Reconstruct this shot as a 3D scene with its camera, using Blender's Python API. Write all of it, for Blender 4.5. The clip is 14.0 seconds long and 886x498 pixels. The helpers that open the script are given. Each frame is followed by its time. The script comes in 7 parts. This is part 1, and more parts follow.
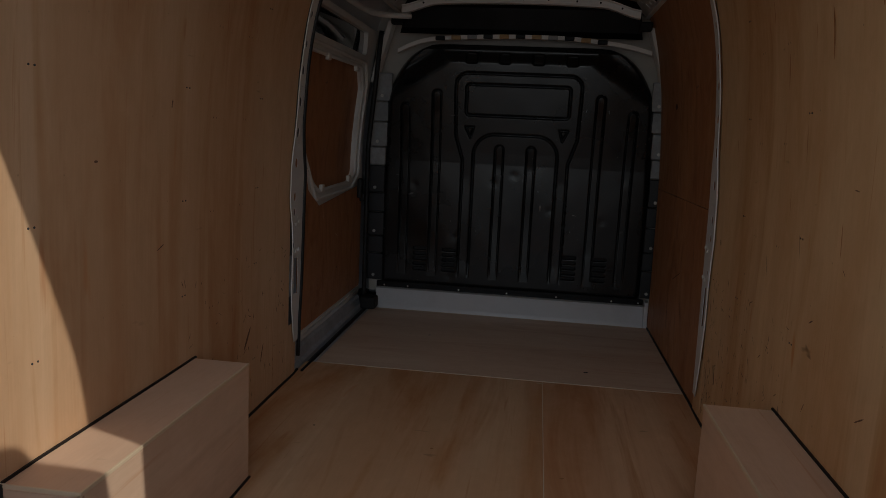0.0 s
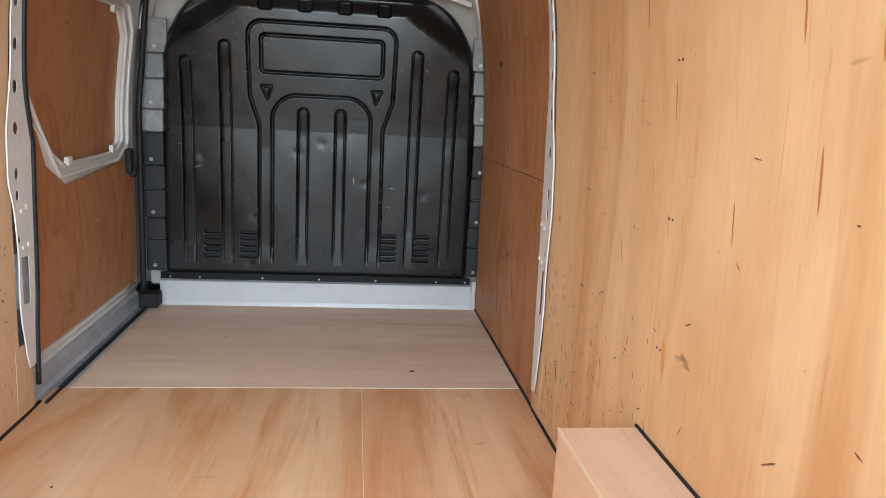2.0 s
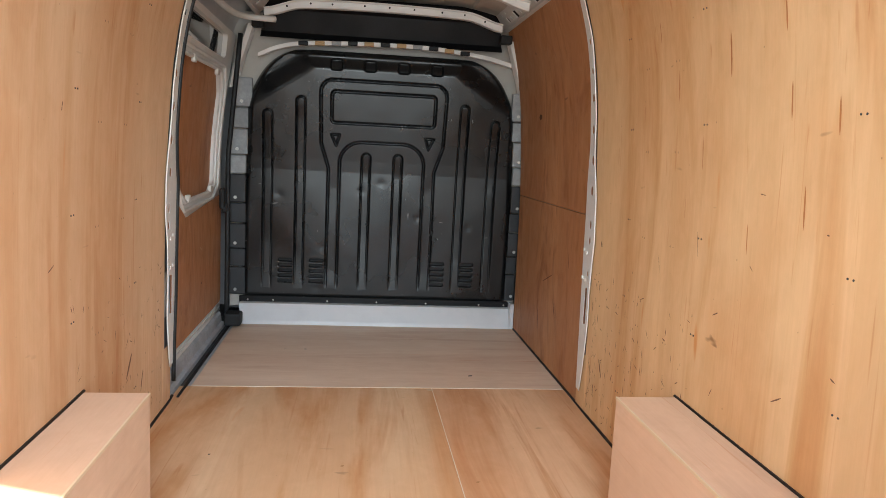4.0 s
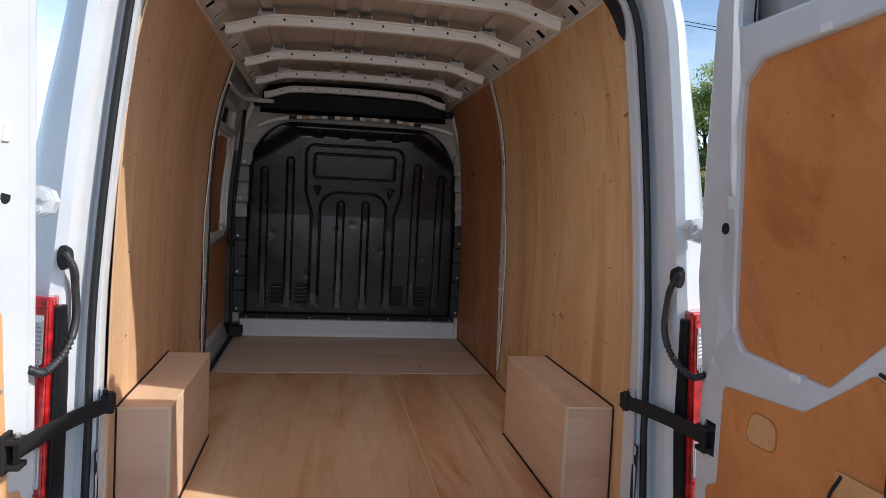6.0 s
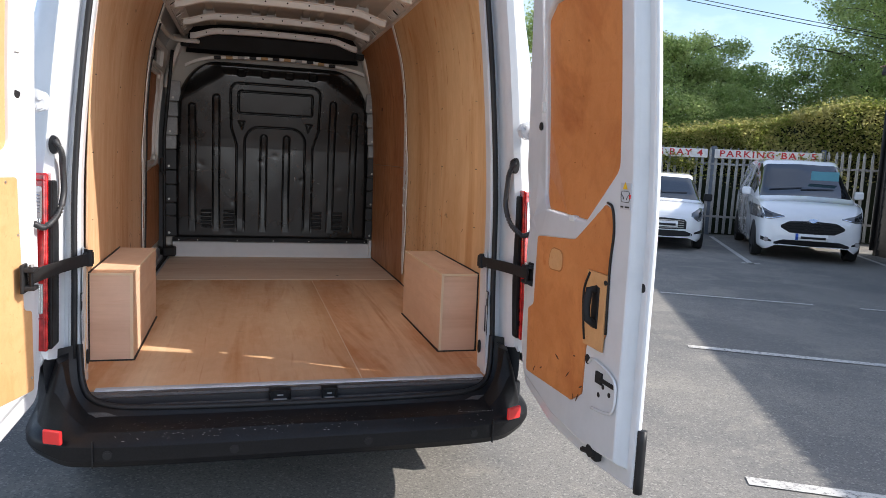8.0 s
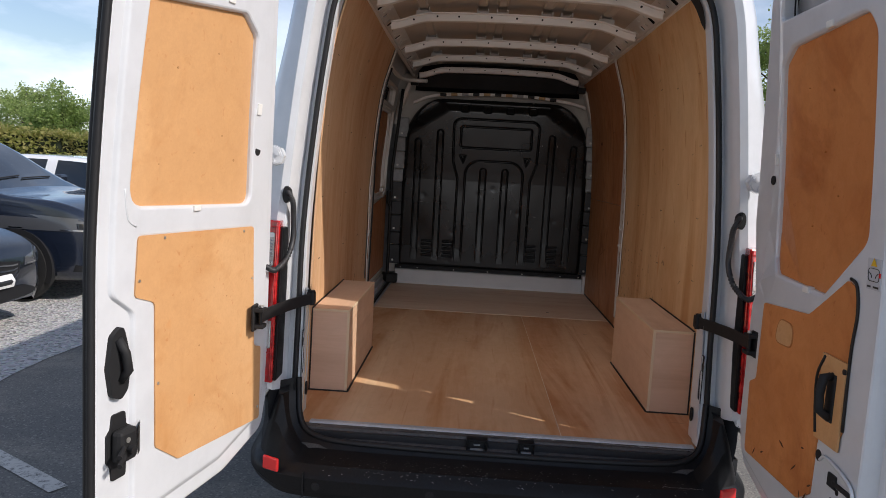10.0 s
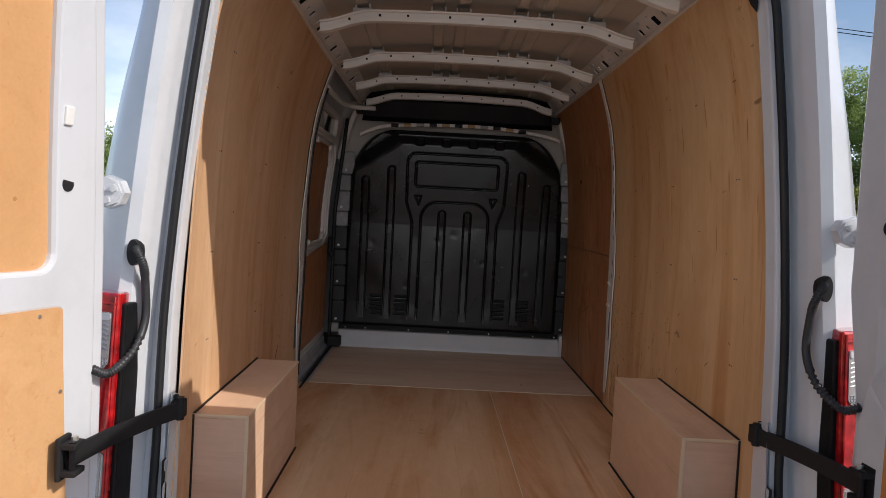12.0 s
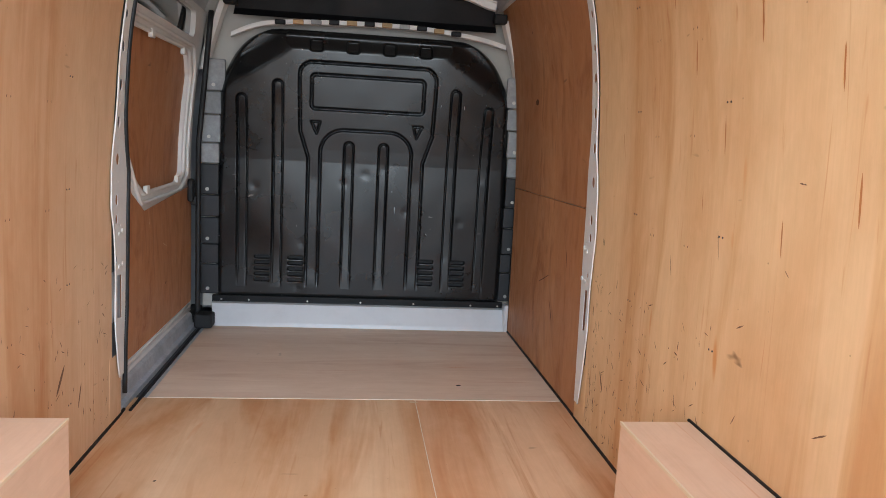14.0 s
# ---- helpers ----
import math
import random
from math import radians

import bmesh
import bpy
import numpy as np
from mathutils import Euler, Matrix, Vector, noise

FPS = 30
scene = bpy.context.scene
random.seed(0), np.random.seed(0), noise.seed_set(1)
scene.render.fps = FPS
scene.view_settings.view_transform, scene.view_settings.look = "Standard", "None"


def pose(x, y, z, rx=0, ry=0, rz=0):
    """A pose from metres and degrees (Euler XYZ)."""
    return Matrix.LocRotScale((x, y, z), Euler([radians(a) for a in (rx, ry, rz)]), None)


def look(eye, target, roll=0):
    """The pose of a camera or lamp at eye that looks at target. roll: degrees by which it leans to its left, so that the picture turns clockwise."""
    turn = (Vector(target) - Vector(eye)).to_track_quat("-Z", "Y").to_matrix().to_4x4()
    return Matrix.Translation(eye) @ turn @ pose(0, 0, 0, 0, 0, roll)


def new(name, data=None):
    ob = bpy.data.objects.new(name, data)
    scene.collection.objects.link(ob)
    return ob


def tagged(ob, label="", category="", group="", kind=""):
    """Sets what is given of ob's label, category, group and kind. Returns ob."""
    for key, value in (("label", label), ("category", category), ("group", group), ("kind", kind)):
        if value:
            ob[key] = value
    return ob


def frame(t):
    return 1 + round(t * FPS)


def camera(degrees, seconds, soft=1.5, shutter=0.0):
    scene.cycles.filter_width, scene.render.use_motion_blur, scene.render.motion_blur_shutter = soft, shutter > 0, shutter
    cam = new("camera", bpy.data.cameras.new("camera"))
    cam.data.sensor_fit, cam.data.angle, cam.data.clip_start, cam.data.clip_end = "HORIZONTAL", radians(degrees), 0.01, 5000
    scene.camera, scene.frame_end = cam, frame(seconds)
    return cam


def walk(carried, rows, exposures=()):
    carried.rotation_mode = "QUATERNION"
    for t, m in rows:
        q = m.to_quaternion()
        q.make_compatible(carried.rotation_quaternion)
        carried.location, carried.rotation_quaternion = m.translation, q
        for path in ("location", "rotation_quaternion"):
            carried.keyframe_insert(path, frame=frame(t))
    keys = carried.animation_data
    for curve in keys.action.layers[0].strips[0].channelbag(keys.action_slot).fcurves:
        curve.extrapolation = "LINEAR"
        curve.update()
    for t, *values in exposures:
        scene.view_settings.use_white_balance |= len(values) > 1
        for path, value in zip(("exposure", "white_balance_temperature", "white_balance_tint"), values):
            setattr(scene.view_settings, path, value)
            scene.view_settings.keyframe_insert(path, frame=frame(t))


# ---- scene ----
cam = camera(63.7, 14.0, soft=0.7)
PATH = [
    (0, (0.161, -0.558, 1.7), (-0.086, 1.401, 1.384), 2.7),
    (0.5, (0.196, -0.428, 1.756), (0.133, 1.541, 1.409), 3.0),
    (1, (0.248, -0.274, 1.752), (0.342, 1.69, 1.387), 2.9),
    (1.5, (0.287, -0.17, 1.713), (0.477, 1.785, 1.337), 2.9),
    (2, (0.2, 0.0, 1.67), (0.451, 1.948, 1.293), 3.0),
    (2.5, (0.106, -0.032, 1.691), (0.387, 1.914, 1.325), 3.0),
    (3, (0.041, -0.2, 1.68), (0.292, 1.758, 1.359), 3.0),
    (3.2, (-0.03, -0.268, 1.693), (0.214, 1.693, 1.384), 3.0),
    (5.5, (-0.191, -1.358, 1.666), (0.101, 0.612, 1.486), 2.8),
    (6, (-0.222, -1.791, 1.697), (0.115, 0.176, 1.561), 2.8),
    (6.5, (-0.209, -2.164, 1.761), (0.226, -0.214, 1.664), 2.6),
    (7, (-0.251, -2.403, 1.78), (0.312, -0.486, 1.697), 2.6),
    (7.5, (-0.225, -2.54, 1.601), (0.391, -0.643, 1.461), 2.6),
    (8, (-0.237, -2.603, 1.509), (0.301, -0.693, 1.261), 2.7),
    (8.5, (-0.224, -2.587, 1.529), (0.1, -0.644, 1.183), 2.8),
    (9, (-0.174, -2.56, 1.536), (-0.147, -0.595, 1.166), 3.2),
    (9.2, (-0.165, -2.555, 1.557), (-0.231, -0.589, 1.201), 3.2),
    (11.3, (-0.195, -2.205, 1.669), (-0.253, -0.207, 1.595), 3.2),
    (11.5, (-0.185, -2.034, 1.667), (-0.211, -0.035, 1.588), 3.1),
    (12, (-0.148, -1.568, 1.639), (-0.115, 0.429, 1.537), 3.1),
    (12.5, (-0.177, -1.042, 1.609), (-0.073, 0.95, 1.464), 3.2),
    (13, (-0.253, -0.563, 1.614), (-0.071, 1.418, 1.411), 3.2),
    (13.5, (-0.257, -0.289, 1.645), (-0.002, 1.677, 1.387), 3.2),
    (14, (-0.03, -0.224, 1.657), (0.217, 1.74, 1.372), 3.1),
]
# seconds, stops, kelvin, tint
EXPOSURES = [(0.0, -0.8, 6300, 8), (0.5, 0.2, 6200, 8), (1.0, 1.55, 5500, 4), (1.5, 2.28, 5800, 2), (2.0, 2.60, 5850, 2), (2.5, 3.01, 6100, -1), (3.0, 2.82, 6100, -5), (3.3, 2.78, 6100, -3), (5.3, 1.28, 6150, 7), (5.5, 1.18, 6150, 7), (6.0, 0.56, 6100, 10), (6.5, 0.19, 5900, 8), (7.0, 0.42, 5900, 10), (7.5, 0.88, 6150, 10), (8.0, 1.06, 6450, 12), (8.5, 1.12, 6600, 13), (9.0, 0.50, 6650, 14), (9.3, 0.36, 6650, 14), (11.3, 0.08, 6560, 14), (11.5, 0.08, 6560, 14), (12.0, 0.23, 6500, 14), (12.5, 0.73, 6600, 16), (13.0, 1.80, 6250, 15), (13.5, 2.43, 5900, 5), (14.0, 2.38, 5850, 5)]
walk(cam, [(t, look(eye, target, roll)) for t, eye, target, roll in PATH], EXPOSURES)

# World, sun and exposure
SUN_TO = Vector((1.0, -0.44, 0.82)).normalized()
world = bpy.data.worlds.new("sky")
scene.world = world
world.use_nodes = True
wn = world.node_tree.nodes
wl = world.node_tree.links
sky = wn.new("ShaderNodeTexSky")
sky.sky_type = "NISHITA"
sky.sun_disc = False
sky.sun_elevation = math.asin(SUN_TO.z)
sky.sun_rotation = math.atan2(SUN_TO.x, SUN_TO.y)
sky.air_density, sky.dust_density, sky.ozone_density = 1.0, 1.0, 1.8
# thin white cloud over the blue
wco = wn.new("ShaderNodeTexCoord")
wmap = wn.new("ShaderNodeMapping")
wmap.inputs["Scale"].default_value = (1.0, 1.0, 2.6)
wnoise = wn.new("ShaderNodeTexNoise")
wnoise.inputs["Scale"].default_value = 2.2
wnoise.inputs["Detail"].default_value = 7.0
wnoise.inputs["Roughness"].default_value = 0.55
wramp = wn.new("ShaderNodeValToRGB")
wramp.color_ramp.elements[0].position = 0.42
wramp.color_ramp.elements[0].color = (0, 0, 0, 1)
wramp.color_ramp.elements[1].position = 0.68
wramp.color_ramp.elements[1].color = (0.75, 0.75, 0.75, 1)
wmix = wn.new("ShaderNodeMix")
wmix.data_type = "RGBA"
wgrey = wn.new("ShaderNodeRGBToBW")
wgain = wn.new("ShaderNodeVectorMath")
wgain.operation = "SCALE"
wgain.inputs["Scale"].default_value = 2.3
wl.new(sky.outputs["Color"], wgrey.inputs["Color"])
wl.new(wgrey.outputs["Val"], wgain.inputs[0])
wtint = wn.new("ShaderNodeVectorMath")
wtint.operation = "MULTIPLY"
wtint.inputs[1].default_value = (0.90, 1.0, 1.16)
wl.new(wgain.outputs["Vector"], wtint.inputs[0])
wl.new(wtint.outputs["Vector"], wmix.inputs[7])
wl.new(wco.outputs["Generated"], wmap.inputs["Vector"])
wl.new(wmap.outputs["Vector"], wnoise.inputs["Vector"])
wl.new(wnoise.outputs["Fac"], wramp.inputs["Fac"])
wl.new(wramp.outputs["Color"], wmix.inputs[0])
wl.new(sky.outputs["Color"], wmix.inputs[6])
wl.new(wmix.outputs[2], wn["Background"].inputs["Color"])
wn["Background"].inputs["Strength"].default_value = 0.122
sun_data = bpy.data.lights.new("sun", "SUN")
sun_data.energy = 3.0
sun_data.angle = radians(0.5)
sun_data.color = (1.0, 0.95, 0.87)
sun = new("sun", sun_data)
sun.matrix_world = look(SUN_TO * 60, (0, 0, 0))
# added area lamp in the open rear doorway, boosting the sky's light inside
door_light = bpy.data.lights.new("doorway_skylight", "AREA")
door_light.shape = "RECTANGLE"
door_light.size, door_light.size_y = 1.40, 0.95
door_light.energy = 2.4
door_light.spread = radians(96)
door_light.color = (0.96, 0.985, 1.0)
sky_fill = new("doorway_skylight", door_light)
sky_fill.matrix_world = look((0, 0.24, 1.92), (0, 3.3, 0.75))


# Materials
def material(name, rough=0.5, metal=0.0, color=(0.8, 0.8, 0.8), spec=0.5, coat=0.0):
    m = bpy.data.materials.new(name)
    m.use_nodes = True
    b = m.node_tree.nodes["Principled BSDF"]
    b.inputs["Base Color"].default_value = (*color, 1)
    b.inputs["Roughness"].default_value = rough
    b.inputs["Metallic"].default_value = metal
    b.inputs["Specular IOR Level"].default_value = spec
    b.inputs["Coat Weight"].default_value = coat
    b.inputs["Coat Roughness"].default_value = 0.05
    return m


def node(m, kind, **inputs):
    n = m.node_tree.nodes.new(kind)
    for k, v in inputs.items():
        n.inputs[k.replace("_", " ")].default_value = v
    return n


def link(m, a, b):
    m.node_tree.links.new(a, b)


def coords(m, scale=(1, 1, 1), offset=(0, 0, 0)):
    c = node(m, "ShaderNodeTexCoord")
    p = node(m, "ShaderNodeMapping")
    p.inputs["Scale"].default_value = scale
    p.inputs["Location"].default_value = offset
    link(m, c.outputs["Object"], p.inputs["Vector"])
    return p.outputs["Vector"]


def noise_tex(m, vec, scale, detail=4.0, rough=0.55, dist=0.0):
    n = node(m, "ShaderNodeTexNoise", Scale=scale, Detail=detail, Roughness=rough, Distortion=dist)
    link(m, vec, n.inputs["Vector"])
    return n.outputs["Fac"]


def ramp(m, fac, stops):
    r = node(m, "ShaderNodeValToRGB")
    e = r.color_ramp.elements
    while len(e) < len(stops):
        e.new(0.5)
    for i, (p, c) in enumerate(stops):
        e[i].position = p
        e[i].color = (*c, 1) if len(c) == 3 else c
    link(m, fac, r.inputs["Fac"])
    return r.outputs["Color"]


def mix(m, fac, a, b, mode="MIX"):
    n = node(m, "ShaderNodeMix")
    n.data_type = "RGBA"
    n.blend_type = mode
    for sock, v in ((n.inputs[0], fac), (n.inputs[6], a), (n.inputs[7], b)):
        if isinstance(v, (int, float)):
            sock.default_value = v
        elif isinstance(v, tuple):
            sock.default_value = (*v, 1)
        else:
            link(m, v, sock)
    return n.outputs[2]


def bsdf(m):
    return m.node_tree.nodes["Principled BSDF"]


def bump(m, height, strength, distance=0.002):
    n = node(m, "ShaderNodeBump", Strength=strength, Distance=distance)
    link(m, height, n.inputs["Height"])
    link(m, n.outputs["Normal"], bsdf(m).inputs["Normal"])


def ply(name, along, light, dark, seed=0.0, marks=0.5, flames=0.56, rough=0.55, broad=1.0, swirl=1.0, calm=1.0):
    """Rotary-cut plywood veneer, its grain along one axis (0, 1 or 2); calm below 1 softens the figure."""
    m = material(name, rough, spec=0.35)
    off = (seed, seed * 0.7, seed * 1.3)

    def stretched(k):
        sc = [1.0, 1.0, 1.0]
        sc[along] = k
        return coords(m, tuple(sc), off)

    def grey(v):
        return (v, v, v)

    blotch = noise_tex(m, stretched(0.35), 1.5 * broad, 4.0, 0.55, 0.8 * swirl)
    band = noise_tex(m, stretched(0.025), 2.6 * broad, 1.5, 0.45, 0.35)
    flame = noise_tex(m, stretched(0.10 if swirl < 2 else 0.35), 3.0 * broad, 4.5, 0.6, 1.6 * swirl)
    fine = noise_tex(m, stretched(0.03), 110.0, 3.0, 0.7)
    streak = noise_tex(m, stretched(0.045), 14.0, 2.5, 0.55, 0.8)
    hair = noise_tex(m, stretched(0.035), 34.0, 2.0, 0.5, 1.2)
    mottle = noise_tex(m, stretched(0.55), 16.0, 5.0, 0.65, 0.6)
    pale = tuple(min(0.95, c * 1.07) for c in light)
    mid = tuple(a * 0.55 + b * 0.45 for a, b in zip(light, dark))
    red = tuple(a * b for a, b in zip(dark, (0.92, 0.70, 0.55)))
    col = ramp(m, blotch, [(0.32, mid), (0.52, light), (0.70, pale)])
    col = mix(m, ramp(m, band, [(0.42, (0, 0, 0)), (0.58, grey(0.8 * calm))]), col, mid)
    col = mix(m, ramp(m, flame, [(flames, (0, 0, 0)), (flames + 0.15, grey(0.85 * calm))]), col, dark)
    col = mix(m, ramp(m, streak, [(0.56, (0, 0, 0)), (0.74, grey(0.36 * calm))]), col, dark)
    # thin, scattered reddish veins and a cloudy bloom
    col = mix(m, ramp(m, hair, [(0.66, (0, 0, 0)), (0.76, grey(0.55))]), col, red)
    col = mix(m, 0.22, col, ramp(m, mottle, [(0.30, (0.80, 0.76, 0.72)), (0.70, (1.10, 1.10, 1.10))]), "MULTIPLY")
    col = mix(m, 0.17, col, ramp(m, fine, [(0.25, (0.70, 0.62, 0.55)), (0.7, (1.1, 1.1, 1.1))]), "MULTIPLY")
    # long, sharp-edged veneer bands
    cut = noise_tex(m, stretched(0.010), 4.0 * broad, 1.0, 0.4, 0.1)
    col = mix(m, ramp(m, cut, [(0.50, (0, 0, 0)), (0.506, grey(0.34)), (0.60, grey(0.14))]), col, mid)
    # orange resin pockets along the grain, grey dashes rubbed across it
    for k_along, k_across, cut, tone, at_ in ((1.5, 9.0, 0.715, tuple(c * f for c, f in zip(dark, (1.12, 0.92, 0.66))), 1.0), (12.0, 4.5, 0.735, tuple(c * 0.38 for c in dark), 3.0)):
        sc3 = [k_across] * 3
        sc3[along] = k_along
        mk = noise_tex(m, coords(m, tuple(sc3), (seed + at_, seed, seed + at_)), 1.5, 2.0, 0.5, 0.3)
        col = mix(m, ramp(m, mk, [(cut, (0, 0, 0)), (cut + 0.05, grey(marks))]), col, tone)
    # pin-head specks of dirt
    sp = node(m, "ShaderNodeTexVoronoi")
    sp.inputs["Scale"].default_value = 13.0
    link(m, coords(m, (1, 1, 1), off), sp.inputs["Vector"])
    col = mix(m, ramp(m, sp.outputs["Distance"], [(0.022, grey(0.75 * marks)), (0.040, (0, 0, 0))]), col, tuple(c * 0.45 for c in dark))
    link(m, col, bsdf(m).inputs["Base Color"])
    link(m, ramp(m, mottle, [(0.3, grey(rough + 0.10)), (0.7, grey(rough - 0.10))]), bsdf(m).inputs["Roughness"])
    bump(m, fine, 0.12, 0.001)
    return m


PLY_L, PLY_D = (0.735, 0.49, 0.265), (0.56, 0.27, 0.10)
ply_wall = ply("plywood_wall", 2, PLY_L, PLY_D, 1.0, 0.8, 0.53, broad=1.15, calm=0.92)
ply_wall_left = ply("plywood_wall_left", 2, (0.715, 0.475, 0.285), (0.55, 0.275, 0.12), 5.3, 0.45, 0.52, broad=1.15, calm=1.1)
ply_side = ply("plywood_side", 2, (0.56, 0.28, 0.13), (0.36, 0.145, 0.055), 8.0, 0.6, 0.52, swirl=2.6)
ply_floor = ply("plywood_floor", 1, (0.80, 0.56, 0.345), (0.58, 0.27, 0.105), 2.2, 0.35, 0.49, calm=1.12, rough=0.42, broad=1.1)
ply_floor_red = ply("plywood_floor_red", 1, (0.80, 0.525, 0.32), (0.57, 0.25, 0.10), 12.4, 0.35, 0.46, calm=1.12, rough=0.42, broad=1.1)
ply_front = ply("plywood_front", 0, (0.86, 0.68, 0.52), (0.70, 0.48, 0.33), 4.1, 0.3, 0.50, rough=0.5, broad=1.7)
ply_box = ply("plywood_box", 1, (0.74, 0.515, 0.355), (0.64, 0.41, 0.27), 6.0, 0.1)
ply_box_front = ply("plywood_box_front", 0, (0.70, 0.485, 0.35), (0.58, 0.37, 0.25), 6.7, 0.1)
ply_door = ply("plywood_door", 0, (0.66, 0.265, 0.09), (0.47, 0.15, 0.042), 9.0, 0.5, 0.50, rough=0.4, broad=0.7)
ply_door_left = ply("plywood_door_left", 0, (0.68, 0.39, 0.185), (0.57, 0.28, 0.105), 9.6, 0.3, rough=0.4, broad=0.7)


def paint(name, color, rough=0.28, coat=0.6, dirt=0.10):
    m = material(name, rough, 0.0, color, coat=coat)
    n = noise_tex(m, coords(m), 7.0, 6.0, 0.65)
    col = mix(m, ramp(m, n, [(0.45, (0, 0, 0)), (0.8, (dirt * 4,) * 3)]), color, tuple(c * 0.72 for c in color))
    link(m, col, bsdf(m).inputs["Base Color"])
    bump(m, noise_tex(m, coords(m), 160.0, 2.0), 0.02, 0.001)
    return m


white = paint("white_paint", (0.665, 0.68, 0.70))
white_in = paint("white_inner_paint", (0.80, 0.785, 0.755), 0.42, 0.15, 0.10)
primer = paint("grey_beige_primer", (0.58, 0.535, 0.475), 0.5, 0.05, 0.12)
car_white = paint("car_white_paint", (0.88, 0.89, 0.90), 0.2, 1.0, 0.03)
car_black = paint("car_black_paint", (0.010, 0.013, 0.020), 0.25, 1.0, 0.0)
car_grey = paint("car_grey_paint", (0.010, 0.015, 0.028), 0.22, 1.0, 0.0)
car_silver = paint("car_silver_paint", (0.45, 0.46, 0.48), 0.3, 1.0, 0.0)
car_red = paint("car_red_paint", (0.4, 0.02, 0.02), 0.3, 1.0, 0.0)


def speckled(name, color, rough, amount=0.5, scale=60.0, big=3.0, strength=0.25):
    m = material(name, rough, 0.0, color, spec=0.4)
    n1 = noise_tex(m, coords(m), scale, 5.0, 0.7)
    n2 = noise_tex(m, coords(m), big, 6.0, 0.6)
    col = mix(m, ramp(m, n1, [(0.35, (0, 0, 0)), (0.7, (amount,) * 3)]), color, tuple(min(1, c * 2.2 + 0.01) for c in color))
    col = mix(m, ramp(m, n2, [(0.4, (0, 0, 0)), (0.75, (0.6,) * 3)]), col, tuple(c * 0.6 for c in color))
    link(m, col, bsdf(m).inputs["Base Color"])
    link(m, ramp(m, n2, [(0.3, (max(rough - 0.12, 0.05),) * 3), (0.7, (min(rough + 0.15, 1),) * 3)]), bsdf(m).inputs["Roughness"])
    bump(m, n1, strength, 0.002)
    return m


bulk_black = speckled("black_moulded_plastic", (0.0074, 0.0079, 0.0086), 0.27, 0.2, 300.0, 1.6, 0.03)


def scuffed(m, seed, amount, color):
    """Small pale scratches and chips laid over a finished material."""
    base = bsdf(m).inputs["Base Color"].links[0].from_socket
    where = noise_tex(m, coords(m, (1, 1, 1), (seed, seed, seed)), 2.6, 3.0, 0.6)
    near = ramp(m, where, [(0.46, (0, 0, 0)), (0.60, (1, 1, 1))])
    for sc, scale, cut in (((1.0, 1.0, 0.30), 38.0, 0.745), ((0.35, 1.0, 1.0), 30.0, 0.75), ((1, 1, 1), 70.0, 0.76)):
        n = noise_tex(m, coords(m, sc, (seed * 2, seed, seed * 3)), scale, 2.0, 0.5, 0.5)
        chip = ramp(m, n, [(cut, (0, 0, 0)), (cut + 0.02, (amount,) * 3)])
        base = mix(m, mix(m, 1.0, chip, near, "MULTIPLY"), base, color)
    link(m, base, bsdf(m).inputs["Base Color"])


scuffed(bulk_black, 3.7, 0.8, (0.42, 0.41, 0.39))
bsdf(bulk_black).inputs["Specular IOR Level"].default_value = 0.56
bulk_groove = speckled("black_panel_steel", (0.03, 0.031, 0.034), 0.4, 0.2, 120.0, 3.0, 0.05)
bumper_black = speckled("black_bumper_plastic", (0.008, 0.008, 0.009), 0.40, 0.3, 140.0, 5.0, 0.15)
bsdf(bumper_black).inputs["Specular IOR Level"].default_value = 0.22
sill_black = speckled("worn_sill_plastic", (0.05, 0.048, 0.047), 0.36, 0.8, 160.0, 14.0, 0.3)
scratch_grey = material("pale_scratch", 0.7, 0, (0.42, 0.41, 0.40))
rubber = speckled("black_rubber", (0.012, 0.012, 0.013), 0.55, 0.2, 80.0, 5.0, 0.1)
cable_grey = speckled("dark_grey_cable_sleeve", (0.035, 0.035, 0.037), 0.4, 0.3, 90.0, 8.0, 0.1)
lamp_inner = material("headlamp_inner", 0.16, 0.3, (0.11, 0.115, 0.125), coat=1.0)
sealant = speckled("dark_brown_sealant", (0.016, 0.011, 0.009), 0.5, 0.2, 60.0, 5.0, 0.2)
cavity_shade = paint("shaded_inner_steel", (0.13, 0.135, 0.145), 0.5, 0.05, 0.1)
matt_black = material("matt_black", 0.7, 0, (0.008, 0.008, 0.009))
steel = speckled("galvanised_steel", (0.30, 0.31, 0.32), 0.45, 0.3, 40.0, 4.0, 0.1)
bolt_metal = material("zinc_bolt", 0.35, 0.8, (0.62, 0.60, 0.56))
alu = speckled("aluminium_strip", (0.52, 0.54, 0.57), 0.42, 0.3, 90.0, 6.0, 0.1)
bsdf(alu).inputs["Metallic"].default_value = 0.25
tan = material("tan_foam", 0.8, 0, (0.50, 0.34, 0.18))
clip_white = material("white_plastic_clip", 0.4, 0, (0.78, 0.77, 0.73))
def lens_red():
    """Red moulded lens with cloudy deep and bright facets."""
    m = material("red_lens", 0.12, 0, (0.5, 0.012, 0.014), coat=1.0)
    v = node(m, "ShaderNodeTexVoronoi")
    v.inputs["Scale"].default_value = 38.0
    link(m, coords(m), v.inputs["Vector"])
    link(m, ramp(m, v.outputs["Distance"], [(0.0, (0.72, 0.03, 0.03)), (0.45, (0.46, 0.010, 0.012)), (1.0, (0.24, 0.004, 0.006))]), bsdf(m).inputs["Base Color"])
    return m


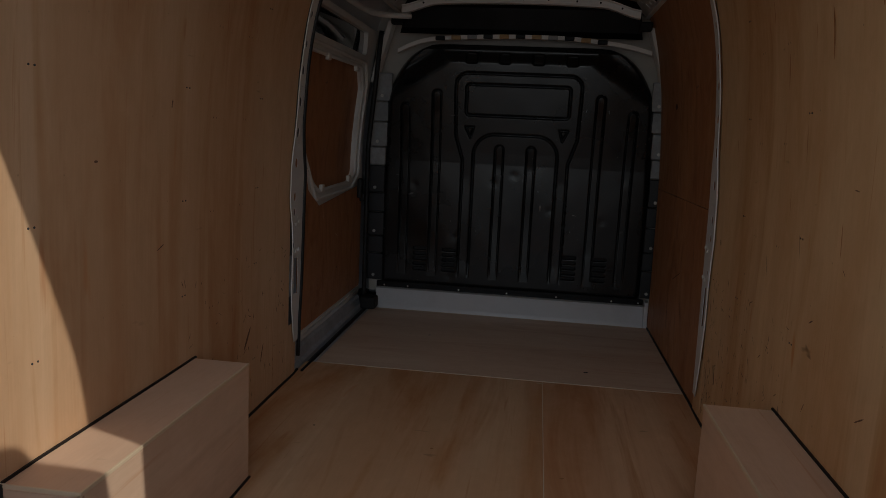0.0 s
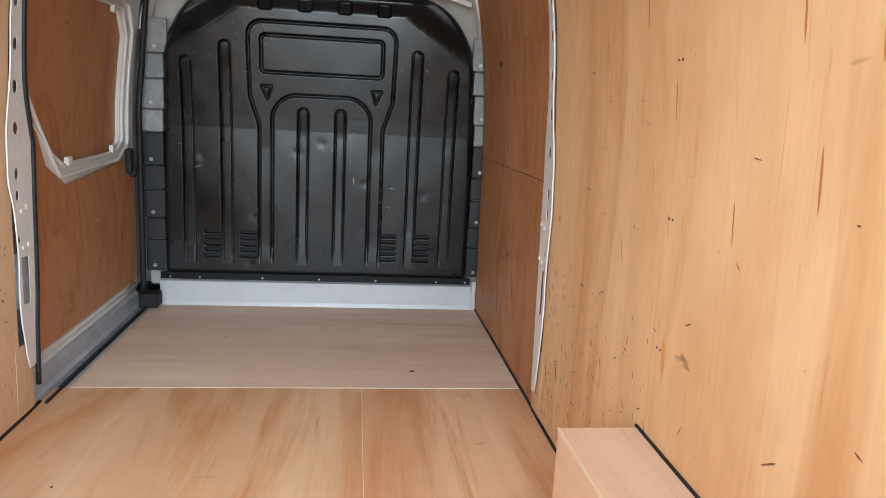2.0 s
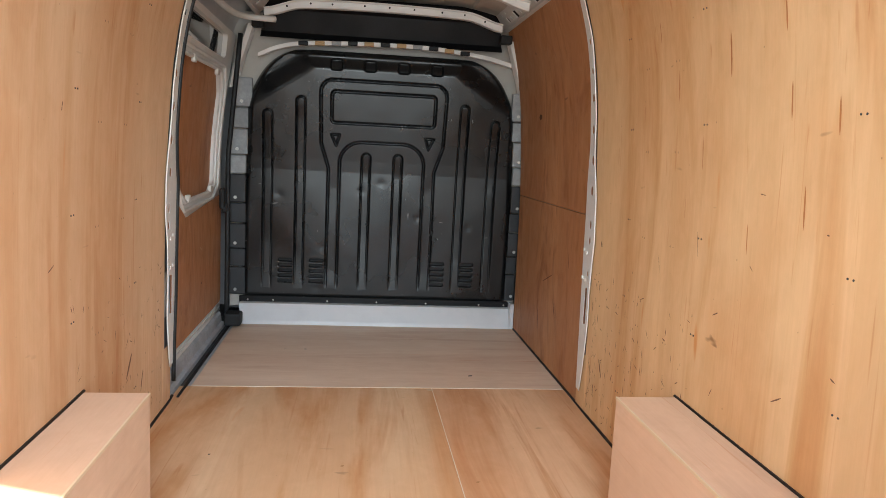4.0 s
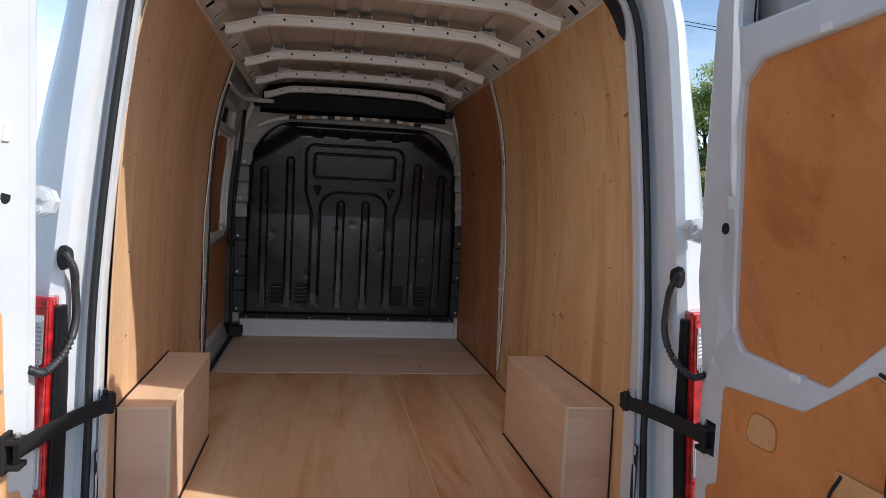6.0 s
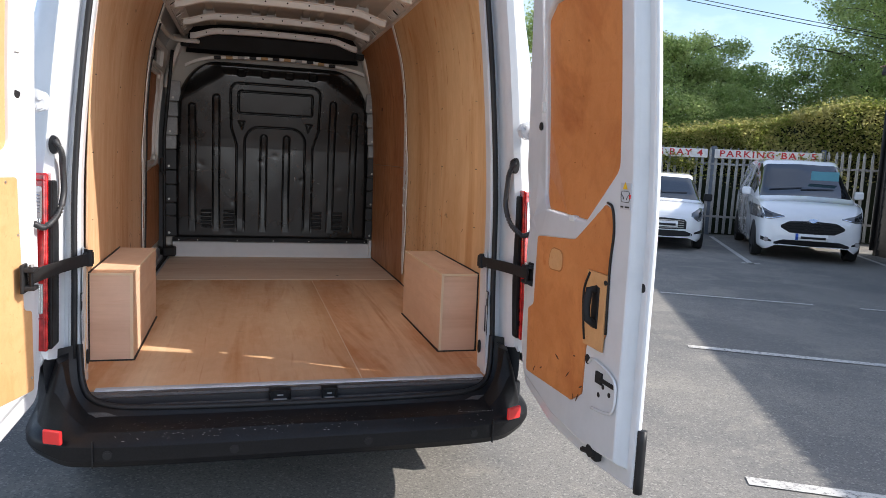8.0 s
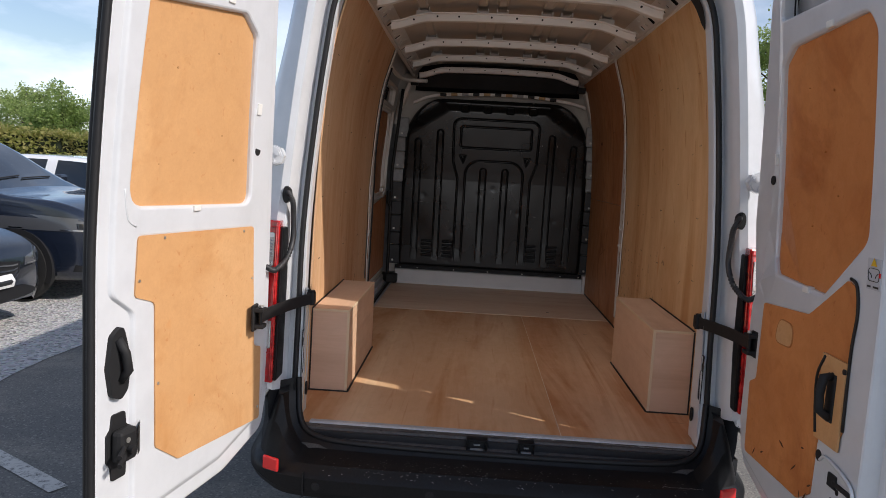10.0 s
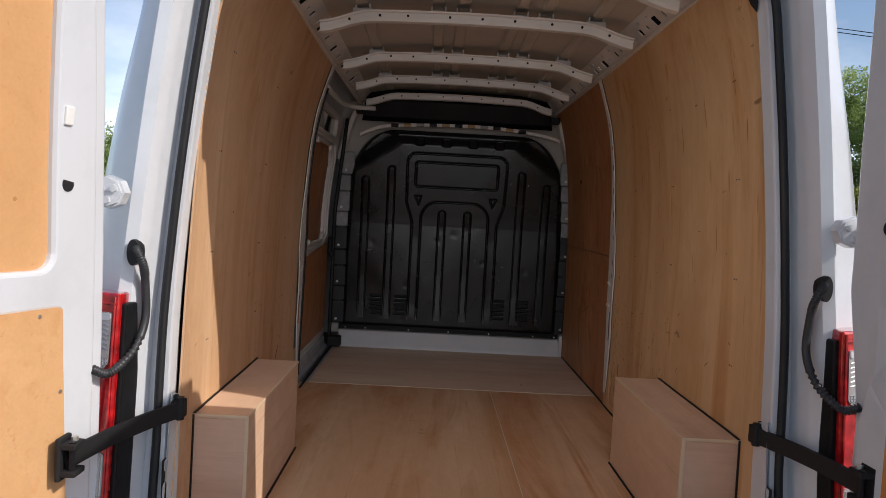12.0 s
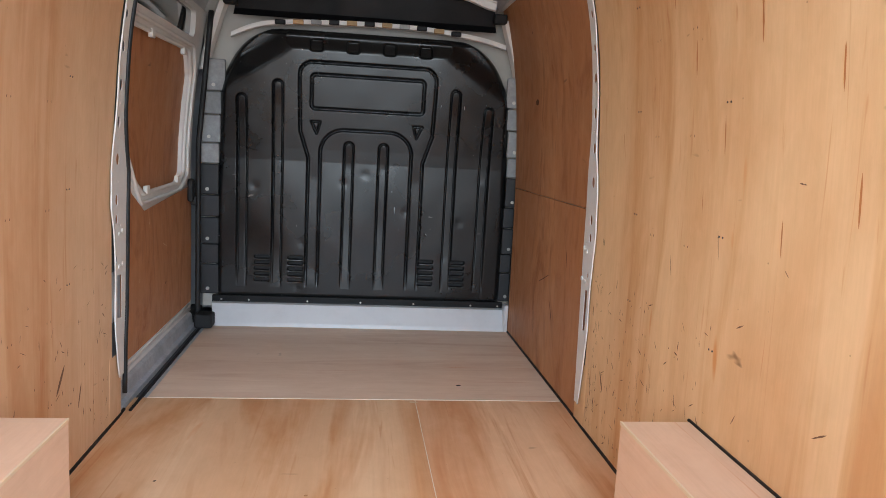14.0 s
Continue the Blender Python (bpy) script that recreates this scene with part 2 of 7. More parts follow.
red_lens = lens_red()
frosted_lens = material("frosted_lens", 0.4, 0, (0.50, 0.50, 0.52), coat=0.6)
clear_lens = material("clear_lens", 0.12, 0.3, (0.42, 0.39, 0.38), coat=1.0)
red_reflector = material("red_reflector", 0.25, 0, (0.75, 0.03, 0.03), coat=0.5)
lamp_chrome = material("chrome", 0.12, 1.0, (0.75, 0.76, 0.78))
dark_glass = material("tinted_glass", 0.04, 0, (0.010, 0.013, 0.016), spec=0.8, coat=1.0)
def fritted_glass():
    """Grey glass with a black printed band that fades out from the hinge side."""
    m = material("fritted_grey_glass", 0.12, 0, (0.36, 0.37, 0.38), coat=0.6)
    sep = node(m, "ShaderNodeSeparateXYZ")
    link(m, coords(m), sep.inputs[0])
    r = node(m, "ShaderNodeMapRange")
    r.inputs["From Min"].default_value = -0.22
    r.inputs["From Max"].default_value = -0.12
    link(m, sep.outputs["Y"], r.inputs["Value"])
    link(m, ramp(m, r.outputs[0], [(0.0, (0.40, 0.41, 0.42)), (0.35, (0.22, 0.225, 0.23)), (1.0, (0.010, 0.010, 0.011))]), bsdf(m).inputs["Base Color"])
    return m


frit_glass = fritted_glass()
pad_white = material("white_plate", 0.5, 0, (0.8, 0.8, 0.78))
blue_mark = material("blue_band", 0.5, 0, (0.03, 0.10, 0.45))
bar_black = material("black_letter_bar", 0.5, 0, (0.02, 0.02, 0.02))
sign_red = material("red_lettering", 0.5, 0, (0.50, 0.025, 0.03))
sign_white = speckled("white_sign_board", (0.62, 0.61, 0.58), 0.5, 0.2, 20.0, 3.0, 0.05)
sticker_grey = material("grey_sticker", 0.5, 0, (0.5, 0.51, 0.54))
sticker_yellow = material("yellow_triangle", 0.5, 0, (0.75, 0.45, 0.02))
price_blue = material("pale_blue_card", 0.6, 0, (0.12, 0.35, 0.42))


def asphalt_material():
    m = material("worn_asphalt", 0.85, 0, (0.1, 0.1, 0.1), spec=0.3)
    v = coords(m)
    grit = noise_tex(m, v, 130.0, 3.0, 0.7)
    patch = noise_tex(m, v, 0.55, 7.0, 0.62)
    stain = noise_tex(m, v, 1.3, 7.0, 0.68, 0.6)
    vor = node(m, "ShaderNodeTexVoronoi", Scale=105.0)
    link(m, v, vor.inputs["Vector"])
    col = ramp(m, grit, [(0.28, (0.165, 0.158, 0.145)), (0.5, (0.225, 0.213, 0.192)), (0.75, (0.30, 0.283, 0.252))])
    col = mix(m, ramp(m, patch, [(0.44, (0, 0, 0)), (0.56, (0.55,) * 3)]), col, (0.130, 0.130, 0.128))
    col = mix(m, ramp(m, stain, [(0.53, (0, 0, 0)), (0.62, (0.45,) * 3)]), col, (0.32, 0.295, 0.25))
    stone = node(m, "ShaderNodeSeparateColor")
    link(m, vor.outputs["Color"], stone.inputs["Color"])
    col = mix(m, ramp(m, stone.outputs[0], [(0.80, (0, 0, 0)), (0.97, (0.38,) * 3)]), col, (0.48, 0.45, 0.40))
    col = mix(m, ramp(m, stone.outputs[1], [(0.74, (0, 0, 0)), (0.97, (0.45,) * 3)]), col, (0.075, 0.075, 0.075))
    link(m, col, bsdf(m).inputs["Base Color"])
    bump(m, grit, 0.45, 0.006)
    return m


def gravel_material():
    m = material("pale_gravel", 0.9, 0, (0.3, 0.29, 0.27))
    v = coords(m)
    vor = node(m, "ShaderNodeTexVoronoi", Scale=38.0)
    link(m, v, vor.inputs["Vector"])
    col = mix(m, 0.8, (0.36, 0.34, 0.31), vor.outputs["Color"], "OVERLAY")
    hs = node(m, "ShaderNodeHueSaturation", Saturation=0.12)
    link(m, col, hs.inputs["Color"])
    link(m, hs.outputs["Color"], bsdf(m).inputs["Base Color"])
    bump(m, vor.outputs["Distance"], 0.8, 0.02)
    return m


asphalt = asphalt_material()
gravel = gravel_material()


def road_paint():
    m = material("worn_white_line", 0.7, 0, (0.6, 0.58, 0.54))
    n = noise_tex(m, coords(m), 26.0, 6.0, 0.75)
    col = ramp(m, n, [(0.36, (0.16, 0.155, 0.15)), (0.50, (0.56, 0.54, 0.50)), (0.8, (0.66, 0.64, 0.60))])
    link(m, col, bsdf(m).inputs["Base Color"])
    return m


line_paint = road_paint()


def leaf_material(name, a, b, c):
    m = material(name, 0.55, 0, a, spec=0.3)
    g = node(m, "ShaderNodeNewGeometry")
    col = ramp(m, g.outputs["Random Per Island"], [(0.0, a), (0.55, b), (1.0, c)])
    big = noise_tex(m, coords(m), 1.7, 3.0)
    col = mix(m, ramp(m, big, [(0.42, (0, 0, 0)), (0.62, (0.7,) * 3)]), col, c)
    link(m, col, bsdf(m).inputs["Base Color"])
    b_ = bsdf(m)
    tr = node(m, "ShaderNodeBsdfTranslucent")
    link(m, col, tr.inputs["Color"])
    ms = node(m, "ShaderNodeMixShader")
    ms.inputs[0].default_value = 0.62
    link(m, b_.outputs[0], ms.inputs[1])
    link(m, tr.outputs[0], ms.inputs[2])
    link(m, ms.outputs[0], m.node_tree.nodes["Material Output"].inputs["Surface"])
    return m


leaf_ash = leaf_material("ash_leaves", (0.22, 0.31, 0.095), (0.34, 0.45, 0.15), (0.48, 0.56, 0.24))
leaf_dark = leaf_material("dark_leaves", (0.16, 0.25, 0.075), (0.26, 0.37, 0.11), (0.38, 0.47, 0.17))
leaf_hedge = leaf_material("ivy_hedge_leaves", (0.17, 0.22, 0.045), (0.31, 0.34, 0.08), (0.52, 0.47, 0.20))
bark = speckled("bark", (0.06, 0.048, 0.036), 0.9, 0.5, 25.0, 2.0, 0.7)
# near-black green: the shade deep in the hedge, put into the colour
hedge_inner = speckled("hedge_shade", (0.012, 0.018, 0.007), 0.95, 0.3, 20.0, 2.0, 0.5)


def cladding_material():
    m = speckled("black_stained_boards", (0.040, 0.036, 0.033), 0.5, 0.3, 14.0, 1.3, 0.2)
    return m


cladding = cladding_material()
roof_rust = speckled("rusty_corrugated_sheet", (0.16, 0.10, 0.075), 0.7, 0.5, 9.0, 2.0, 0.2)
fence_steel = speckled("weathered_palisade_steel", (0.26, 0.26, 0.25), 0.6, 0.35, 18.0, 2.0, 0.15)
fence_dark = speckled("dark_fence_post", (0.10, 0.12, 0.15), 0.6, 0.3, 18.0, 2.0, 0.1)
upvc = material("white_upvc", 0.35, 0, (0.8, 0.8, 0.8))
tyre_black = speckled("tyre_rubber", (0.014, 0.014, 0.014), 0.75, 0.4, 90.0, 6.0, 0.3)
alloy = material("alloy_wheel", 0.35, 0.3, (0.42, 0.43, 0.45))


# Mesh helpers
def mesh_of(name, bm, mat, smooth=False, sharp=0):
    me = bpy.data.meshes.new(name)
    bm.normal_update()
    bm.to_mesh(me)
    bm.free()
    if mat:
        me.materials.append(mat)
    if smooth:
        for p in me.polygons:
            p.use_smooth = True
        if sharp:
            me.set_sharp_from_angle(angle=radians(sharp))
    return me


def part(name, bm, mat, parent=None, label="", smooth=False, sharp=0):
    ob = new(name, mesh_of(name, bm, mat, smooth, sharp))
    ob.parent = parent
    if parent is not None:
        ob.matrix_parent_inverse = Matrix.Identity(4)
    if label:
        ob["label"] = label
    return ob


def raw(name, verts, faces, mat, parent=None, label="", smooth=False):
    me = bpy.data.meshes.new(name)
    me.from_pydata([tuple(v) for v in verts], [], [tuple(f) for f in faces])
    me.update()
    me.materials.append(mat)
    if smooth:
        for p in me.polygons:
            p.use_smooth = True
    ob = new(name, me)
    ob.parent = parent
    if label:
        ob["label"] = label
    return ob


def root(name, label, category, m=None, group="", kind=""):
    ob = new(name)
    ob.empty_display_size = 0.2
    if m is not None:
        ob.matrix_basis = m
    return tagged(ob, label, category, group, kind)


def box(bm, x0, y0, z0, x1, y1, z1, bevel=0.0, seg=2):
    r = bmesh.ops.create_cube(bm, size=1.0)
    for v in r["verts"]:
        v.co = ((x0 + x1) / 2 + v.co.x * (x1 - x0), (y0 + y1) / 2 + v.co.y * (y1 - y0), (z0 + z1) / 2 + v.co.z * (z1 - z0))
    if bevel > 0:
        es = list({e for v in r["verts"] for e in v.link_edges})
        bmesh.ops.bevel(bm, geom=es, offset=bevel, segments=seg, affect="EDGES", profile=0.5)
    return bm


def boxed(x0, y0, z0, x1, y1, z1, bevel=0.0):
    return box(bmesh.new(), x0, y0, z0, x1, y1, z1, bevel)


def cyl(bm, a, b, r, seg=12, r2=None):
    a, b = Vector(a), Vector(b)
    d = b - a
    res = bmesh.ops.create_cone(bm, cap_ends=True, segments=seg, radius1=r, radius2=r if r2 is None else r2, depth=d.length)
    m = Matrix.Translation((a + b) / 2) @ d.to_track_quat("Z", "Y").to_matrix().to_4x4()
    bmesh.ops.transform(bm, matrix=m, verts=res["verts"])
    return bm


def smooth_path(pts, n=6):
    """A Catmull-Rom line through points, n steps a span."""
    p = [Vector(q) for q in pts]
    p = [p[0] * 2 - p[1]] + p + [p[-1] * 2 - p[-2]]
    out = []
    for i in range(1, len(p) - 2):
        for k in range(n):
            t = k / n
            a, b, c, d = p[i - 1], p[i], p[i + 1], p[i + 2]
            out.append(0.5 * ((2 * b) + (c - a) * t + (2 * a - 5 * b + 4 * c - d) * t * t + (3 * b - a - 3 * c + d) * t ** 3))
    out.append(p[-2])
    return out


def tube(bm, pts, radius, seg=8, closed=False, taper=None):
    """A tube along points; radius may be a function of the point's index."""
    n = len(pts)
    rings = []
    up = Vector((0, 0, 1))
    steep = max(abs((Vector(pts[k + 1]) - Vector(pts[k])).normalized().z) for k in range(n - 1))
    for i, p in enumerate(pts):
        p = Vector(p)
        a = Vector(pts[(i - 1) % n]) if (closed or i > 0) else p
        b = Vector(pts[(i + 1) % n]) if (closed or i < n - 1) else p
        d = (b - a).normalized()
        s = d.cross(up if steep < 0.9 else Vector((0.3, 1, 0)))
        s.normalize()
        w = s.cross(d).normalized()
        r = radius(i) if callable(radius) else radius
        rings.append([bm.verts.new(p + s * (r * math.cos(2 * math.pi * k / seg)) + w * (r * math.sin(2 * math.pi * k / seg))) for k in range(seg)])
    m = n if closed else n - 1
    for i in range(m):
        a, b = rings[i], rings[(i + 1) % n]
        for k in range(seg):
            bm.faces.new((a[k], a[(k + 1) % seg], b[(k + 1) % seg], b[k]))
    if not closed:
        bm.faces.new(rings[0][::-1])
        bm.faces.new(rings[-1])
    return bm


def loft(bm, sections, closed_ring=False, cap=False):
    """Quads between rows of points."""
    rows = [[bm.verts.new(p) for p in s] for s in sections]
    n = len(rows[0])
    for a, b in zip(rows[:-1], rows[1:]):
        for k in range(n if closed_ring else n - 1):
            bm.faces.new((a[k], a[(k + 1) % n], b[(k + 1) % n], b[k]))
    if cap:
        bm.faces.new(rows[0][::-1])
        bm.faces.new(rows[-1])
    return rows


def rounded(points, r=0.03, seg=5):
    """A closed polygon in a plane with rounded corners. A point may carry a radius of its own."""
    out = []
    n = len(points)
    for i in range(n):
        p = Vector(points[i][:2])
        rr = points[i][2] if len(points[i]) > 2 else r
        a, b = Vector(points[i - 1][:2]) - p, Vector(points[(i + 1) % n][:2]) - p
        la, lb = a.length, b.length
        a.normalize(), b.normalize()
        ang = a.angle(b)
        if rr <= 0 or ang > 3.1:
            out.append(p)
            continue
        cut = min(rr / math.tan(ang / 2), la * 0.49, lb * 0.49)
        for k in range(seg + 1):
            t = k / seg
            out.append((p + a * cut) * (1 - t) ** 2 + p * 2 * t * (1 - t) + (p + b * cut) * t * t)
    return out


def dense(poly, step=0.08):
    out = []
    n = len(poly)
    for i in range(n):
        a, b = Vector(poly[i]), Vector(poly[(i + 1) % n])
        k = max(1, int((b - a).length / step))
        out += [a + (b - a) * (j / k) for j in range(k)]
    return out


def sheet(bm, outer, holes, place):
    """A flat sheet with holes; place(u, v) gives the point of space."""
    edges = []
    for loop in [outer] + list(holes):
        vs = [bm.verts.new(place(*p)) for p in loop]
        edges += [bm.edges.new((vs[i], vs[(i + 1) % len(vs)])) for i in range(len(vs))]
    r = bmesh.ops.triangle_fill(bm, use_beauty=True, use_dissolve=False, edges=edges)
    return r


def slab(outer, holes, place, thick, way):
    """A sheet with thickness along the vector way."""
    bm = bmesh.new()
    sheet(bm, outer, holes, place)
    bmesh.ops.recalc_face_normals(bm, faces=bm.faces)
    ex = bmesh.ops.extrude_face_region(bm, geom=list(bm.faces))
    bmesh.ops.translate(bm, vec=Vector(way) * thick, verts=[e for e in ex["geom"] if isinstance(e, bmesh.types.BMVert)])
    bmesh.ops.recalc_face_normals(bm, faces=bm.faces)
    return bm


# ---- the panel van ----
FLOOR = 0.58
FRAME_Y = [(0.58, 0.10), (0.75, 0.13), (1.0, 0.165), (1.5, 0.19), (2.0, 0.195), (2.6, 0.19)]  # rake of the rear frame, height and depth


def interp(x, table):
    return float(np.interp(x, [a for a, b in table], [b for a, b in table]))


def lean(z):
    return 0.10 * max(0.0, (z - 1.3) / 1.1) ** 1.5


LINING = [(0.58, 0.893), (1.0, 0.890), (1.4, 0.886), (1.7, 0.874), (2.0, 0.852), (2.2, 0.818), (2.43, 0.745)]
LZ, LX = [a for a, b in LINING], [b for a, b in LINING]
LZ_FINE = np.linspace(0.58, 2.43, 40)
LX_FINE = np.interp(LZ_FINE, LZ, LX)
for _ in range(3):
    LX_FINE[1:-1] = (LX_FINE[:-2] + LX_FINE[1:-1] * 2 + LX_FINE[2:]) / 4


def lining_x(z):
    return float(np.interp(z, LZ_FINE, LX_FINE))


def narrow(y):
    """How far the walls draw in towards the rear opening."""
    return interp(y, [(0.36, 0.088), (0.42, 0.066), (0.50, 0.038), (0.60, 0.022), (0.75, 0.016), (1.3, 0.012), (2.0, 0.0)])


van = root("panel_van", "white high-roof panel van with rear doors open and plywood-lined load bay", "van")

# --- floor boards
ply_pale_edge = material("bare_floor_edge", 0.6, 0, (0.80, 0.68, 0.54))
for x0, x1, y0, y1, mat, lab in (
    (-0.895, 0.249, 0.262, 2.682, ply_floor, "varnished plywood floor board"),
    (0.2512, 0.895, 0.262, 2.682, ply_floor_red, "reddish plywood floor board"),
    (-0.845, 0.905, 2.687, 3.845, ply_front, "pale plywood floor board with cross grain"),
):
    part("floor_board", boxed(x0, y0, FLOOR - 0.014, x1, y1, FLOOR, 0.0015), mat, van, lab)
part("board_edge", boxed(-0.845, 2.6835, FLOOR - 0.01, 0.895, 2.6895, FLOOR + 0.0012), ply_pale_edge, van, "pale cut edge of the floor board")
part("board_edge", boxed(0.2488, 0.264, FLOOR - 0.01, 0.2514, 2.683, FLOOR + 0.0008), ply_pale_edge, van, "pale cut edge of the floor board")
part("under_floor", boxed(-0.93, 0.20, 0.50, 0.93, 3.95, FLOOR - 0.0145), bulk_groove, van)


# --- side linings
def lining(y0, y1, side, mat, label, z0=FLOOR + 0.002, z1=2.43, dx=0.0, name="wall_lining"):
    bm = bmesh.new()
    zs = np.linspace(z0, z1, 34)
    ys = np.concatenate([np.linspace(y0, y0 + 0.35, 9), np.linspace(y0 + 0.45, y1, 12)])
    def rake(y, z):
        return y + (interp(z, FRAME_Y) - 0.19) * interp(y, [(0.39, 1.0), (0.75, 0.0)])
    inner = [[(side * (lining_x(z) + dx - narrow(y)), rake(y, z), z) for z in zs] for y in ys]
    outer = [[(side * (lining_x(z) + dx + 0.006 - narrow(y)), rake(y, z), z) for z in zs] for y in ys]
    loft(bm, inner)
    loft(bm, outer)
    for row in (0, -1):
        loft(bm, [inner[row], outer[row]])
    loft(bm, [[r[-1] for r in inner], [r[-1] for r in outer]])
    bmesh.ops.remove_doubles(bm, verts=bm.verts, dist=0.0003)
    bmesh.ops.recalc_face_normals(bm, faces=bm.faces)
    ob = part(name, bm, mat, van, label, smooth=False)
    return ob


lining(0.395, 2.410, 1, ply_wall, "curved plywood wall lining with scuffs and resin streaks")
lining(0.395, 2.410, -1, ply_wall_left, "curved plywood wall lining")
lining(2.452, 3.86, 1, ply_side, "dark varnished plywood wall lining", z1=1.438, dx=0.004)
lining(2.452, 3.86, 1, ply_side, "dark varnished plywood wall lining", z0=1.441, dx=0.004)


# --- pillars between the lining sheets
SIDE_SEAL = [(0.60, 2.515), (0.85, 2.523), (1.0, 2.540), (1.20, 2.546), (1.42, 2.550), (1.50, 2.548), (1.60, 2.515), (1.70, 2.490), (1.90, 2.482), (2.40, 2.482)]  # height and depth of the side door's rear seal


def pillar(side):
    zs = np.linspace(0.66 if side > 0 else 0.74, 2.43, 70)
    if side > 0:
        wave = [(0.6, 0.0), (0.8, 0.0), (1.0, 0.012), (1.25, 0.018), (1.36, 0.034), (1.5, 0.03), (1.65, 0.0), (2.3, 0.0)]
        foot = [(0.62, 0.052), (0.80, 0.004), (0.86, 0.0)]
        front = [(0.6, 2.482), (1.3, 2.507), (1.6, 2.497), (1.75, 2.472), (2.3, 2.462)]
    else:
        wave = [(0.6, 0.0), (1.24, 0.0), (1.32, 0.010), (1.39, 0.034), (1.52, 0.032), (1.66, 0.012), (1.8, 0.0), (2.3, 0.0)]
        foot = [(0.74, 0.060), (0.80, 0.036), (0.90, 0.020), (1.02, 0.014), (1.28, 0.012), (1.36, 0.0)]
        front = [(z, y - 0.004) for z, y in SIDE_SEAL]
    rear = [(2.401 - interp(z, wave) - 0.004 * math.sin(z * 21) + interp(z, foot), z) for z in zs]
    outer = rear + [(interp(z, front), z) for z in zs][::-1]
    holes = []
    for z, ry, rz in ((1.19, 0.006, 0.012), (1.335, 0.009, 0.016), (1.405, 0.010, 0.018), (1.55, 0.012, 0.019),
                      (1.68, 0.012, 0.019), (1.81, 0.011, 0.018), (1.94, 0.011, 0.017), (2.05, 0.009, 0.013), (2.17, 0.008, 0.012)):
        holes.append([(2.432 + 1.3 * ry * math.cos(k * math.pi / 7), z + 1.1 * rz * math.sin(k * math.pi / 7)) for k in range(14)])
    # bolt holes between the large ones
    for y, z in ((2.440, 1.47), (2.446, 1.625), (2.436, 1.745), (2.440, 1.875), (2.448, 1.28), (2.476, 1.31)):
        holes.append([(y + 0.0036 * math.cos(k * math.pi / 3), z + 0.0042 * math.sin(k * math.pi / 3)) for k in range(6)])
    slot = (2.422, 2.450) if side > 0 else (2.440, 2.492)
    holes.append([(slot[0], 0.97), (slot[1], 0.962), (slot[1], 1.125), (slot[0], 1.13)])
    ob = part("pillar", slab([Vector(p) for p in outer], holes, lambda y, z: Vector((side * (lining_x(z) - 0.010), y, z)), 0.0018, (side, 0, 0)), white_in, van, "white painted steel pillar with punched holes")
    # sheet behind the holes, the cavity's shade put into its dark grey
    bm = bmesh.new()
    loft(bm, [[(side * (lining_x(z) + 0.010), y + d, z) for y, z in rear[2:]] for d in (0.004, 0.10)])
    part("pillar_cavity", bm, cavity_shade, ob)
    # long slot's inner skin, light put in its colour; raised bosses, a folded edge
    part("slot_backing", boxed(*sorted((side * (lining_x(1.05) + 0.006), side * (lining_x(1.05) + 0.009)))[:1], slot[0] - 0.01, 0.955, sorted((side * (lining_x(1.05) + 0.006), side * (lining_x(1.05) + 0.009)))[1], slot[1] + 0.03, 1.14, 0.0), car_silver, ob)
    for y, z in ((2.452, 1.16), (2.490, 1.165), (2.452, 1.28), (2.488, 1.29)):
        x = lining_x(z) - 0.0115
        part("boss", cyl(bmesh.new(), (side * x, y, z), (side * (x - 0.004), y, z), 0.0085, 10), white_in, ob)
    part("folded_edge", tube(bmesh.new(), [(side * (lining_x(z) - 0.0115), y, z) for y, z in rear], 0.0026, 6), white_in, ob, smooth=True)
    return ob


pillar(1)
pillar(-1)
for side in (1, -1):
    bm = bmesh.new()
    loft(bm, [[(side * (lining_x(z) - 0.001 + e), y, z) for z in np.linspace(0.582, 0.83, 6)] for y, e in ((2.38, 0.004), (2.384, 0.0), (2.504, 0.0), (2.508, 0.004))])
    part("lining_foot", bm, ply_wall if side > 0 else ply_wall_left, van)


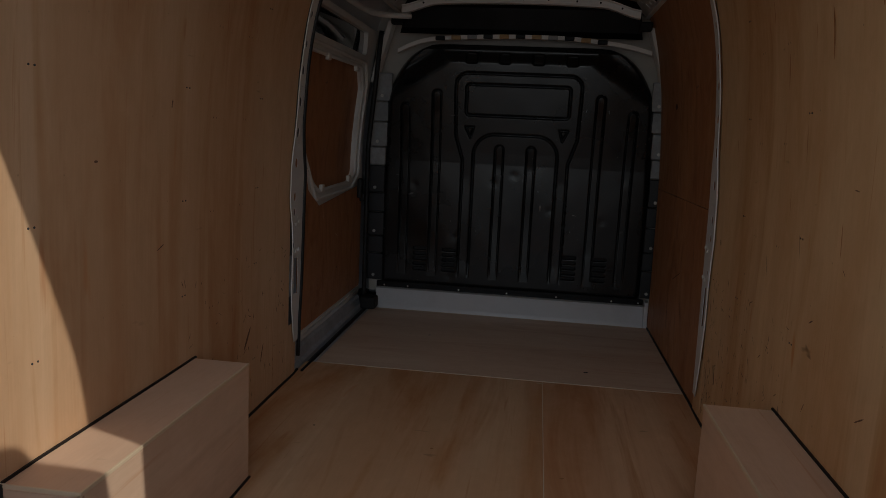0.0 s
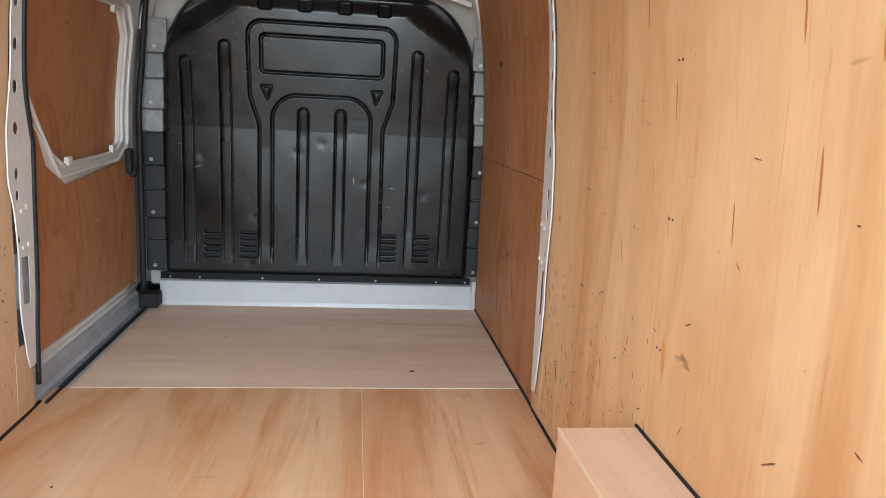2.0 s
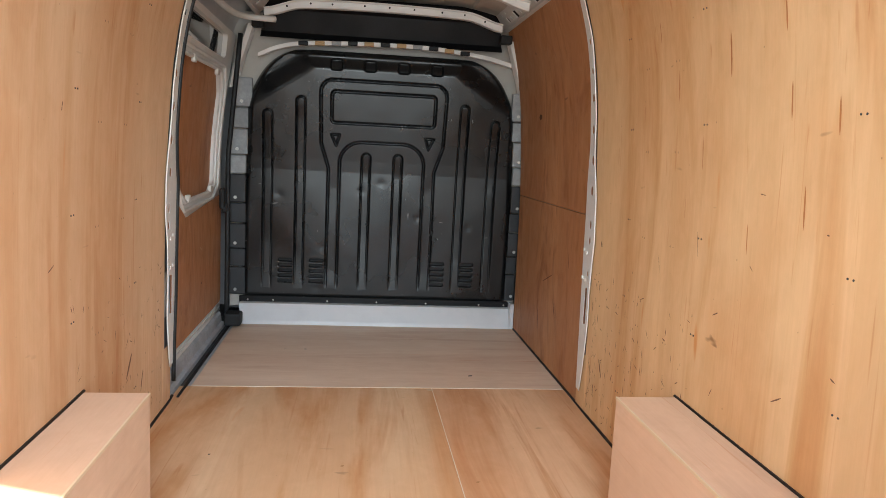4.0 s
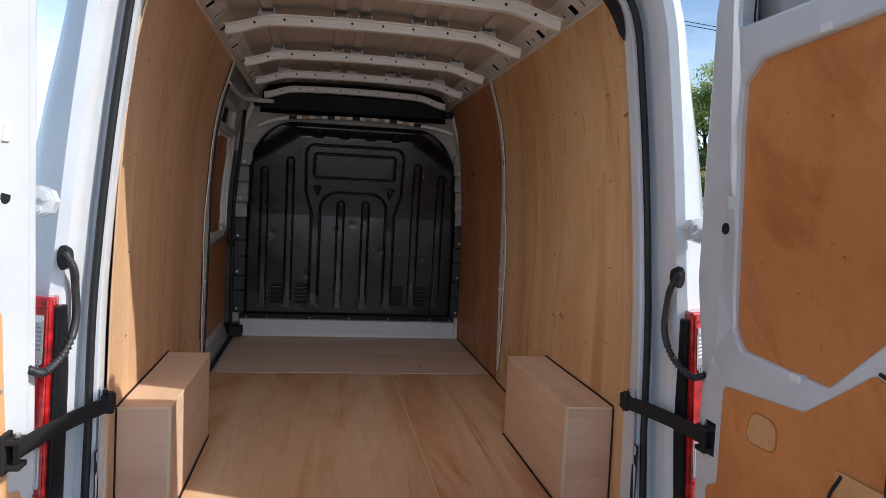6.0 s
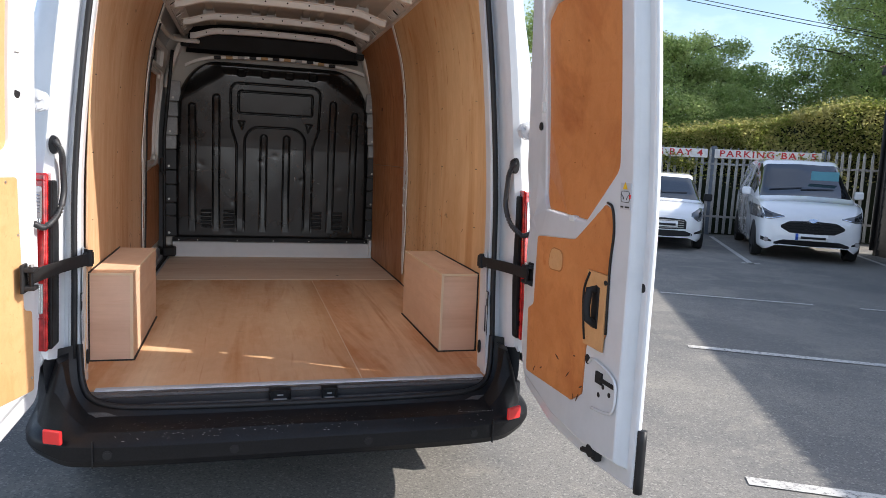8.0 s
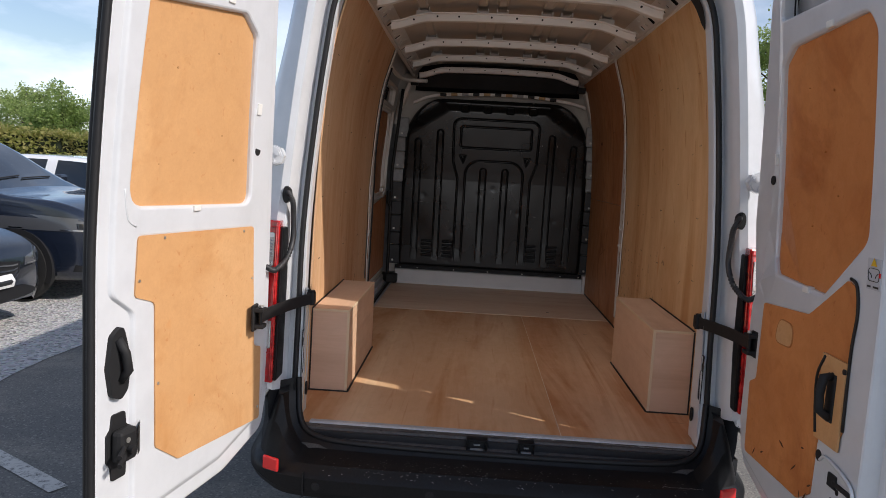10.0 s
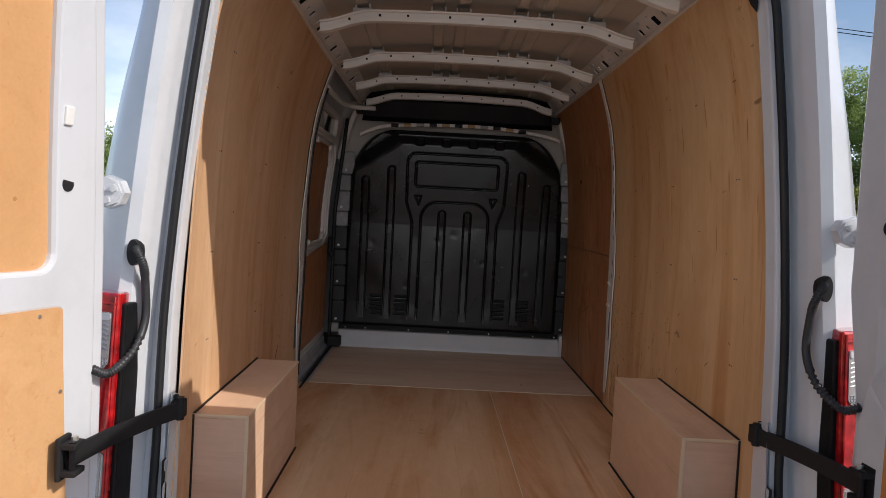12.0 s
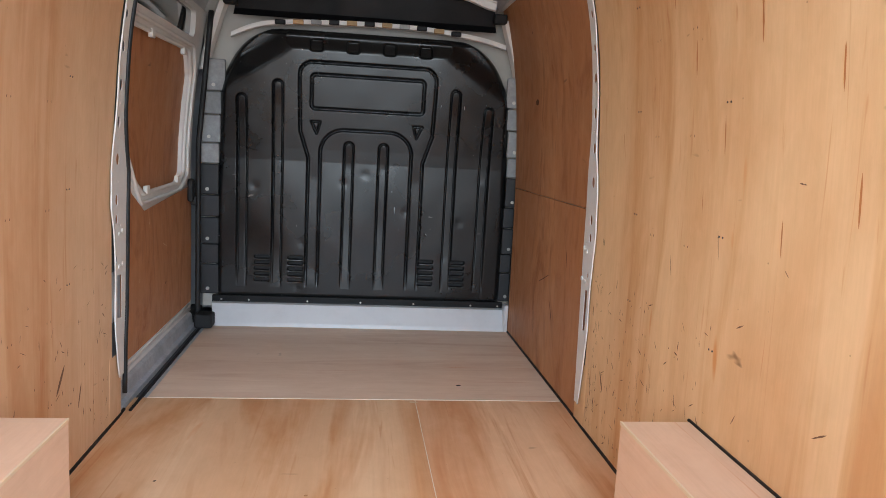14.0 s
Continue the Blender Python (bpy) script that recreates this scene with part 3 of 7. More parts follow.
# --- wheel-arch boxes
def arch_box(side, lab):
    x0, x1, y0, y1, z1 = 0.686, 0.893, 0.664, 1.505, 0.963
    if side < 0:
        x0 = 0.697
    def bx(a0, b0, c0, a1, b1, c1, bev=0.0012):
        xa, xb = sorted((side * a0, side * a1))
        return boxed(xa, b0, c0, xb, b1, c1, bev)
    top = part("wheel_arch_box", bx(x0 - 0.001, y0 - 0.001, z1 - 0.012, x1, y1, z1), ply_box, van, lab)
    part("side_board", bx(x0, y0 + 0.0125, FLOOR + 0.001, x0 + 0.012, y1, z1 - 0.0122), ply_box, top)
    part("front_board", bx(x0 + 0.002, y0, FLOOR + 0.001, x1, y0 + 0.012, z1 - 0.0122), ply_box_front, top)
    part("back_board", bx(x0 + 0.002, y1 - 0.013, FLOOR + 0.001, x1, y1 - 0.001, z1 - 0.0122), ply_box_front, top)
    part("edge_strip", bx(x0 - 0.002, y0 - 0.0025, FLOOR + 0.002, x0 + 0.010, y0 + 0.004, z1 - 0.004), ply_pale, top, "pale bare plywood edge")
    part("edge_strip", bx(x0 - 0.002, y0 - 0.0025, z1 - 0.009, x1 - 0.002, y0 + 0.002, z1 + 0.001), ply_pale, top, "pale bare plywood edge")
    part("edge_strip", bx(x0 - 0.0025, y0, z1 - 0.008, x0 + 0.003, y1, z1 + 0.001), ply_pale, top, "pale bare plywood edge")
    # beads of dark sealant along the joints
    def bead(pts, r=0.006):
        part("sealant_bead", tube(bmesh.new(), [(side * p[0], p[1], p[2]) for p in pts], r, 6), sealant, top)
    def wx(y, z):
        return lining_x(z) - narrow(y) - 0.003
    bead([(wx(y, z1), y, z1 + 0.001) for y in np.linspace(y0, y1 + 0.01, 9)], 0.0045)
    bead([(wx(y0 - 0.004, z), y0 - 0.004, z) for z in (FLOOR, 0.77, z1)], 0.0035)
    bead([(x0 - 0.003, y1, FLOOR + 0.001), (x0 - 0.004, y0 - 0.004, FLOOR + 0.001)], 0.005)
    bead([(x0 - 0.004, y0 - 0.004, FLOOR + 0.001), (x1, y0 - 0.004, FLOOR + 0.001)], 0.005)


ply_pale = material("bare_plywood_edge", 0.6, 0, (0.70, 0.54, 0.36))
mark_brown = material("brown_scuff", 0.7, 0, (0.165, 0.080, 0.036))
mark_dark = material("dark_scuff", 0.7, 0, (0.10, 0.04, 0.018))
mark_black = material("knot_black", 0.8, 0, (0.015, 0.010, 0.008))
mark_red = material("resin_red", 0.6, 0, (0.46, 0.175, 0.05))
mark_faint = material("faint_scuff", 0.6, 0, (0.45, 0.22, 0.08))
arch_box(1, "plywood box over the wheel arch beside the lined wall")
arch_box(-1, "plywood box over the wheel arch, sunlit beside the lined wall")
for side, y0, y1 in ((1, 1.51, 3.84), (-1, 1.51, 2.55)):
    part("sealant_bead", tube(bmesh.new(), [(side * (lining_x(FLOOR) - narrow(y) - 0.002 + (0.004 if y > 2.5 else 0)), y, FLOOR + 0.001) for y in np.linspace(y0, y1, 12)], 0.007, 6), sealant, van)


# --- knots, scuffs and screw heads on the boards
def wall_mark(y, z, ln, wd, turn, mat=mark_brown, side=1, name="scuff_mark"):
    a = radians(turn)
    bm = bmesh.new()
    n = 9
    rows = []
    for k in range(n):
        t = k / (n - 1) * 2 - 1
        w = wd * math.sqrt(max(0.02, 1 - t * t)) * (0.75 + 0.5 * noise.noise((y * 40 + k, z * 30, 1)))
        py, pz = y + ln * t * math.cos(a), z + ln * t * math.sin(a)
        oy, oz = -w * math.sin(a), w * math.cos(a)
        rows.append([(side * (lining_x(pz + q * oz) - narrow(py + q * oy) - 0.0012), py + q * oy, pz + q * oz) for q in (-1, 1)])
    loft(bm, rows)
    part(name, bm, mat, van)


def floor_mark(x, y, ln, wd, turn, mat=mark_brown, name="scuff_mark"):
    bm = bmesh.new()
    vs = []
    for k in range(14):
        t = 2 * math.pi * k / 14
        r = 0.8 + 0.4 * noise.noise((x * 30 + math.cos(t), y * 30 + math.sin(t), 2))
        u, v = ln * math.cos(t) * r, wd * math.sin(t) * r
        a = radians(turn)
        vs.append(bm.verts.new((x + u * math.cos(a) - v * math.sin(a), y + u * math.sin(a) + v * math.cos(a), FLOOR + 0.0012)))
    bm.faces.new(vs)
    part(name, bm, mat, van)


floor_mark(0.463, 2.872, 0.017, 0.010, 10, mark_black, "knot_hole")
floor_mark(0.240, 2.655, 0.024, 0.012, 0, ply_pale, "chipped_corner")
floor_mark(-0.62, 1.95, 0.006, 0.006, 0, mark_black)
floor_mark(0.31, 1.72, 0.010, 0.006, 30, mark_faint)
floor_mark(-0.15, 1.85, 0.008, 0.006, 30, mark_faint)
wall_mark(2.30, 1.338, 0.013, 0.006, 70, mark_black, name="knot_hole")
for y, z, ln, wd, tn in ((1.31, 1.275, 0.022, 0.004, -25), (0.99, 1.14, 0.030, 0.004, -30), (1.95, 1.28, 0.005, 0.003, 80), (1.12, 1.62, 0.016, 0.003, 5), (1.30, 1.05, 0.020, 0.003, -60),
                         (2.12, 0.92, 0.02, 0.004, 40), (1.90, 0.94, 0.03, 0.003, 70), (1.62, 0.98, 0.022, 0.004, 80), (2.22, 0.83, 0.05, 0.012, 60), (1.72, 1.35, 0.04, 0.0025, 75),
                         (0.86, 1.55, 0.006, 0.004, 0), (1.45, 1.45, 0.05, 0.0025, 80), (0.80, 1.25, 0.012, 0.004, 20), (1.15, 1.43, 0.012, 0.003, 40)):
    wall_mark(y, z, ln * 0.8, wd * 0.6, tn)
for y, z, ln, wd in ((1.62, 1.92, 0.05, 0.004), (1.30, 1.98, 0.06, 0.005), (1.05, 2.05, 0.05, 0.004), (1.45, 1.72, 0.05, 0.003), (0.85, 1.80, 0.04, 0.004), (1.75, 2.10, 0.035, 0.003), (0.62, 1.72, 0.035, 0.003), (0.78, 2.12, 0.05, 0.004),
                     (1.18, 1.50, 0.040, 0.003), (0.95, 1.60, 0.050, 0.004), (1.55, 1.55, 0.030, 0.002), (0.70, 1.95, 0.045, 0.004), (1.90, 1.85, 0.030, 0.003), (2.15, 1.70, 0.035, 0.003), (1.02, 1.84, 0.045, 0.004), (0.55, 2.02, 0.040, 0.003)):
    wall_mark(y, z, ln, wd, 88, mark_red, name="resin_streak")
for y in (1.62, 1.86):
    for z in (0.85, 1.10, 1.42, 1.72, 2.0):
        for d in (0.0, 0.022):
            wall_mark(y + d, z, 0.0035, 0.0025, 90, mark_brown, name="staple_mark")
            wall_mark(y + d, z, 0.0035, 0.0025, 90, mark_brown, -1, name="staple_mark")
for y, z, ln, wd, tn in ((1.95, 0.90, 0.05, 0.01, 50), (2.10, 0.80, 0.04, 0.006, 70), (1.30, 1.35, 0.02, 0.003, 20), (1.0, 1.6, 0.008, 0.004, 0), (1.6, 0.85, 0.03, 0.004, 60), (1.35, 1.75, 0.012, 0.004, 80)):
    wall_mark(y, z, ln, wd, tn, mark_brown, -1)
for y, z, ln, wd, tn in ((3.1, 1.05, 0.10, 0.003, -20), (2.95, 0.92, 0.05, 0.006, 60), (3.25, 0.80, 0.06, 0.006, 80), (2.75, 1.20, 0.04, 0.004, 70), (3.35, 1.90, 0.03, 0.02, 0)):
    wall_mark(y, z, ln, wd, tn, mark_dark)


# small screw heads in pairs, holding the lining to the body ribs
for side in (1, -1):
    for y in (0.78, 1.44, 2.02):
        for z in (0.80, 1.18, 1.47, 1.80, 2.12):
            for dy in (-0.009, 0.009):
                x = lining_x(z) - narrow(y + dy)
                part("screw", cyl(bmesh.new(), (side * (x + 0.003), y + dy, z), (side * (x - 0.0015), y + dy, z), 0.0026, 8), bulk_groove, van)


# many fine scuffs low on the walls
def scuffs(side, count, seed):
    rng = random.Random(seed)
    bm = bmesh.new()
    for k in range(count):
        y = 2.36 - 0.95 * rng.random() ** 1.5
        z = 0.62 + 0.62 * rng.random() ** 1.3
        ln, wd, a = rng.uniform(0.003, 0.022), rng.uniform(0.0008, 0.0028), radians(rng.choice((80, 85, 95, 60, 120, 20, -30)) + rng.uniform(-12, 12))
        pts = []
        for u, v in ((-1, 0), (0, -1), (1, 0), (0, 1)):
            py, pz = y + ln * u * math.cos(a) - wd * v * math.sin(a), z + ln * u * math.sin(a) + wd * v * math.cos(a)
            pts.append(bm.verts.new((side * (lining_x(pz) - narrow(py) - 0.0013), py, pz)))
        bm.faces.new(pts)
    tagged(part("scuff_wear", bm, mark_brown, van), kind="stuff")


scuffs(1, 210, 5)
scuffs(-1, 85, 6)


# --- bulkhead: moulded black panel with ribs, a blanked window, an arch and louvres
BX = 0.018


def bulk_y(z):
    return interp(z, BULK_Y)


BULK_Y = [(0.69, 3.935), (1.53, 3.912), (1.60, 3.904), (2.26, 3.805)]


def bulk_half(z):
    base = interp(z, [(0.69, 0.842), (1.3, 0.842), (1.75, 0.822), (2.3, 0.79)])
    if z > 1.86:
        t = min(1.0, (z - 1.86) / 0.385)
        base -= 0.30 * (1 - math.sqrt(max(0.0, 1 - t * t)))
    return base


def smoothstep(a, b, x):
    t = np.clip((x - a) / (b - a), 0, 1)
    return t * t * (3 - 2 * t)


def seg_dist(x, z, ax, az, bx, bz):
    dx, dz = bx - ax, bz - az
    t = np.clip(((x - ax) * dx + (z - az) * dz) / (dx * dx + dz * dz + 1e-12), 0, 1)
    return np.hypot(x - ax - t * dx, z - az - t * dz)


def rr_dist(x, z, cx, cz, hx, hz, r):
    qx, qz = np.abs(x - cx) - hx + r, np.abs(z - cz) - hz + r
    return np.hypot(np.maximum(qx, 0), np.maximum(qz, 0)) + np.minimum(np.maximum(qx, qz), 0) - r


def bulk_relief(x, z):
    """Height of the moulding towards the load bay."""
    x = x - BX
    h = np.zeros_like(x)
    groove = np.zeros_like(x)
    # channels pressed back, their floors running out flush at the foot
    for cx, top in ((-0.69, 1.89), (-0.495, 1.975), (-0.098, 1.655), (0.098, 1.655), (0.495, 1.975), (0.69, 1.89)):
        d = seg_dist(x, z, cx, 0.78, cx, top - 0.032)
        deep = smoothstep(0.79, 1.20, z) ** 0.6
        h -= (0.010 + 0.014 * smoothstep(top - 0.02, top - 0.16, z)) * deep * (1 - smoothstep(0.019, 0.031, d)) * (z > 0.80)
        groove = np.maximum(groove, 0.85 * deep * np.exp(-((d - 0.0255) / 0.0050) ** 4))
    ax = np.abs(x)
    leg = seg_dist(ax, z, 0.292, 0.78, 0.292, 1.50)
    h -= 0.008 * smoothstep(0.79, 0.93, z) * (1 - smoothstep(0.020, 0.030, leg)) * (1 - smoothstep(1.42, 1.55, z))
    # line outside: legs, flare, frame round the window
    o = seg_dist(ax, z, 0.325, 0.80, 0.325, 1.55)
    o = np.minimum(o, seg_dist(ax, z, 0.325, 1.55, 0.372, 1.70))
    o = np.minimum(o, seg_dist(ax, z, 0.372, 1.70, 0.378, 1.95))
    o = np.minimum(o, np.where((ax > 0.31) & (z > 1.95), np.abs(rr_dist(ax, z, 0.0, 1.8, 0.378, 0.275, 0.07)), 9))
    o = np.minimum(o, np.where(ax < 0.32, np.abs(z - 2.075), 9))
    # line inside: legs and arch top
    i = seg_dist(ax, z, 0.259, 0.80, 0.259, 1.52)
    i = np.minimum(i, np.where((z > 1.50), np.abs(rr_dist(ax, z, 0.0, 1.35, 0.259 - 0.0, 0.365, 0.13)), 9))
    w = np.abs(rr_dist(x, z, 0.0, 1.918, 0.312, 0.092, 0.022))
    tri = np.minimum(np.minimum(seg_dist(ax, z, 0.262, 1.755, 0.312, 1.755), seg_dist(ax, z, 0.312, 1.755, 0.282, 1.69)), seg_dist(ax, z, 0.282, 1.69, 0.262, 1.755))
    foot = np.where(z < 1.5, smoothstep(0.79, 0.90, z), 1.0)
    for dd, wd in ((o, 0.0070), (i, 0.0070), (w, 0.0072), (tri, 0.0055)):
        groove = np.maximum(groove, foot * np.exp(-(dd / wd) ** 4))
    # louvres
    for cx in (-0.575, -0.385, 0.375, 0.562):
        for k in range(5):
            d = rr_dist(x, z, cx, 0.838 + 0.0335 * k, 0.043, 0.0088, 0.008)
            h -= 0.034 * (1 - smoothstep(-0.003, 0.003, d))
    # notches along the top
    for cx in (-0.29, -0.09, 0.11, 0.31):
        d = rr_dist(x, z, cx, 2.165, 0.032, 0.03, 0.012)
        h -= 0.020 * (1 - smoothstep(-0.004, 0.008, d))
    # shoulders set back, soft
    sh = smoothstep(-0.03, 0.11, (ax - 0.56) * 0.54 + (z - 2.065) * 0.84) * smoothstep(0.34, 0.50, ax)
    sh2 = smoothstep(2.13, 2.21, z)
    h -= 0.050 * np.maximum(sh, 0.6 * sh2)
    # bottom flange and rolled edges
    h -= 0.014 * (1 - smoothstep(0.735, 0.76, z))
    h -= 0.026 * groove
    h += 0.0016 * np.sin(x * 9.1) * np.sin(z * 5.3) + 0.0006 * np.sin(x * 23.0 + 2) * np.sin(z * 17.0)
    for k in range(14):
        px, pz = 0.7 * math.sin(k * 2.4), 1.05 + 0.42 * math.cos(k * 1.7)
        h -= 0.0022 * np.exp(-((x - px) ** 2 + (z - pz) ** 2) / 0.0006)
    return h


def bulkhead():
    nz, nx = 520, 600
    zs = np.concatenate([np.linspace(0.69, 2.20, nz - 40), np.linspace(2.203, 2.2449, 40)])
    ss = np.linspace(-1, 1, nx)
    hw = np.array([bulk_half(z) for z in zs])
    X = BX + ss[None, :] * hw[:, None]
    Z = np.repeat(zs[:, None], nx, 1)
    Y = np.interp(Z, [a for a, b in BULK_Y], [b for a, b in BULK_Y]) - bulk_relief(X, Z)
    edge = np.minimum((1 - np.abs(ss))[None, :] * hw[:, None], np.maximum(2.252 - Z, 0))
    Y += 0.055 * np.clip(1 - edge / 0.045, 0, 1) ** 2
    verts = np.stack([X, Y, Z], -1).reshape(-1, 3).tolist()
    idx = np.arange(nz * nx).reshape(nz, nx)
    faces = np.stack([idx[:-1, :-1], idx[:-1, 1:], idx[1:, 1:], idx[1:, :-1]], -1).reshape(-1, 4).tolist()
    return raw("bulkhead", verts, faces, bulk_black, van, "black moulded bulkhead panel with ribs, louvres and scuffs", smooth=True)


bulk = bulkhead()
for cx in (-0.575, -0.385, 0.375, 0.562):
    for k in range(5):
        z = 0.838 + 0.0335 * k
        part("louvre_slot", boxed(BX + cx - 0.041, bulk_y(z) + 0.022, z - 0.0075, BX + cx + 0.041, bulk_y(z) + 0.028, z + 0.0075), matt_black, bulk)
part("backing_plate", boxed(-0.90, 4.00, 0.66, 0.92, 4.02, 2.46), primer, bulk)
for k, x in enumerate((-0.80, -0.645, -0.31, 0.0, 0.315, 0.66, 0.825)):
    y = bulk_y(0.714) + 0.012
    bm = cyl(bmesh.new(), (x + BX, y + 0.004, 0.714), (x + BX, y - 0.006, 0.714), 0.0095, 10)
    cyl(bm, (x + BX, y - 0.006, 0.714), (x + BX, y - 0.011, 0.714), 0.006, 6)
    part("bolt", bm, bolt_metal, bulk)
part("flange", boxed(-0.835, 3.937, 0.690, 0.872, 3.957, 0.738, 0.004), bumper_black, bulk)
# stepped side flanges with bolts
for side, x0, x1 in ((-1, -0.905, -0.80), (1, 0.845, 0.912)):
    z = 0.745
    k = 0
    while z < 2.02:
        hgt = (0.17, 0.11, 0.15, 0.12)[k % 4]
        sx = interp(z, [(0.7, 0), (1.5, 0.0), (2.0, 0.045)])
        xa, xb = x0 - side * sx, x1 - side * sx
        yy = 3.945 + (0.012 if k % 2 else 0.0) - 0.05 * (z - 0.7)
        f = part("side_flange", boxed(xa, yy, z, xb, yy + 0.03, z + hgt, 0.006), bulk_groove if z < 1.35 else steel, bulk)
        if k % 2 == 0:
            bx = (xa + xb) / 2 + side * 0.008
            part("bolt", cyl(bmesh.new(), (bx, yy + 0.002, z + 0.03), (bx, yy - 0.007, z + 0.03), 0.010, 10), bolt_metal, f)
        z += hgt + 0.006
        k += 1

# --- white sill at the foot of the bulkhead
bm = bmesh.new()
loft(bm, [[(-0.815, 3.846, 0.575), (0.895, 3.846, 0.575)], [(-0.815, 3.856, 0.60), (0.895, 3.856, 0.60)], [(-0.83, 3.905, 0.698), (0.89, 3.905, 0.698)], [(-0.83, 3.96, 0.705), (0.89, 3.96, 0.705)]])
part("bulkhead_sill", bm, white, van, "white painted steel sill", smooth=False)
part("sill_end", boxed(0.868, 3.84, 0.58, 0.892, 3.92, 0.742, 0.004), white, van)

# --- trim over the bulkhead and dark overhead panel
bm = bmesh.new()
top_pts = [(-0.73, 2.195), (-0.62, 2.245), (-0.48, 2.275), (-0.2, 2.292), (0.05, 2.298), (0.3, 2.295), (0.52, 2.275), (0.66, 2.255), (0.78, 2.225)]
tp = smooth_path([(x, 0, z) for x, z in top_pts], 6)
loft(bm, [[(p.x, 3.875, p.z - 0.016) for p in tp], [(p.x, 3.85, p.z - 0.013) for p in tp], [(p.x, 3.845, p.z + 0.010) for p in tp], [(p.x, 3.90, p.z + 0.014) for p in tp]])
trim_bar = part("header_trim", bm, white_in, van, "white steel header above the bulkhead", smooth=False)
for k in range(11):
    x = -0.47 + k * 0.096
    z = interp(x, top_pts)
    m_ = (bumper_black, tan, steel, bumper_black, tan)[k % 5]
    part("header_clip", boxed(x - 0.028, 3.826, z - 0.015, x + 0.028, 3.848, z + 0.010, 0.004), m_, trim_bar)
bm = bmesh.new()
loft(bm, [[(-0.72, 3.86, 2.30), (0.72, 3.86, 2.30)], [(-0.72, 3.90, 2.34), (0.72, 3.90, 2.34)], [(-0.70, 3.86, 2.46), (0.70, 3.86, 2.46)], [(-0.68, 3.75, 2.53), (0.68, 3.75, 2.53)]])
part("overhead_panel", bm, bumper_black, van, "black overhead panel above the cab", smooth=False)
for side in (-1, 1):
    bm = bmesh.new()
    pp = smooth_path([(side * 0.872, 3.87, 2.00), (side * 0.852, 3.86, 2.10), (side * 0.812, 3.84, 2.22), (side * 0.76, 3.80, 2.36)], 5)
    loft(bm, [[p + Vector((side * 0.035, 0.03, 0)) for p in pp], [p + Vector((side * 0.018, -0.012, 0)) for p in pp], [p + Vector((-side * 0.01, 0.0, 0)) for p in pp], [p + Vector((-side * 0.02, 0.05, 0)) for p in pp]])
    part("corner_post", bm, white_in, van, "white corner post", smooth=False)
    part("latch_block", boxed(side * 0.72 - 0.035, 3.74, 2.335, side * 0.72 + 0.035, 3.80, 2.385, 0.008), matt_black, van)

# --- roof: inner skin, cross bows, struts, side rails
bm = bmesh.new()
rx = np.linspace(-0.70, 0.70, 25)
ry = np.linspace(0.46, 3.95, 40)
loft(bm, [[(x, y, 2.548 - 0.055 * (abs(x) / 0.70) ** 2.5) for x in rx] for y in ry])
part("roof_skin", bm, primer, van, "grey-beige primed inner roof skin", smooth=True)


def bow(y):
    bm = bmesh.new()
    prof = [(-0.040, 0.030), (-0.038, 0.024), (-0.024, 0.022), (-0.021, 0.0), (-0.017, -0.012), (0.014, -0.014), (0.018, 0.0), (0.022, 0.022), (0.038, 0.024), (0.040, 0.030)]
    xs = np.linspace(-0.675, 0.675, 31)
    def zc(x):
        a = abs(x)
        return 2.465 - 0.012 * (a / 0.5) ** 2 - 0.045 * float(smoothstep(0.46, 0.68, np.array(a)))
    rows = [[(x, y + py, zc(x) + pz) for py, pz in prof] for x in xs]
    loft(bm, rows)
    bmesh.ops.recalc_face_normals(bm, faces=bm.faces)
    ob = part("roof_bow", bm, white_in, van, "off-white steel roof bow", smooth=False)
    for x in (-0.55, -0.42, -0.3, -0.12, 0.02, 0.16, 0.32, 0.45, 0.57):
        part("punched_hole", cyl(bmesh.new(), (x, y - 0.0275, zc(x) + 0.010), (x, y - 0.020, zc(x) + 0.010), 0.0055, 8), matt_black, ob)
    return ob


BOWS = (0.98, 1.56, 2.36, 3.02, 3.68)
for y in BOWS:
    bow(y)
spans = list(zip(BOWS[:-1], BOWS[1:])) + [(0.53, 0.98)]
for a, b in spans:
    for x in (-0.50, -0.17, -0.06, 0.19, 0.30, 0.52):
        bm = bmesh.new()
        a0 = a if a > 0.6 else 0.90
        for xx in (x - 0.030, x + 0.030):
            box(bm, xx - 0.003, a0 + 0.025, 2.472, xx + 0.003, a0 + 0.085, 2.53)
        box(bm, x - 0.042, a0 + 0.020, 2.470, x + 0.042, a0 + 0.030, 2.505)
        box(bm, x - 0.030, a0 + 0.080, 2.47, x + 0.030, a0 + 0.085, 2.53)
        if a > 0.6:
            part("roof_bracket", bm, white_in, van)
        else:
            bm.free()
        rb = bmesh.new()
        loft(rb, [[(x + dx, y_, 2.541 - 0.055 * (abs(x) / 0.70) ** 2.5 + dz) for dx, dz in ((-0.03, 0.004), (-0.02, -0.008), (0.02, -0.008), (0.03, 0.004))] for y_ in (a + 0.03, b - 0.03)])
        part("roof_rib", rb, primer, van)
bm = bmesh.new()
box(bm, -0.60, 0.37, 2.470, 0.60, 0.50, 2.515, 0.01)
part("roof_end_channel", bm, white_in, van)
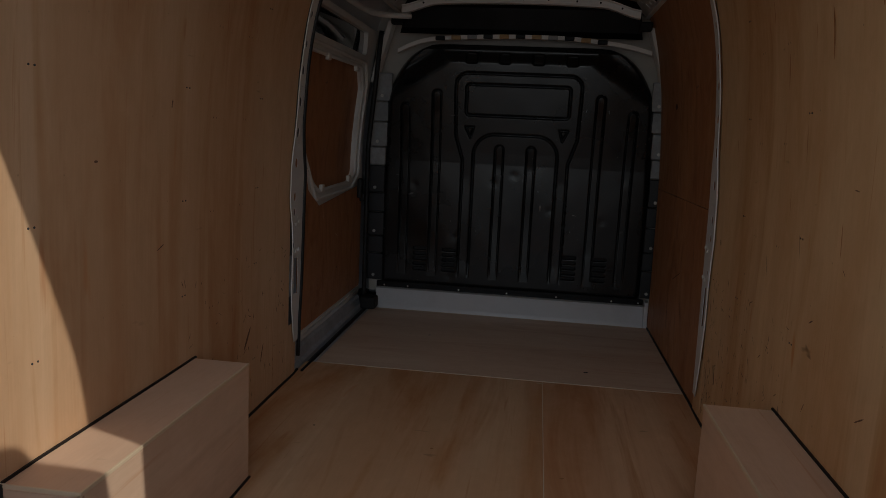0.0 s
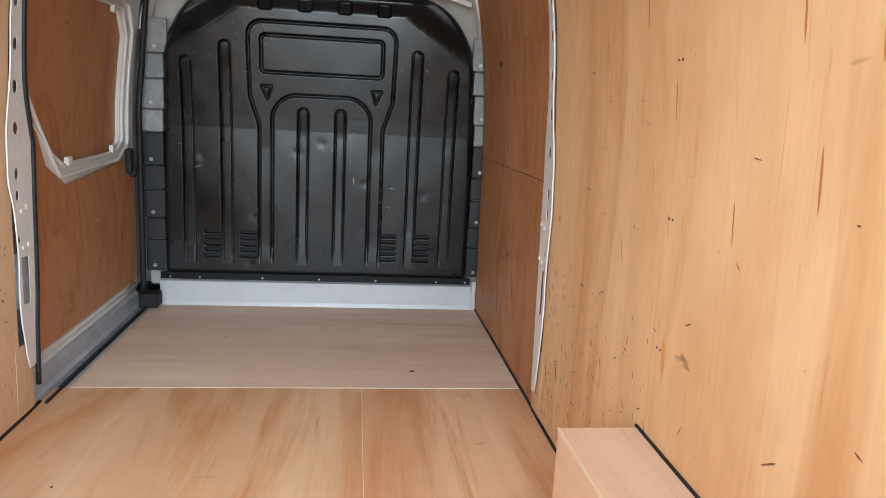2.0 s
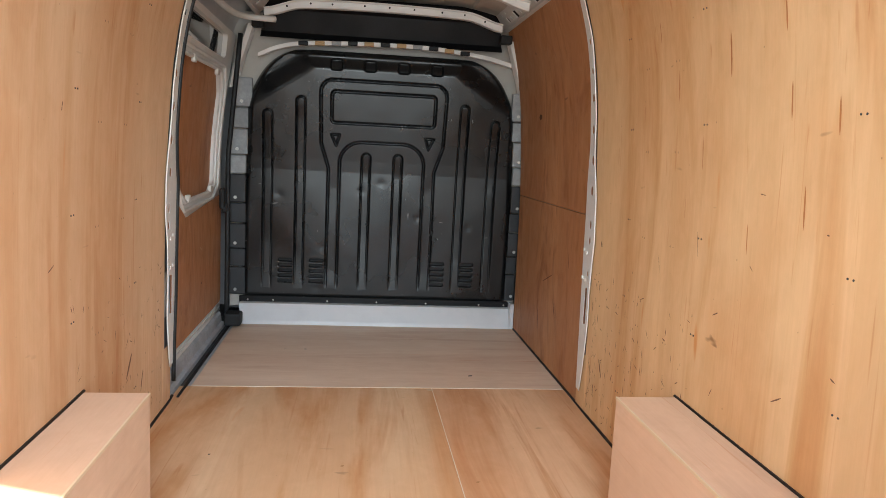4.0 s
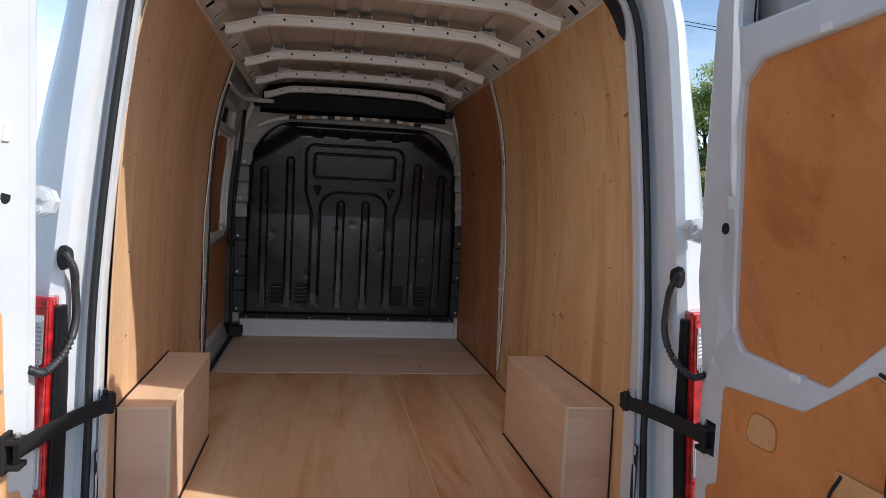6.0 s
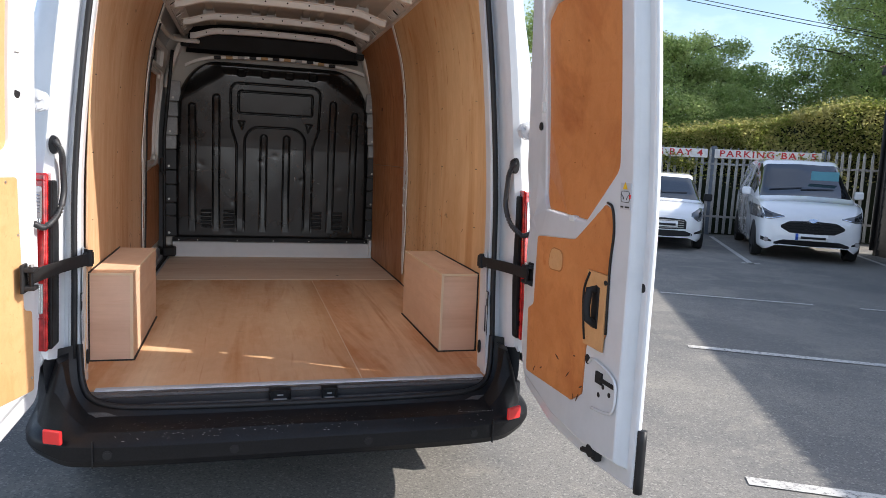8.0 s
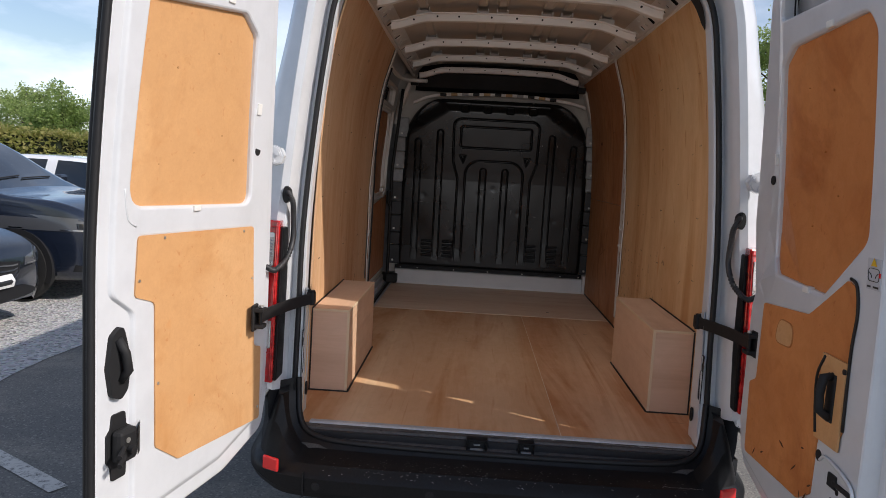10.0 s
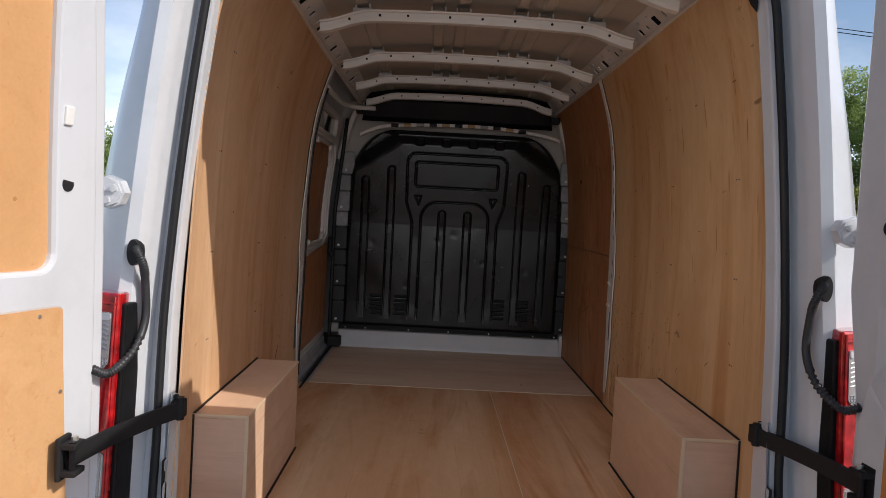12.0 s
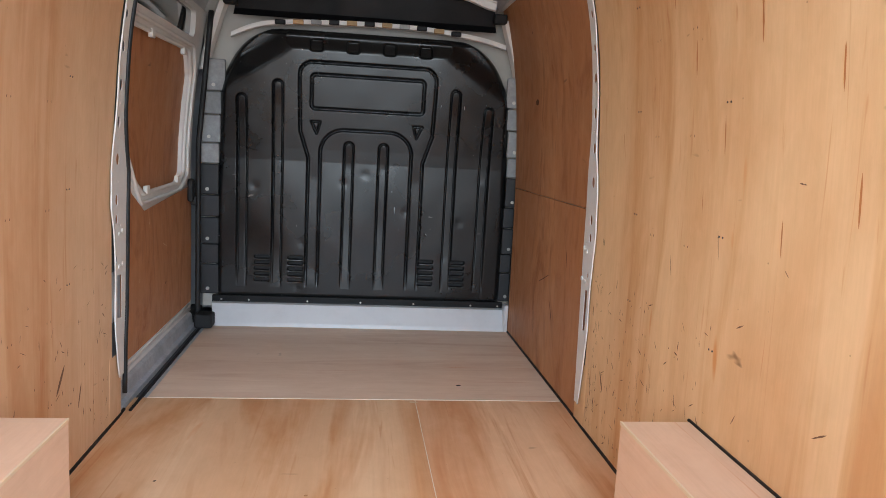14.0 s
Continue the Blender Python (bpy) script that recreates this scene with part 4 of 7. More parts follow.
for side in (-1, 1):
    holes = []
    y = 0.50
    k = 0
    while y < 3.7:
        hy, hz = ((0.060, 0.046), (0.026, 0.024), (0.036, 0.034), (0.022, 0.036))[k % 4]
        holes.append(rounded([(y - hy / 2, 0.05 - hz / 2), (y + hy / 2, 0.05 - hz / 2), (y + hy / 2, 0.05 + hz / 2), (y - hy / 2, 0.05 + hz / 2)], 0.008, 2))
        if k % 3 != 1:
            holes.append([(y + 0.035 + 0.009 * math.cos(q * math.pi / 4), 0.092 + 0.009 * math.sin(q * math.pi / 4)) for q in range(8)])
        y += (0.11, 0.085, 0.13, 0.10)[k % 4]
        k += 1
    def rail(y, v, side=side):
        return Vector((side * (0.746 - v * 0.75), y, 2.428 + v * 0.62))
    outer = dense([(0.40, 0.0), (3.90, 0.0), (3.90, 0.115), (0.40, 0.115)], 0.3)
    rl = part("cant_rail", slab(outer, holes, rail, 0.006, (side, 0, 0.6)), white_in, van, "off-white roof rail with punched holes")
    bm = bmesh.new()
    loft(bm, [[rail(y, v) + Vector((side * 0.012, 0, 0.012)) for v in (0.0, 0.115)] for y in (0.5, 3.9)])
    part("rail_cavity", bm, matt_black, rl)
    part("rail_lip", boxed(*sorted((side * 0.725, side * 0.752))[:1], 0.40, 2.42, sorted((side * 0.725, side * 0.752))[1], 3.88, 2.435, 0.003), white_in, rl)
for x in (-0.13, 0.12):
    bm = boxed(x - 0.058, 0.34, 2.462, x + 0.058, 0.40, 2.478, 0.004)
    box(bm, x - 0.034, 0.335, 2.440, x + 0.034, 0.40, 2.470, 0.006)
    box(bm, x - 0.012, 0.325, 2.428, x + 0.012, 0.37, 2.446, 0.003)
    part("door_latch_hook", bm, matt_black, van, "black latch striker under the roof edge")

# --- rear frame round the opening
OPEN = [(0.800, 0.585), (0.808, 0.70), (0.814, 1.20), (0.806, 1.50), (0.776, 1.85), (0.746, 2.10), (0.720, 2.26), (0.675, 2.355), (0.585, 2.42), (0.35, 2.465), (0.0, 2.485)]
REAR = [(0.945, 0.60), (0.945, 0.75), (0.935, 1.20), (0.910, 1.50), (0.876, 1.85), (0.845, 2.10), (0.818, 2.27), (0.778, 2.37), (0.672, 2.443), (0.42, 2.490), (0.0, 2.510)]
BODY = [(1.03, 0.60), (1.05, 0.75), (1.065, 1.20), (1.055, 1.50), (1.000, 1.85), (0.945, 2.10), (0.90, 2.32), (0.835, 2.45), (0.70, 2.55), (0.43, 2.60), (0.0, 2.62)]
DX = -0.016  # the rear frame sits slightly off the middle of the load floor


def whole(half):
    p = smooth_path([(x, 0, z) for x, z in half], 5)
    left = [Vector((-q.x, 0, q.z)) for q in p]
    return p[:-1] + left[::-1]


open_l, rear_l, body_l = whole(OPEN), whole(REAR), whole(BODY)


def ring(f, y, a=open_l, b=rear_l):
    return [Vector((DX + p.x + (q.x - p.x) * f, y + interp(p.z, FRAME_Y), p.z + (q.z - p.z) * f)) for p, q in zip(a, b)]


bm = bmesh.new()
loft(bm, [ring(0.70, 0.235), ring(0.05, 0.222), ring(0.0, 0.216), ring(0.0, 0.165), ring(0.02, 0.155), ring(0.30, 0.150)])
part("door_frame", bm, white, van, "white inner flange of the rear door opening", smooth=False)
bm = bmesh.new()
loft(bm, [list(r_) for r_ in (ring(0.30, 0.150), ring(0.33, 0.162), ring(0.43, 0.164), ring(0.46, 0.140), ring(0.475, 0.092), ring(0.50, 0.078), ring(0.56, 0.060), ring(0.62, 0.044), ring(0.90, 0.036), ring(0.97, 0.040), ring(1.0, 0.055))])
bmesh.ops.delete(bm, geom=[f for f in bm.faces if max(v.co.z for v in f.verts) < 0.765], context="FACES")
part("rear_pillar_panel", bm, white, van, "white rear corner panel round the opening", smooth=True, sharp=28)
bm = bmesh.new()
loft(bm, [ring(1.0, 0.055), ring(0.08, 0.062, rear_l, body_l), ring(0.45, 0.085, rear_l, body_l), ring(0.80, 0.14, rear_l, body_l), ring(0.96, 0.24, rear_l, body_l), ring(1.0, 0.70, rear_l, body_l)]
     + [[Vector((p.x, y, p.z)) for p in body_l] for y in (1.4, 2.4, 3.4, 4.2)])
part("body_shell", bm, white, van, "white painted body side and roof", smooth=True)
part("door_seal", tube(bmesh.new(), [p for p in ring(0.14, 0.135) if p.z > 0.70], 0.0112, 8), rubber, van, "black rubber door seal", smooth=True)
half_seal = smooth_path([(0.822, 0.262, 0.76), (0.818, 0.252, 0.70), (0.806, 0.225, 0.625), (0.778, 0.195, 0.578), (0.715, 0.165, 0.555), (0.60, 0.145, 0.546), (0.30, 0.137, 0.541), (0.0, 0.135, 0.540)], 5)
sealb = [Vector((-p.x - 0.005, p.y, p.z)) for p in half_seal[:-1]] + [Vector((p.x - 0.012, p.y, p.z)) for p in half_seal[::-1]]
part("door_seal", tube(bmesh.new(), sealb, 0.011, 8), rubber, van, smooth=True)
# black moulded corner between the seal and the bumper
bm = bmesh.new()
rows = []
for i, p in enumerate(sealb):
    q = (sealb[min(i + 1, len(sealb) - 1)] - sealb[max(i - 1, 0)]).normalized()
    nrm = Vector((q.z, 0, -q.x)).normalized()
    if nrm.dot(Vector((p.x, 0, p.z - 1.4))) < 0:
        nrm.negate()
    rows.append([p + nrm * d + Vector((0, dy, 0)) for d, dy in ((-0.012, 0.006), (0.0, 0.0), (0.016, -0.006), (0.045, -0.030), (0.075, -0.055), (0.105, -0.075))])
loft(bm, rows)
bmesh.ops.recalc_face_normals(bm, faces=bm.faces)
part("lower_frame", bm, bumper_black, van, "black moulded lower frame of the rear opening", smooth=True, sharp=30)
# dark openings in the upper corners of the frame
for side, zlo, zhi in ((1, 2.22, 2.43), (-1, 2.27, 2.455)):
    ol_ = [p for p in open_l if zlo < p.z < zhi and p.x * side > 0]
    bm = bmesh.new()
    rows = []
    for i, p in enumerate(ol_):
        t = i / (len(ol_) - 1)
        wd = 0.030 * math.sqrt(max(0.0, 1 - (2 * t - 1) ** 2)) + 0.001
        c = Vector((DX + p.x * 0.994, interp(p.z, FRAME_Y) + 0.205, p.z - 0.003))
        rows.append([c + Vector((0, -wd * 0.9, 0)), c + Vector((0, wd * 1.6, 0))])
    loft(bm, rows)
    part("corner_cut_out", bm, matt_black, van)
# front half of the van: bonnet and cab, closed off
bm = bmesh.new()
def scaled(y, s, drop):
    return [Vector((p.x * s, y, 0.6 + (p.z - 0.6) * drop)) for p in body_l]
loft(bm, [scaled(4.2, 1, 1), scaled(4.6, 0.98, 0.95), scaled(5.4, 0.93, 0.55), scaled(5.9, 0.85, 0.35), scaled(6.0, 0.6, 0.2)], cap=True)
part("cab", bm, white, van, smooth=True)
for side in (-1, 1):
    part("side_skirt", boxed(*sorted((side * 0.94, side * 1.02))[:1], 0.45, 0.30, sorted((side * 0.94, side * 1.02))[1], 5.6, 0.62, 0.02), bumper_black, van)
    for yy in (1.08, 5.0):
        wl_ = cyl(bmesh.new(), (side * 0.80, yy, 0.345), (side * 0.99, yy, 0.345), 0.345, 28)
        part("wheel", wl_, tyre_black, van, "black van tyre", smooth=False)
part("chassis", boxed(-0.75, 0.5, 0.40, 0.75, 5.4, 0.52), matt_black, van)
part("spare_wheel", cyl(bmesh.new(), (0.12, 0.75, 0.28), (0.12, 0.75, 0.47), 0.33, 24), tyre_black, van)
part("axle_beam", cyl(bmesh.new(), (-0.8, 1.08, 0.33), (0.8, 1.08, 0.33), 0.05, 12), matt_black, van)
# white cheeks of the jamb beside the sill
for side in (-1, 1):
    cx = DX + side * 0.804
    holes = [rounded([(0.287, 0.765), (0.316, 0.765), (0.316, 0.885), (0.287, 0.885)], 0.012, 3), rounded([(0.295, 0.915), (0.312, 0.915), (0.312, 0.945), (0.295, 0.945)], 0.006, 2)]
    outer = [(0.265, 0.59), (0.38, 0.59), (0.40, 1.06), (0.39, 1.10), (0.33, 1.12)]
    ch = part("jamb_cheek", slab(outer, holes, lambda y, z, cx=cx: Vector((cx, y, z)), 0.0035, (side, 0, 0)), white, van)
    xa, xb = sorted((cx + side * 0.0022, cx + side * 0.0034))
    part("jamb_slot", boxed(xa, 0.280, 0.755, xb, 0.325, 0.950), matt_black, ch)
    part("lashing_ring", tube(bmesh.new(), [(cx - side * 0.006, 0.345 + 0.011 * math.cos(t), 0.690 + 0.026 * math.sin(t)) for t in np.linspace(0, 2 * math.pi, 17)[:-1]], 0.0042, 6, closed=True), matt_black, ch, smooth=True)

bl_ = part("high_brake_lamp", boxed(-0.125, 0.175, 2.488, 0.052, 0.26, 2.517, 0.006), matt_black, van, "black high-level brake lamp on the roof edge")
part("lamp_lens", boxed(-0.105, 0.171, 2.494, 0.035, 0.178, 2.510, 0.002), bumper_black, bl_)

# --- sill, step and bumper
bm = bmesh.new()
loft(bm, [[(x, y, z) for x in np.linspace(-0.775, 0.775, 12)] for y, z in ((0.28, 0.5835), (0.258, 0.5835), (0.250, 0.580), (0.248, 0.570))])
part("floor_edge_strip", bm, alu, van, "worn aluminium floor edge strip")
bm = bmesh.new()
def sill_row(y, z, half, curl):
    return [(x, y + 0.0, z + curl * max(0.0, (abs(x) - 0.66) / 0.12) ** 2) for x in np.linspace(-half, half, 40)]
loft(bm, [sill_row(0.252, 0.577, 0.800, 0.0), sill_row(0.222, 0.574, 0.800, 0.0), sill_row(0.216, 0.568, 0.80, 0.0), sill_row(0.200, 0.540, 0.80, 0.0), sill_row(0.188, 0.533, 0.80, 0.0), sill_row(0.150, 0.530, 0.80, 0.0), sill_row(0.12, 0.508, 0.76, 0.0), sill_row(0.08, 0.505, 0.74, 0.0)])
sill = part("sill_trim", bm, sill_black, van, "scuffed black plastic sill trim", smooth=True, sharp=24)
# pale scrapes along the sill, most of them at the driver's end
bm = bmesh.new()
rng_ = random.Random(41)
for k in range(46):
    x = 0.74 - 0.42 * rng_.random() ** 1.6 if k < 32 else rng_.uniform(-0.72, 0.3)
    y = 0.2235 + (0.74 - x) * 0.05 * rng_.random() + rng_.uniform(0.0, 0.012)
    ln, wd, tn = rng_.uniform(0.008, 0.045), rng_.uniform(0.0006, 0.0022), rng_.uniform(-0.30, -0.05)
    bm.faces.new([bm.verts.new((x + ln * u, y + ln * u * tn * 0.4 + wd * v, 0.5768)) for u, v in ((-1, 0), (-0.2, -1), (1, 0), (0.3, 1))])
tagged(part("scuff_wear", bm, scratch_grey, sill), kind="stuff")
for x, w in ((-0.092, 0.042), (0.103, 0.032)):
    bm = bmesh.new()
    for x0, x1, z0, z1 in ((x - w, x - w + 0.007, 0.530, 0.576), (x + w - 0.007, x + w, 0.530, 0.576), (x - w, x + w, 0.570, 0.578), (x - w, x + w, 0.527, 0.533)):
        box(bm, x0, 0.180, z0, x1, 0.222, z1, 0.0015)
    ct = part("latch_catch", bm, bumper_black, van, "black latch catch let into the sill")
    part("catch_pocket", boxed(x - w + 0.006, 0.194, 0.532, x + w - 0.006, 0.221, 0.571), matt_black, ct)
    part("catch_plate", boxed(x - w * 0.62, 0.182, 0.5335, x + w * 0.62, 0.196, 0.540, 0.0015), steel, ct)
    part("catch_bar", boxed(x - w * 0.30, 0.188, 0.552, x + w * 0.30, 0.196, 0.557, 0.001), steel, ct)

bm = bmesh.new()
plan = [(0.0, -0.030), (0.3, -0.030), (0.6, -0.022), (0.76, -0.005), (0.86, 0.03), (0.94, 0.10), (0.985, 0.22), (1.0, 0.40), (1.005, 0.75)]
pp = smooth_path([(x, y, 0) for x, y in plan], 5)
pp = [Vector((-p.x, p.y, 0)) for p in pp[:0:-1]] + pp
def bump_row(p):
    a = abs(p.x)
    top = 0.520 + 0.215 * float(smoothstep(0.74, 0.90, np.array(a)))
    low = 0.385 + 0.03 * float(smoothstep(0.78, 0.95, np.array(a)))
    inw = Vector((-(1 if p.x > 0 else -1) * float(smoothstep(0.8, 1.0, np.array(a))), 1.0 - float(smoothstep(0.85, 1.0, np.array(a))), 0))
    prof = [(0.10, low - 0.01), (0.015, low), (0.0, low + 0.025), (0.0, 0.462), (0.006, 0.474), (0.022, 0.488), (0.040, min(0.502, top)), (0.075, 0.505 + (top - 0.52) * 0.55), (0.110, top - 0.012), (0.150, top)]
    tuck = 1 - 0.75 * float(smoothstep(0.22, 0.42, np.array(p.y)))
    return [p + inw * (a_ * tuck) + Vector((DX, 0, z)) for a_, z in prof]
loft(bm, [bump_row(p) for p in pp])
bmesh.ops.recalc_face_normals(bm, faces=bm.faces)
bumper = part("rear_bumper", bm, bumper_black, van, "black textured plastic rear bumper with step", smooth=True, sharp=24)
for x in (-0.67, -0.245, 0.245, 0.67):
    c = Vector((DX + x, -0.028 if abs(x) < 0.5 else -0.017, 0.435))
    b2 = cyl(bmesh.new(), c + Vector((0, 0.01, 0)), c - Vector((0, 0.004, 0)), 0.016, 16)
    cyl(b2, c - Vector((0, 0.003, 0)), c - Vector((0, 0.006, 0)), 0.011, 14)
    part("parking_sensor", b2, matt_black, bumper)
for side in (-1, 1):
    c = Vector((DX + side * 0.848, 0.010, 0.500))
    bm = box(bmesh.new(), -0.036, -0.006, -0.026, 0.036, 0.008, 0.026, 0.006)
    bmesh.ops.transform(bm, matrix=Matrix.Translation(c) @ Matrix.Rotation(side * radians(26), 4, "Z"), verts=bm.verts)
    part("reflector", bm, red_reflector, bumper, "red rear reflector")
    part("bumper_seam", boxed(side * 0.735 - 0.002, -0.018, 0.39, side * 0.735 + 0.002, -0.009, 0.485), matt_black, bumper)

# pale scuffs on the bumper step
bm = bmesh.new()
rng_ = random.Random(77)
def ledge_z(y):
    return interp(y + 0.03, [(0.006, 0.4745), (0.022, 0.4885), (0.040, 0.5025), (0.075, 0.5060), (0.110, 0.5095), (0.150, 0.521)])
def fleck(x, y, ln, wd, a):
    c_, s_ = math.cos(a), math.sin(a)
    bm.faces.new([bm.verts.new((x + ln * u * c_ - wd * v * s_, y + ln * u * s_ + wd * v * c_, ledge_z(y + ln * u * s_ + wd * v * c_) + 0.0012)) for u, v in ((-1, 0), (0, -1), (1, 0), (0, 1))])
for k in range(260):
    fleck(((rng_.gauss(-0.2, 0.36) + 0.7) % 1.4) - 0.7, rng_.uniform(-0.018, 0.085), rng_.uniform(0.001, 0.0060), rng_.uniform(0.0003, 0.0010), rng_.uniform(-0.6, 0.6))
for k in range(26):
    fleck(0.60 + 0.006 * k + rng_.uniform(-0.002, 0.002), 0.035 + rng_.uniform(-0.004, 0.004), rng_.uniform(0.002, 0.007), 0.0010, rng_.uniform(-0.4, 0.4))
tagged(part("scuff_wear", bm, scratch_grey, bumper), kind="stuff")

# --- rear lamps
LAMP_DX, LAMP_DY = -0.008, 0.020


def oval_plug(c, rx, rz, half):
    """An upright oval plug along y."""
    bm = cyl(bmesh.new(), (0, half, 0), (0, -half, 0), 1.0, 20)
    for v in bm.verts:
        v.co = Vector((c[0] + v.co.x * rx, c[1] + v.co.y, c[2] + v.co.z * rz))
    return bm


for side in (-1, 1):
    def seg(z0, z1, x0, x1, mat, name, par, y=-0.012):
        bm = bmesh.new()
        box(bm, -0.5, -0.5, -0.5, 0.5, 0.5, 0.5, 0.0)
        xa, xb = sorted((side * x0, side * x1))
        for v in bm.verts:
            v.co = Vector((LAMP_DX + (xa + xb) / 2 + v.co.x * (xb - xa), y + 0.05 + v.co.y * 0.10 + 0.5 * (abs((xa + xb) / 2 + v.co.x * (xb - xa)) - 0.84) * 0.5 + 0.018 + LAMP_DY + interp((z0 + z1) / 2 + v.co.z * (z1 - z0), FRAME_Y), (z0 + z1) / 2 + v.co.z * (z1 - z0)))
        bmesh.ops.bevel(bm, geom=list(bm.edges), offset=0.006, segments=2, affect="EDGES", profile=0.5)
        return part(name, bm, mat, par)
    lamp = seg(0.775, 1.372, 0.880, 0.900, bumper_black, "tail_lamp", van, -0.044)
    lamp["label"] = "tall red and clear tail lamp with black surround"
    seg(0.77, 1.398, 0.893, 1.000, red_lens, "red_lens", lamp, -0.060)

    def face(x, z, out=0.0):
        return Vector((LAMP_DX + side * (x + 0.012), interp(z, [(0.77, interp(0.77, FRAME_Y)), (1.398, interp(1.398, FRAME_Y))]) - 0.042 + 0.25 * (x - 0.84) + LAMP_DY - out, z))

    def inset(outline, mat, name, out):
        outline = rounded(outline, 0.008, 3)
        return part(name, slab([Vector(p) for p in outline], [], lambda x, z: face(x, z, out - 0.006), 0.006, (0, -1, 0)), mat, lamp)
    # clear reversing lens with a cut lower corner, a frosted band and faceted ribs
    inset([(0.897, 1.352), (0.975, 1.352), (0.975, 1.185), (0.936, 1.185), (0.899, 1.228)], clear_lens, "clear_lens", 0.0025)
    inset([(0.899, 1.350), (0.973, 1.350), (0.973, 1.333), (0.899, 1.333)], frosted_lens, "frosted_band", 0.0045)
    for k in range(8):
        a_ = 1.240 - k * 0.0075
        x0_ = 0.901 + max(0.0, (1.228 - a_) * 0.88)
        part("lens_rib", cyl(bmesh.new(), face(x0_, a_, 0.002), face(0.973, a_, 0.002), 0.0017, 6), lamp_chrome, lamp)
    for k in range(9):
        x_ = 0.905 + k * 0.0078
        part("lens_rib", cyl(bmesh.new(), face(x_, 1.241, 0.002), face(x_, max(1.190, 1.226 - (x_ - 0.901) * 1.12), 0.002), 0.0013, 6), lamp_chrome, lamp)
    for k in range(6):
        part("lens_rib", tube(bmesh.new(), [face(0.903 + 0.068 * q / 6, 1.262 + k * 0.0115 + 0.006 * math.sin(math.pi * q / 6), 0.0015) for q in range(7)], 0.0022, 6), lamp_chrome, lamp)
    inset([(0.894, 1.012), (0.985, 1.012), (0.985, 0.905), (0.894, 0.905)], clear_lens, "clear_lens", 0.0025)
    for k in range(10):
        part("lens_rib", cyl(bmesh.new(), face(0.898 + k * 0.0085, 1.006, 0.002), face(0.898 + k * 0.0085, 0.911, 0.002), 0.0018, 6), lamp_chrome, lamp)
    # fine raised lines that part the red fields
    for z_ in (1.373, 1.030, 0.888):
        part("lens_rim", cyl(bmesh.new(), face(0.886, z_, 0.0), face(0.984, z_, 0.0), 0.003, 6), red_lens, lamp)
    part("lens_rim", cyl(bmesh.new(), face(0.891, 0.78, 0.0), face(0.891, 1.39, 0.0), 0.0028, 6), red_lens, lamp)

    # hinges, door cable, check strap
    for z, w in ((0.735, 0.03), (1.645, 0.04)):
        xo = interp(z, [(0.7, 0.945), (1.6, 0.915), (2.3, 0.80)])
        c = Vector((side * (xo + (0.018 if side < 0 else -0.014)), 0.150 if side < 0 else 0.182, z))
        bm = cyl(bmesh.new(), c + Vector((0, 0.035, 0)), c, 0.040, 8)
        cyl(bm, c, c - Vector((0, 0.006, 0)), 0.034, 8)
        for q in range(3):
            o = c + Vector((0.019 * math.cos(q * 2.1 + 0.5), 0, 0.019 * math.sin(q * 2.1 + 0.5)))
            cyl(bm, o, o - Vector((0, 0.014, 0)), 0.0095, 6)
        box(bm, c.x + side * 0.035 - 0.018, 0.145, z - 0.024, c.x + side * 0.035 + 0.018, 0.185, z + 0.024, 0.006)
        cyl(bm, (side * (xo + 0.058), 0.155, z - 0.034), (side * (xo + 0.058), 0.155, z + 0.034), 0.012, 12)
        part("door_hinge", bm, white, van, "white painted steel door hinge")
    cab = smooth_path([(DX + side * r_, y_, z_) for r_, y_, z_ in ((0.876, 0.262, 1.500), (0.866, 0.218, 1.507), (0.852, 0.205, 1.492), (0.846, 0.218, 1.462), (0.850, 0.240, 1.42), (0.849, 0.245, 1.33),
                       (0.856, 0.205, 1.262), (0.870, 0.145, 1.226), (0.889, 0.122, 1.213), (0.909, 0.098, 1.228))], 16)
    n_ = len(cab)
    part("door_cable", tube(bmesh.new(), cab, lambda i, n_=n_: 0.0095 + ((0.0022 if i % 3 == 0 else -0.0016) if (i < n_ * 0.40 or i > n_ * 0.62) else 0.0010), 10), cable_grey, van, "black corrugated door cable sleeve", smooth=True)
    part("cable_grommet", oval_plug((DX + side * 0.874, 0.235, 1.498), 0.015, 0.033, 0.020), rubber, van)


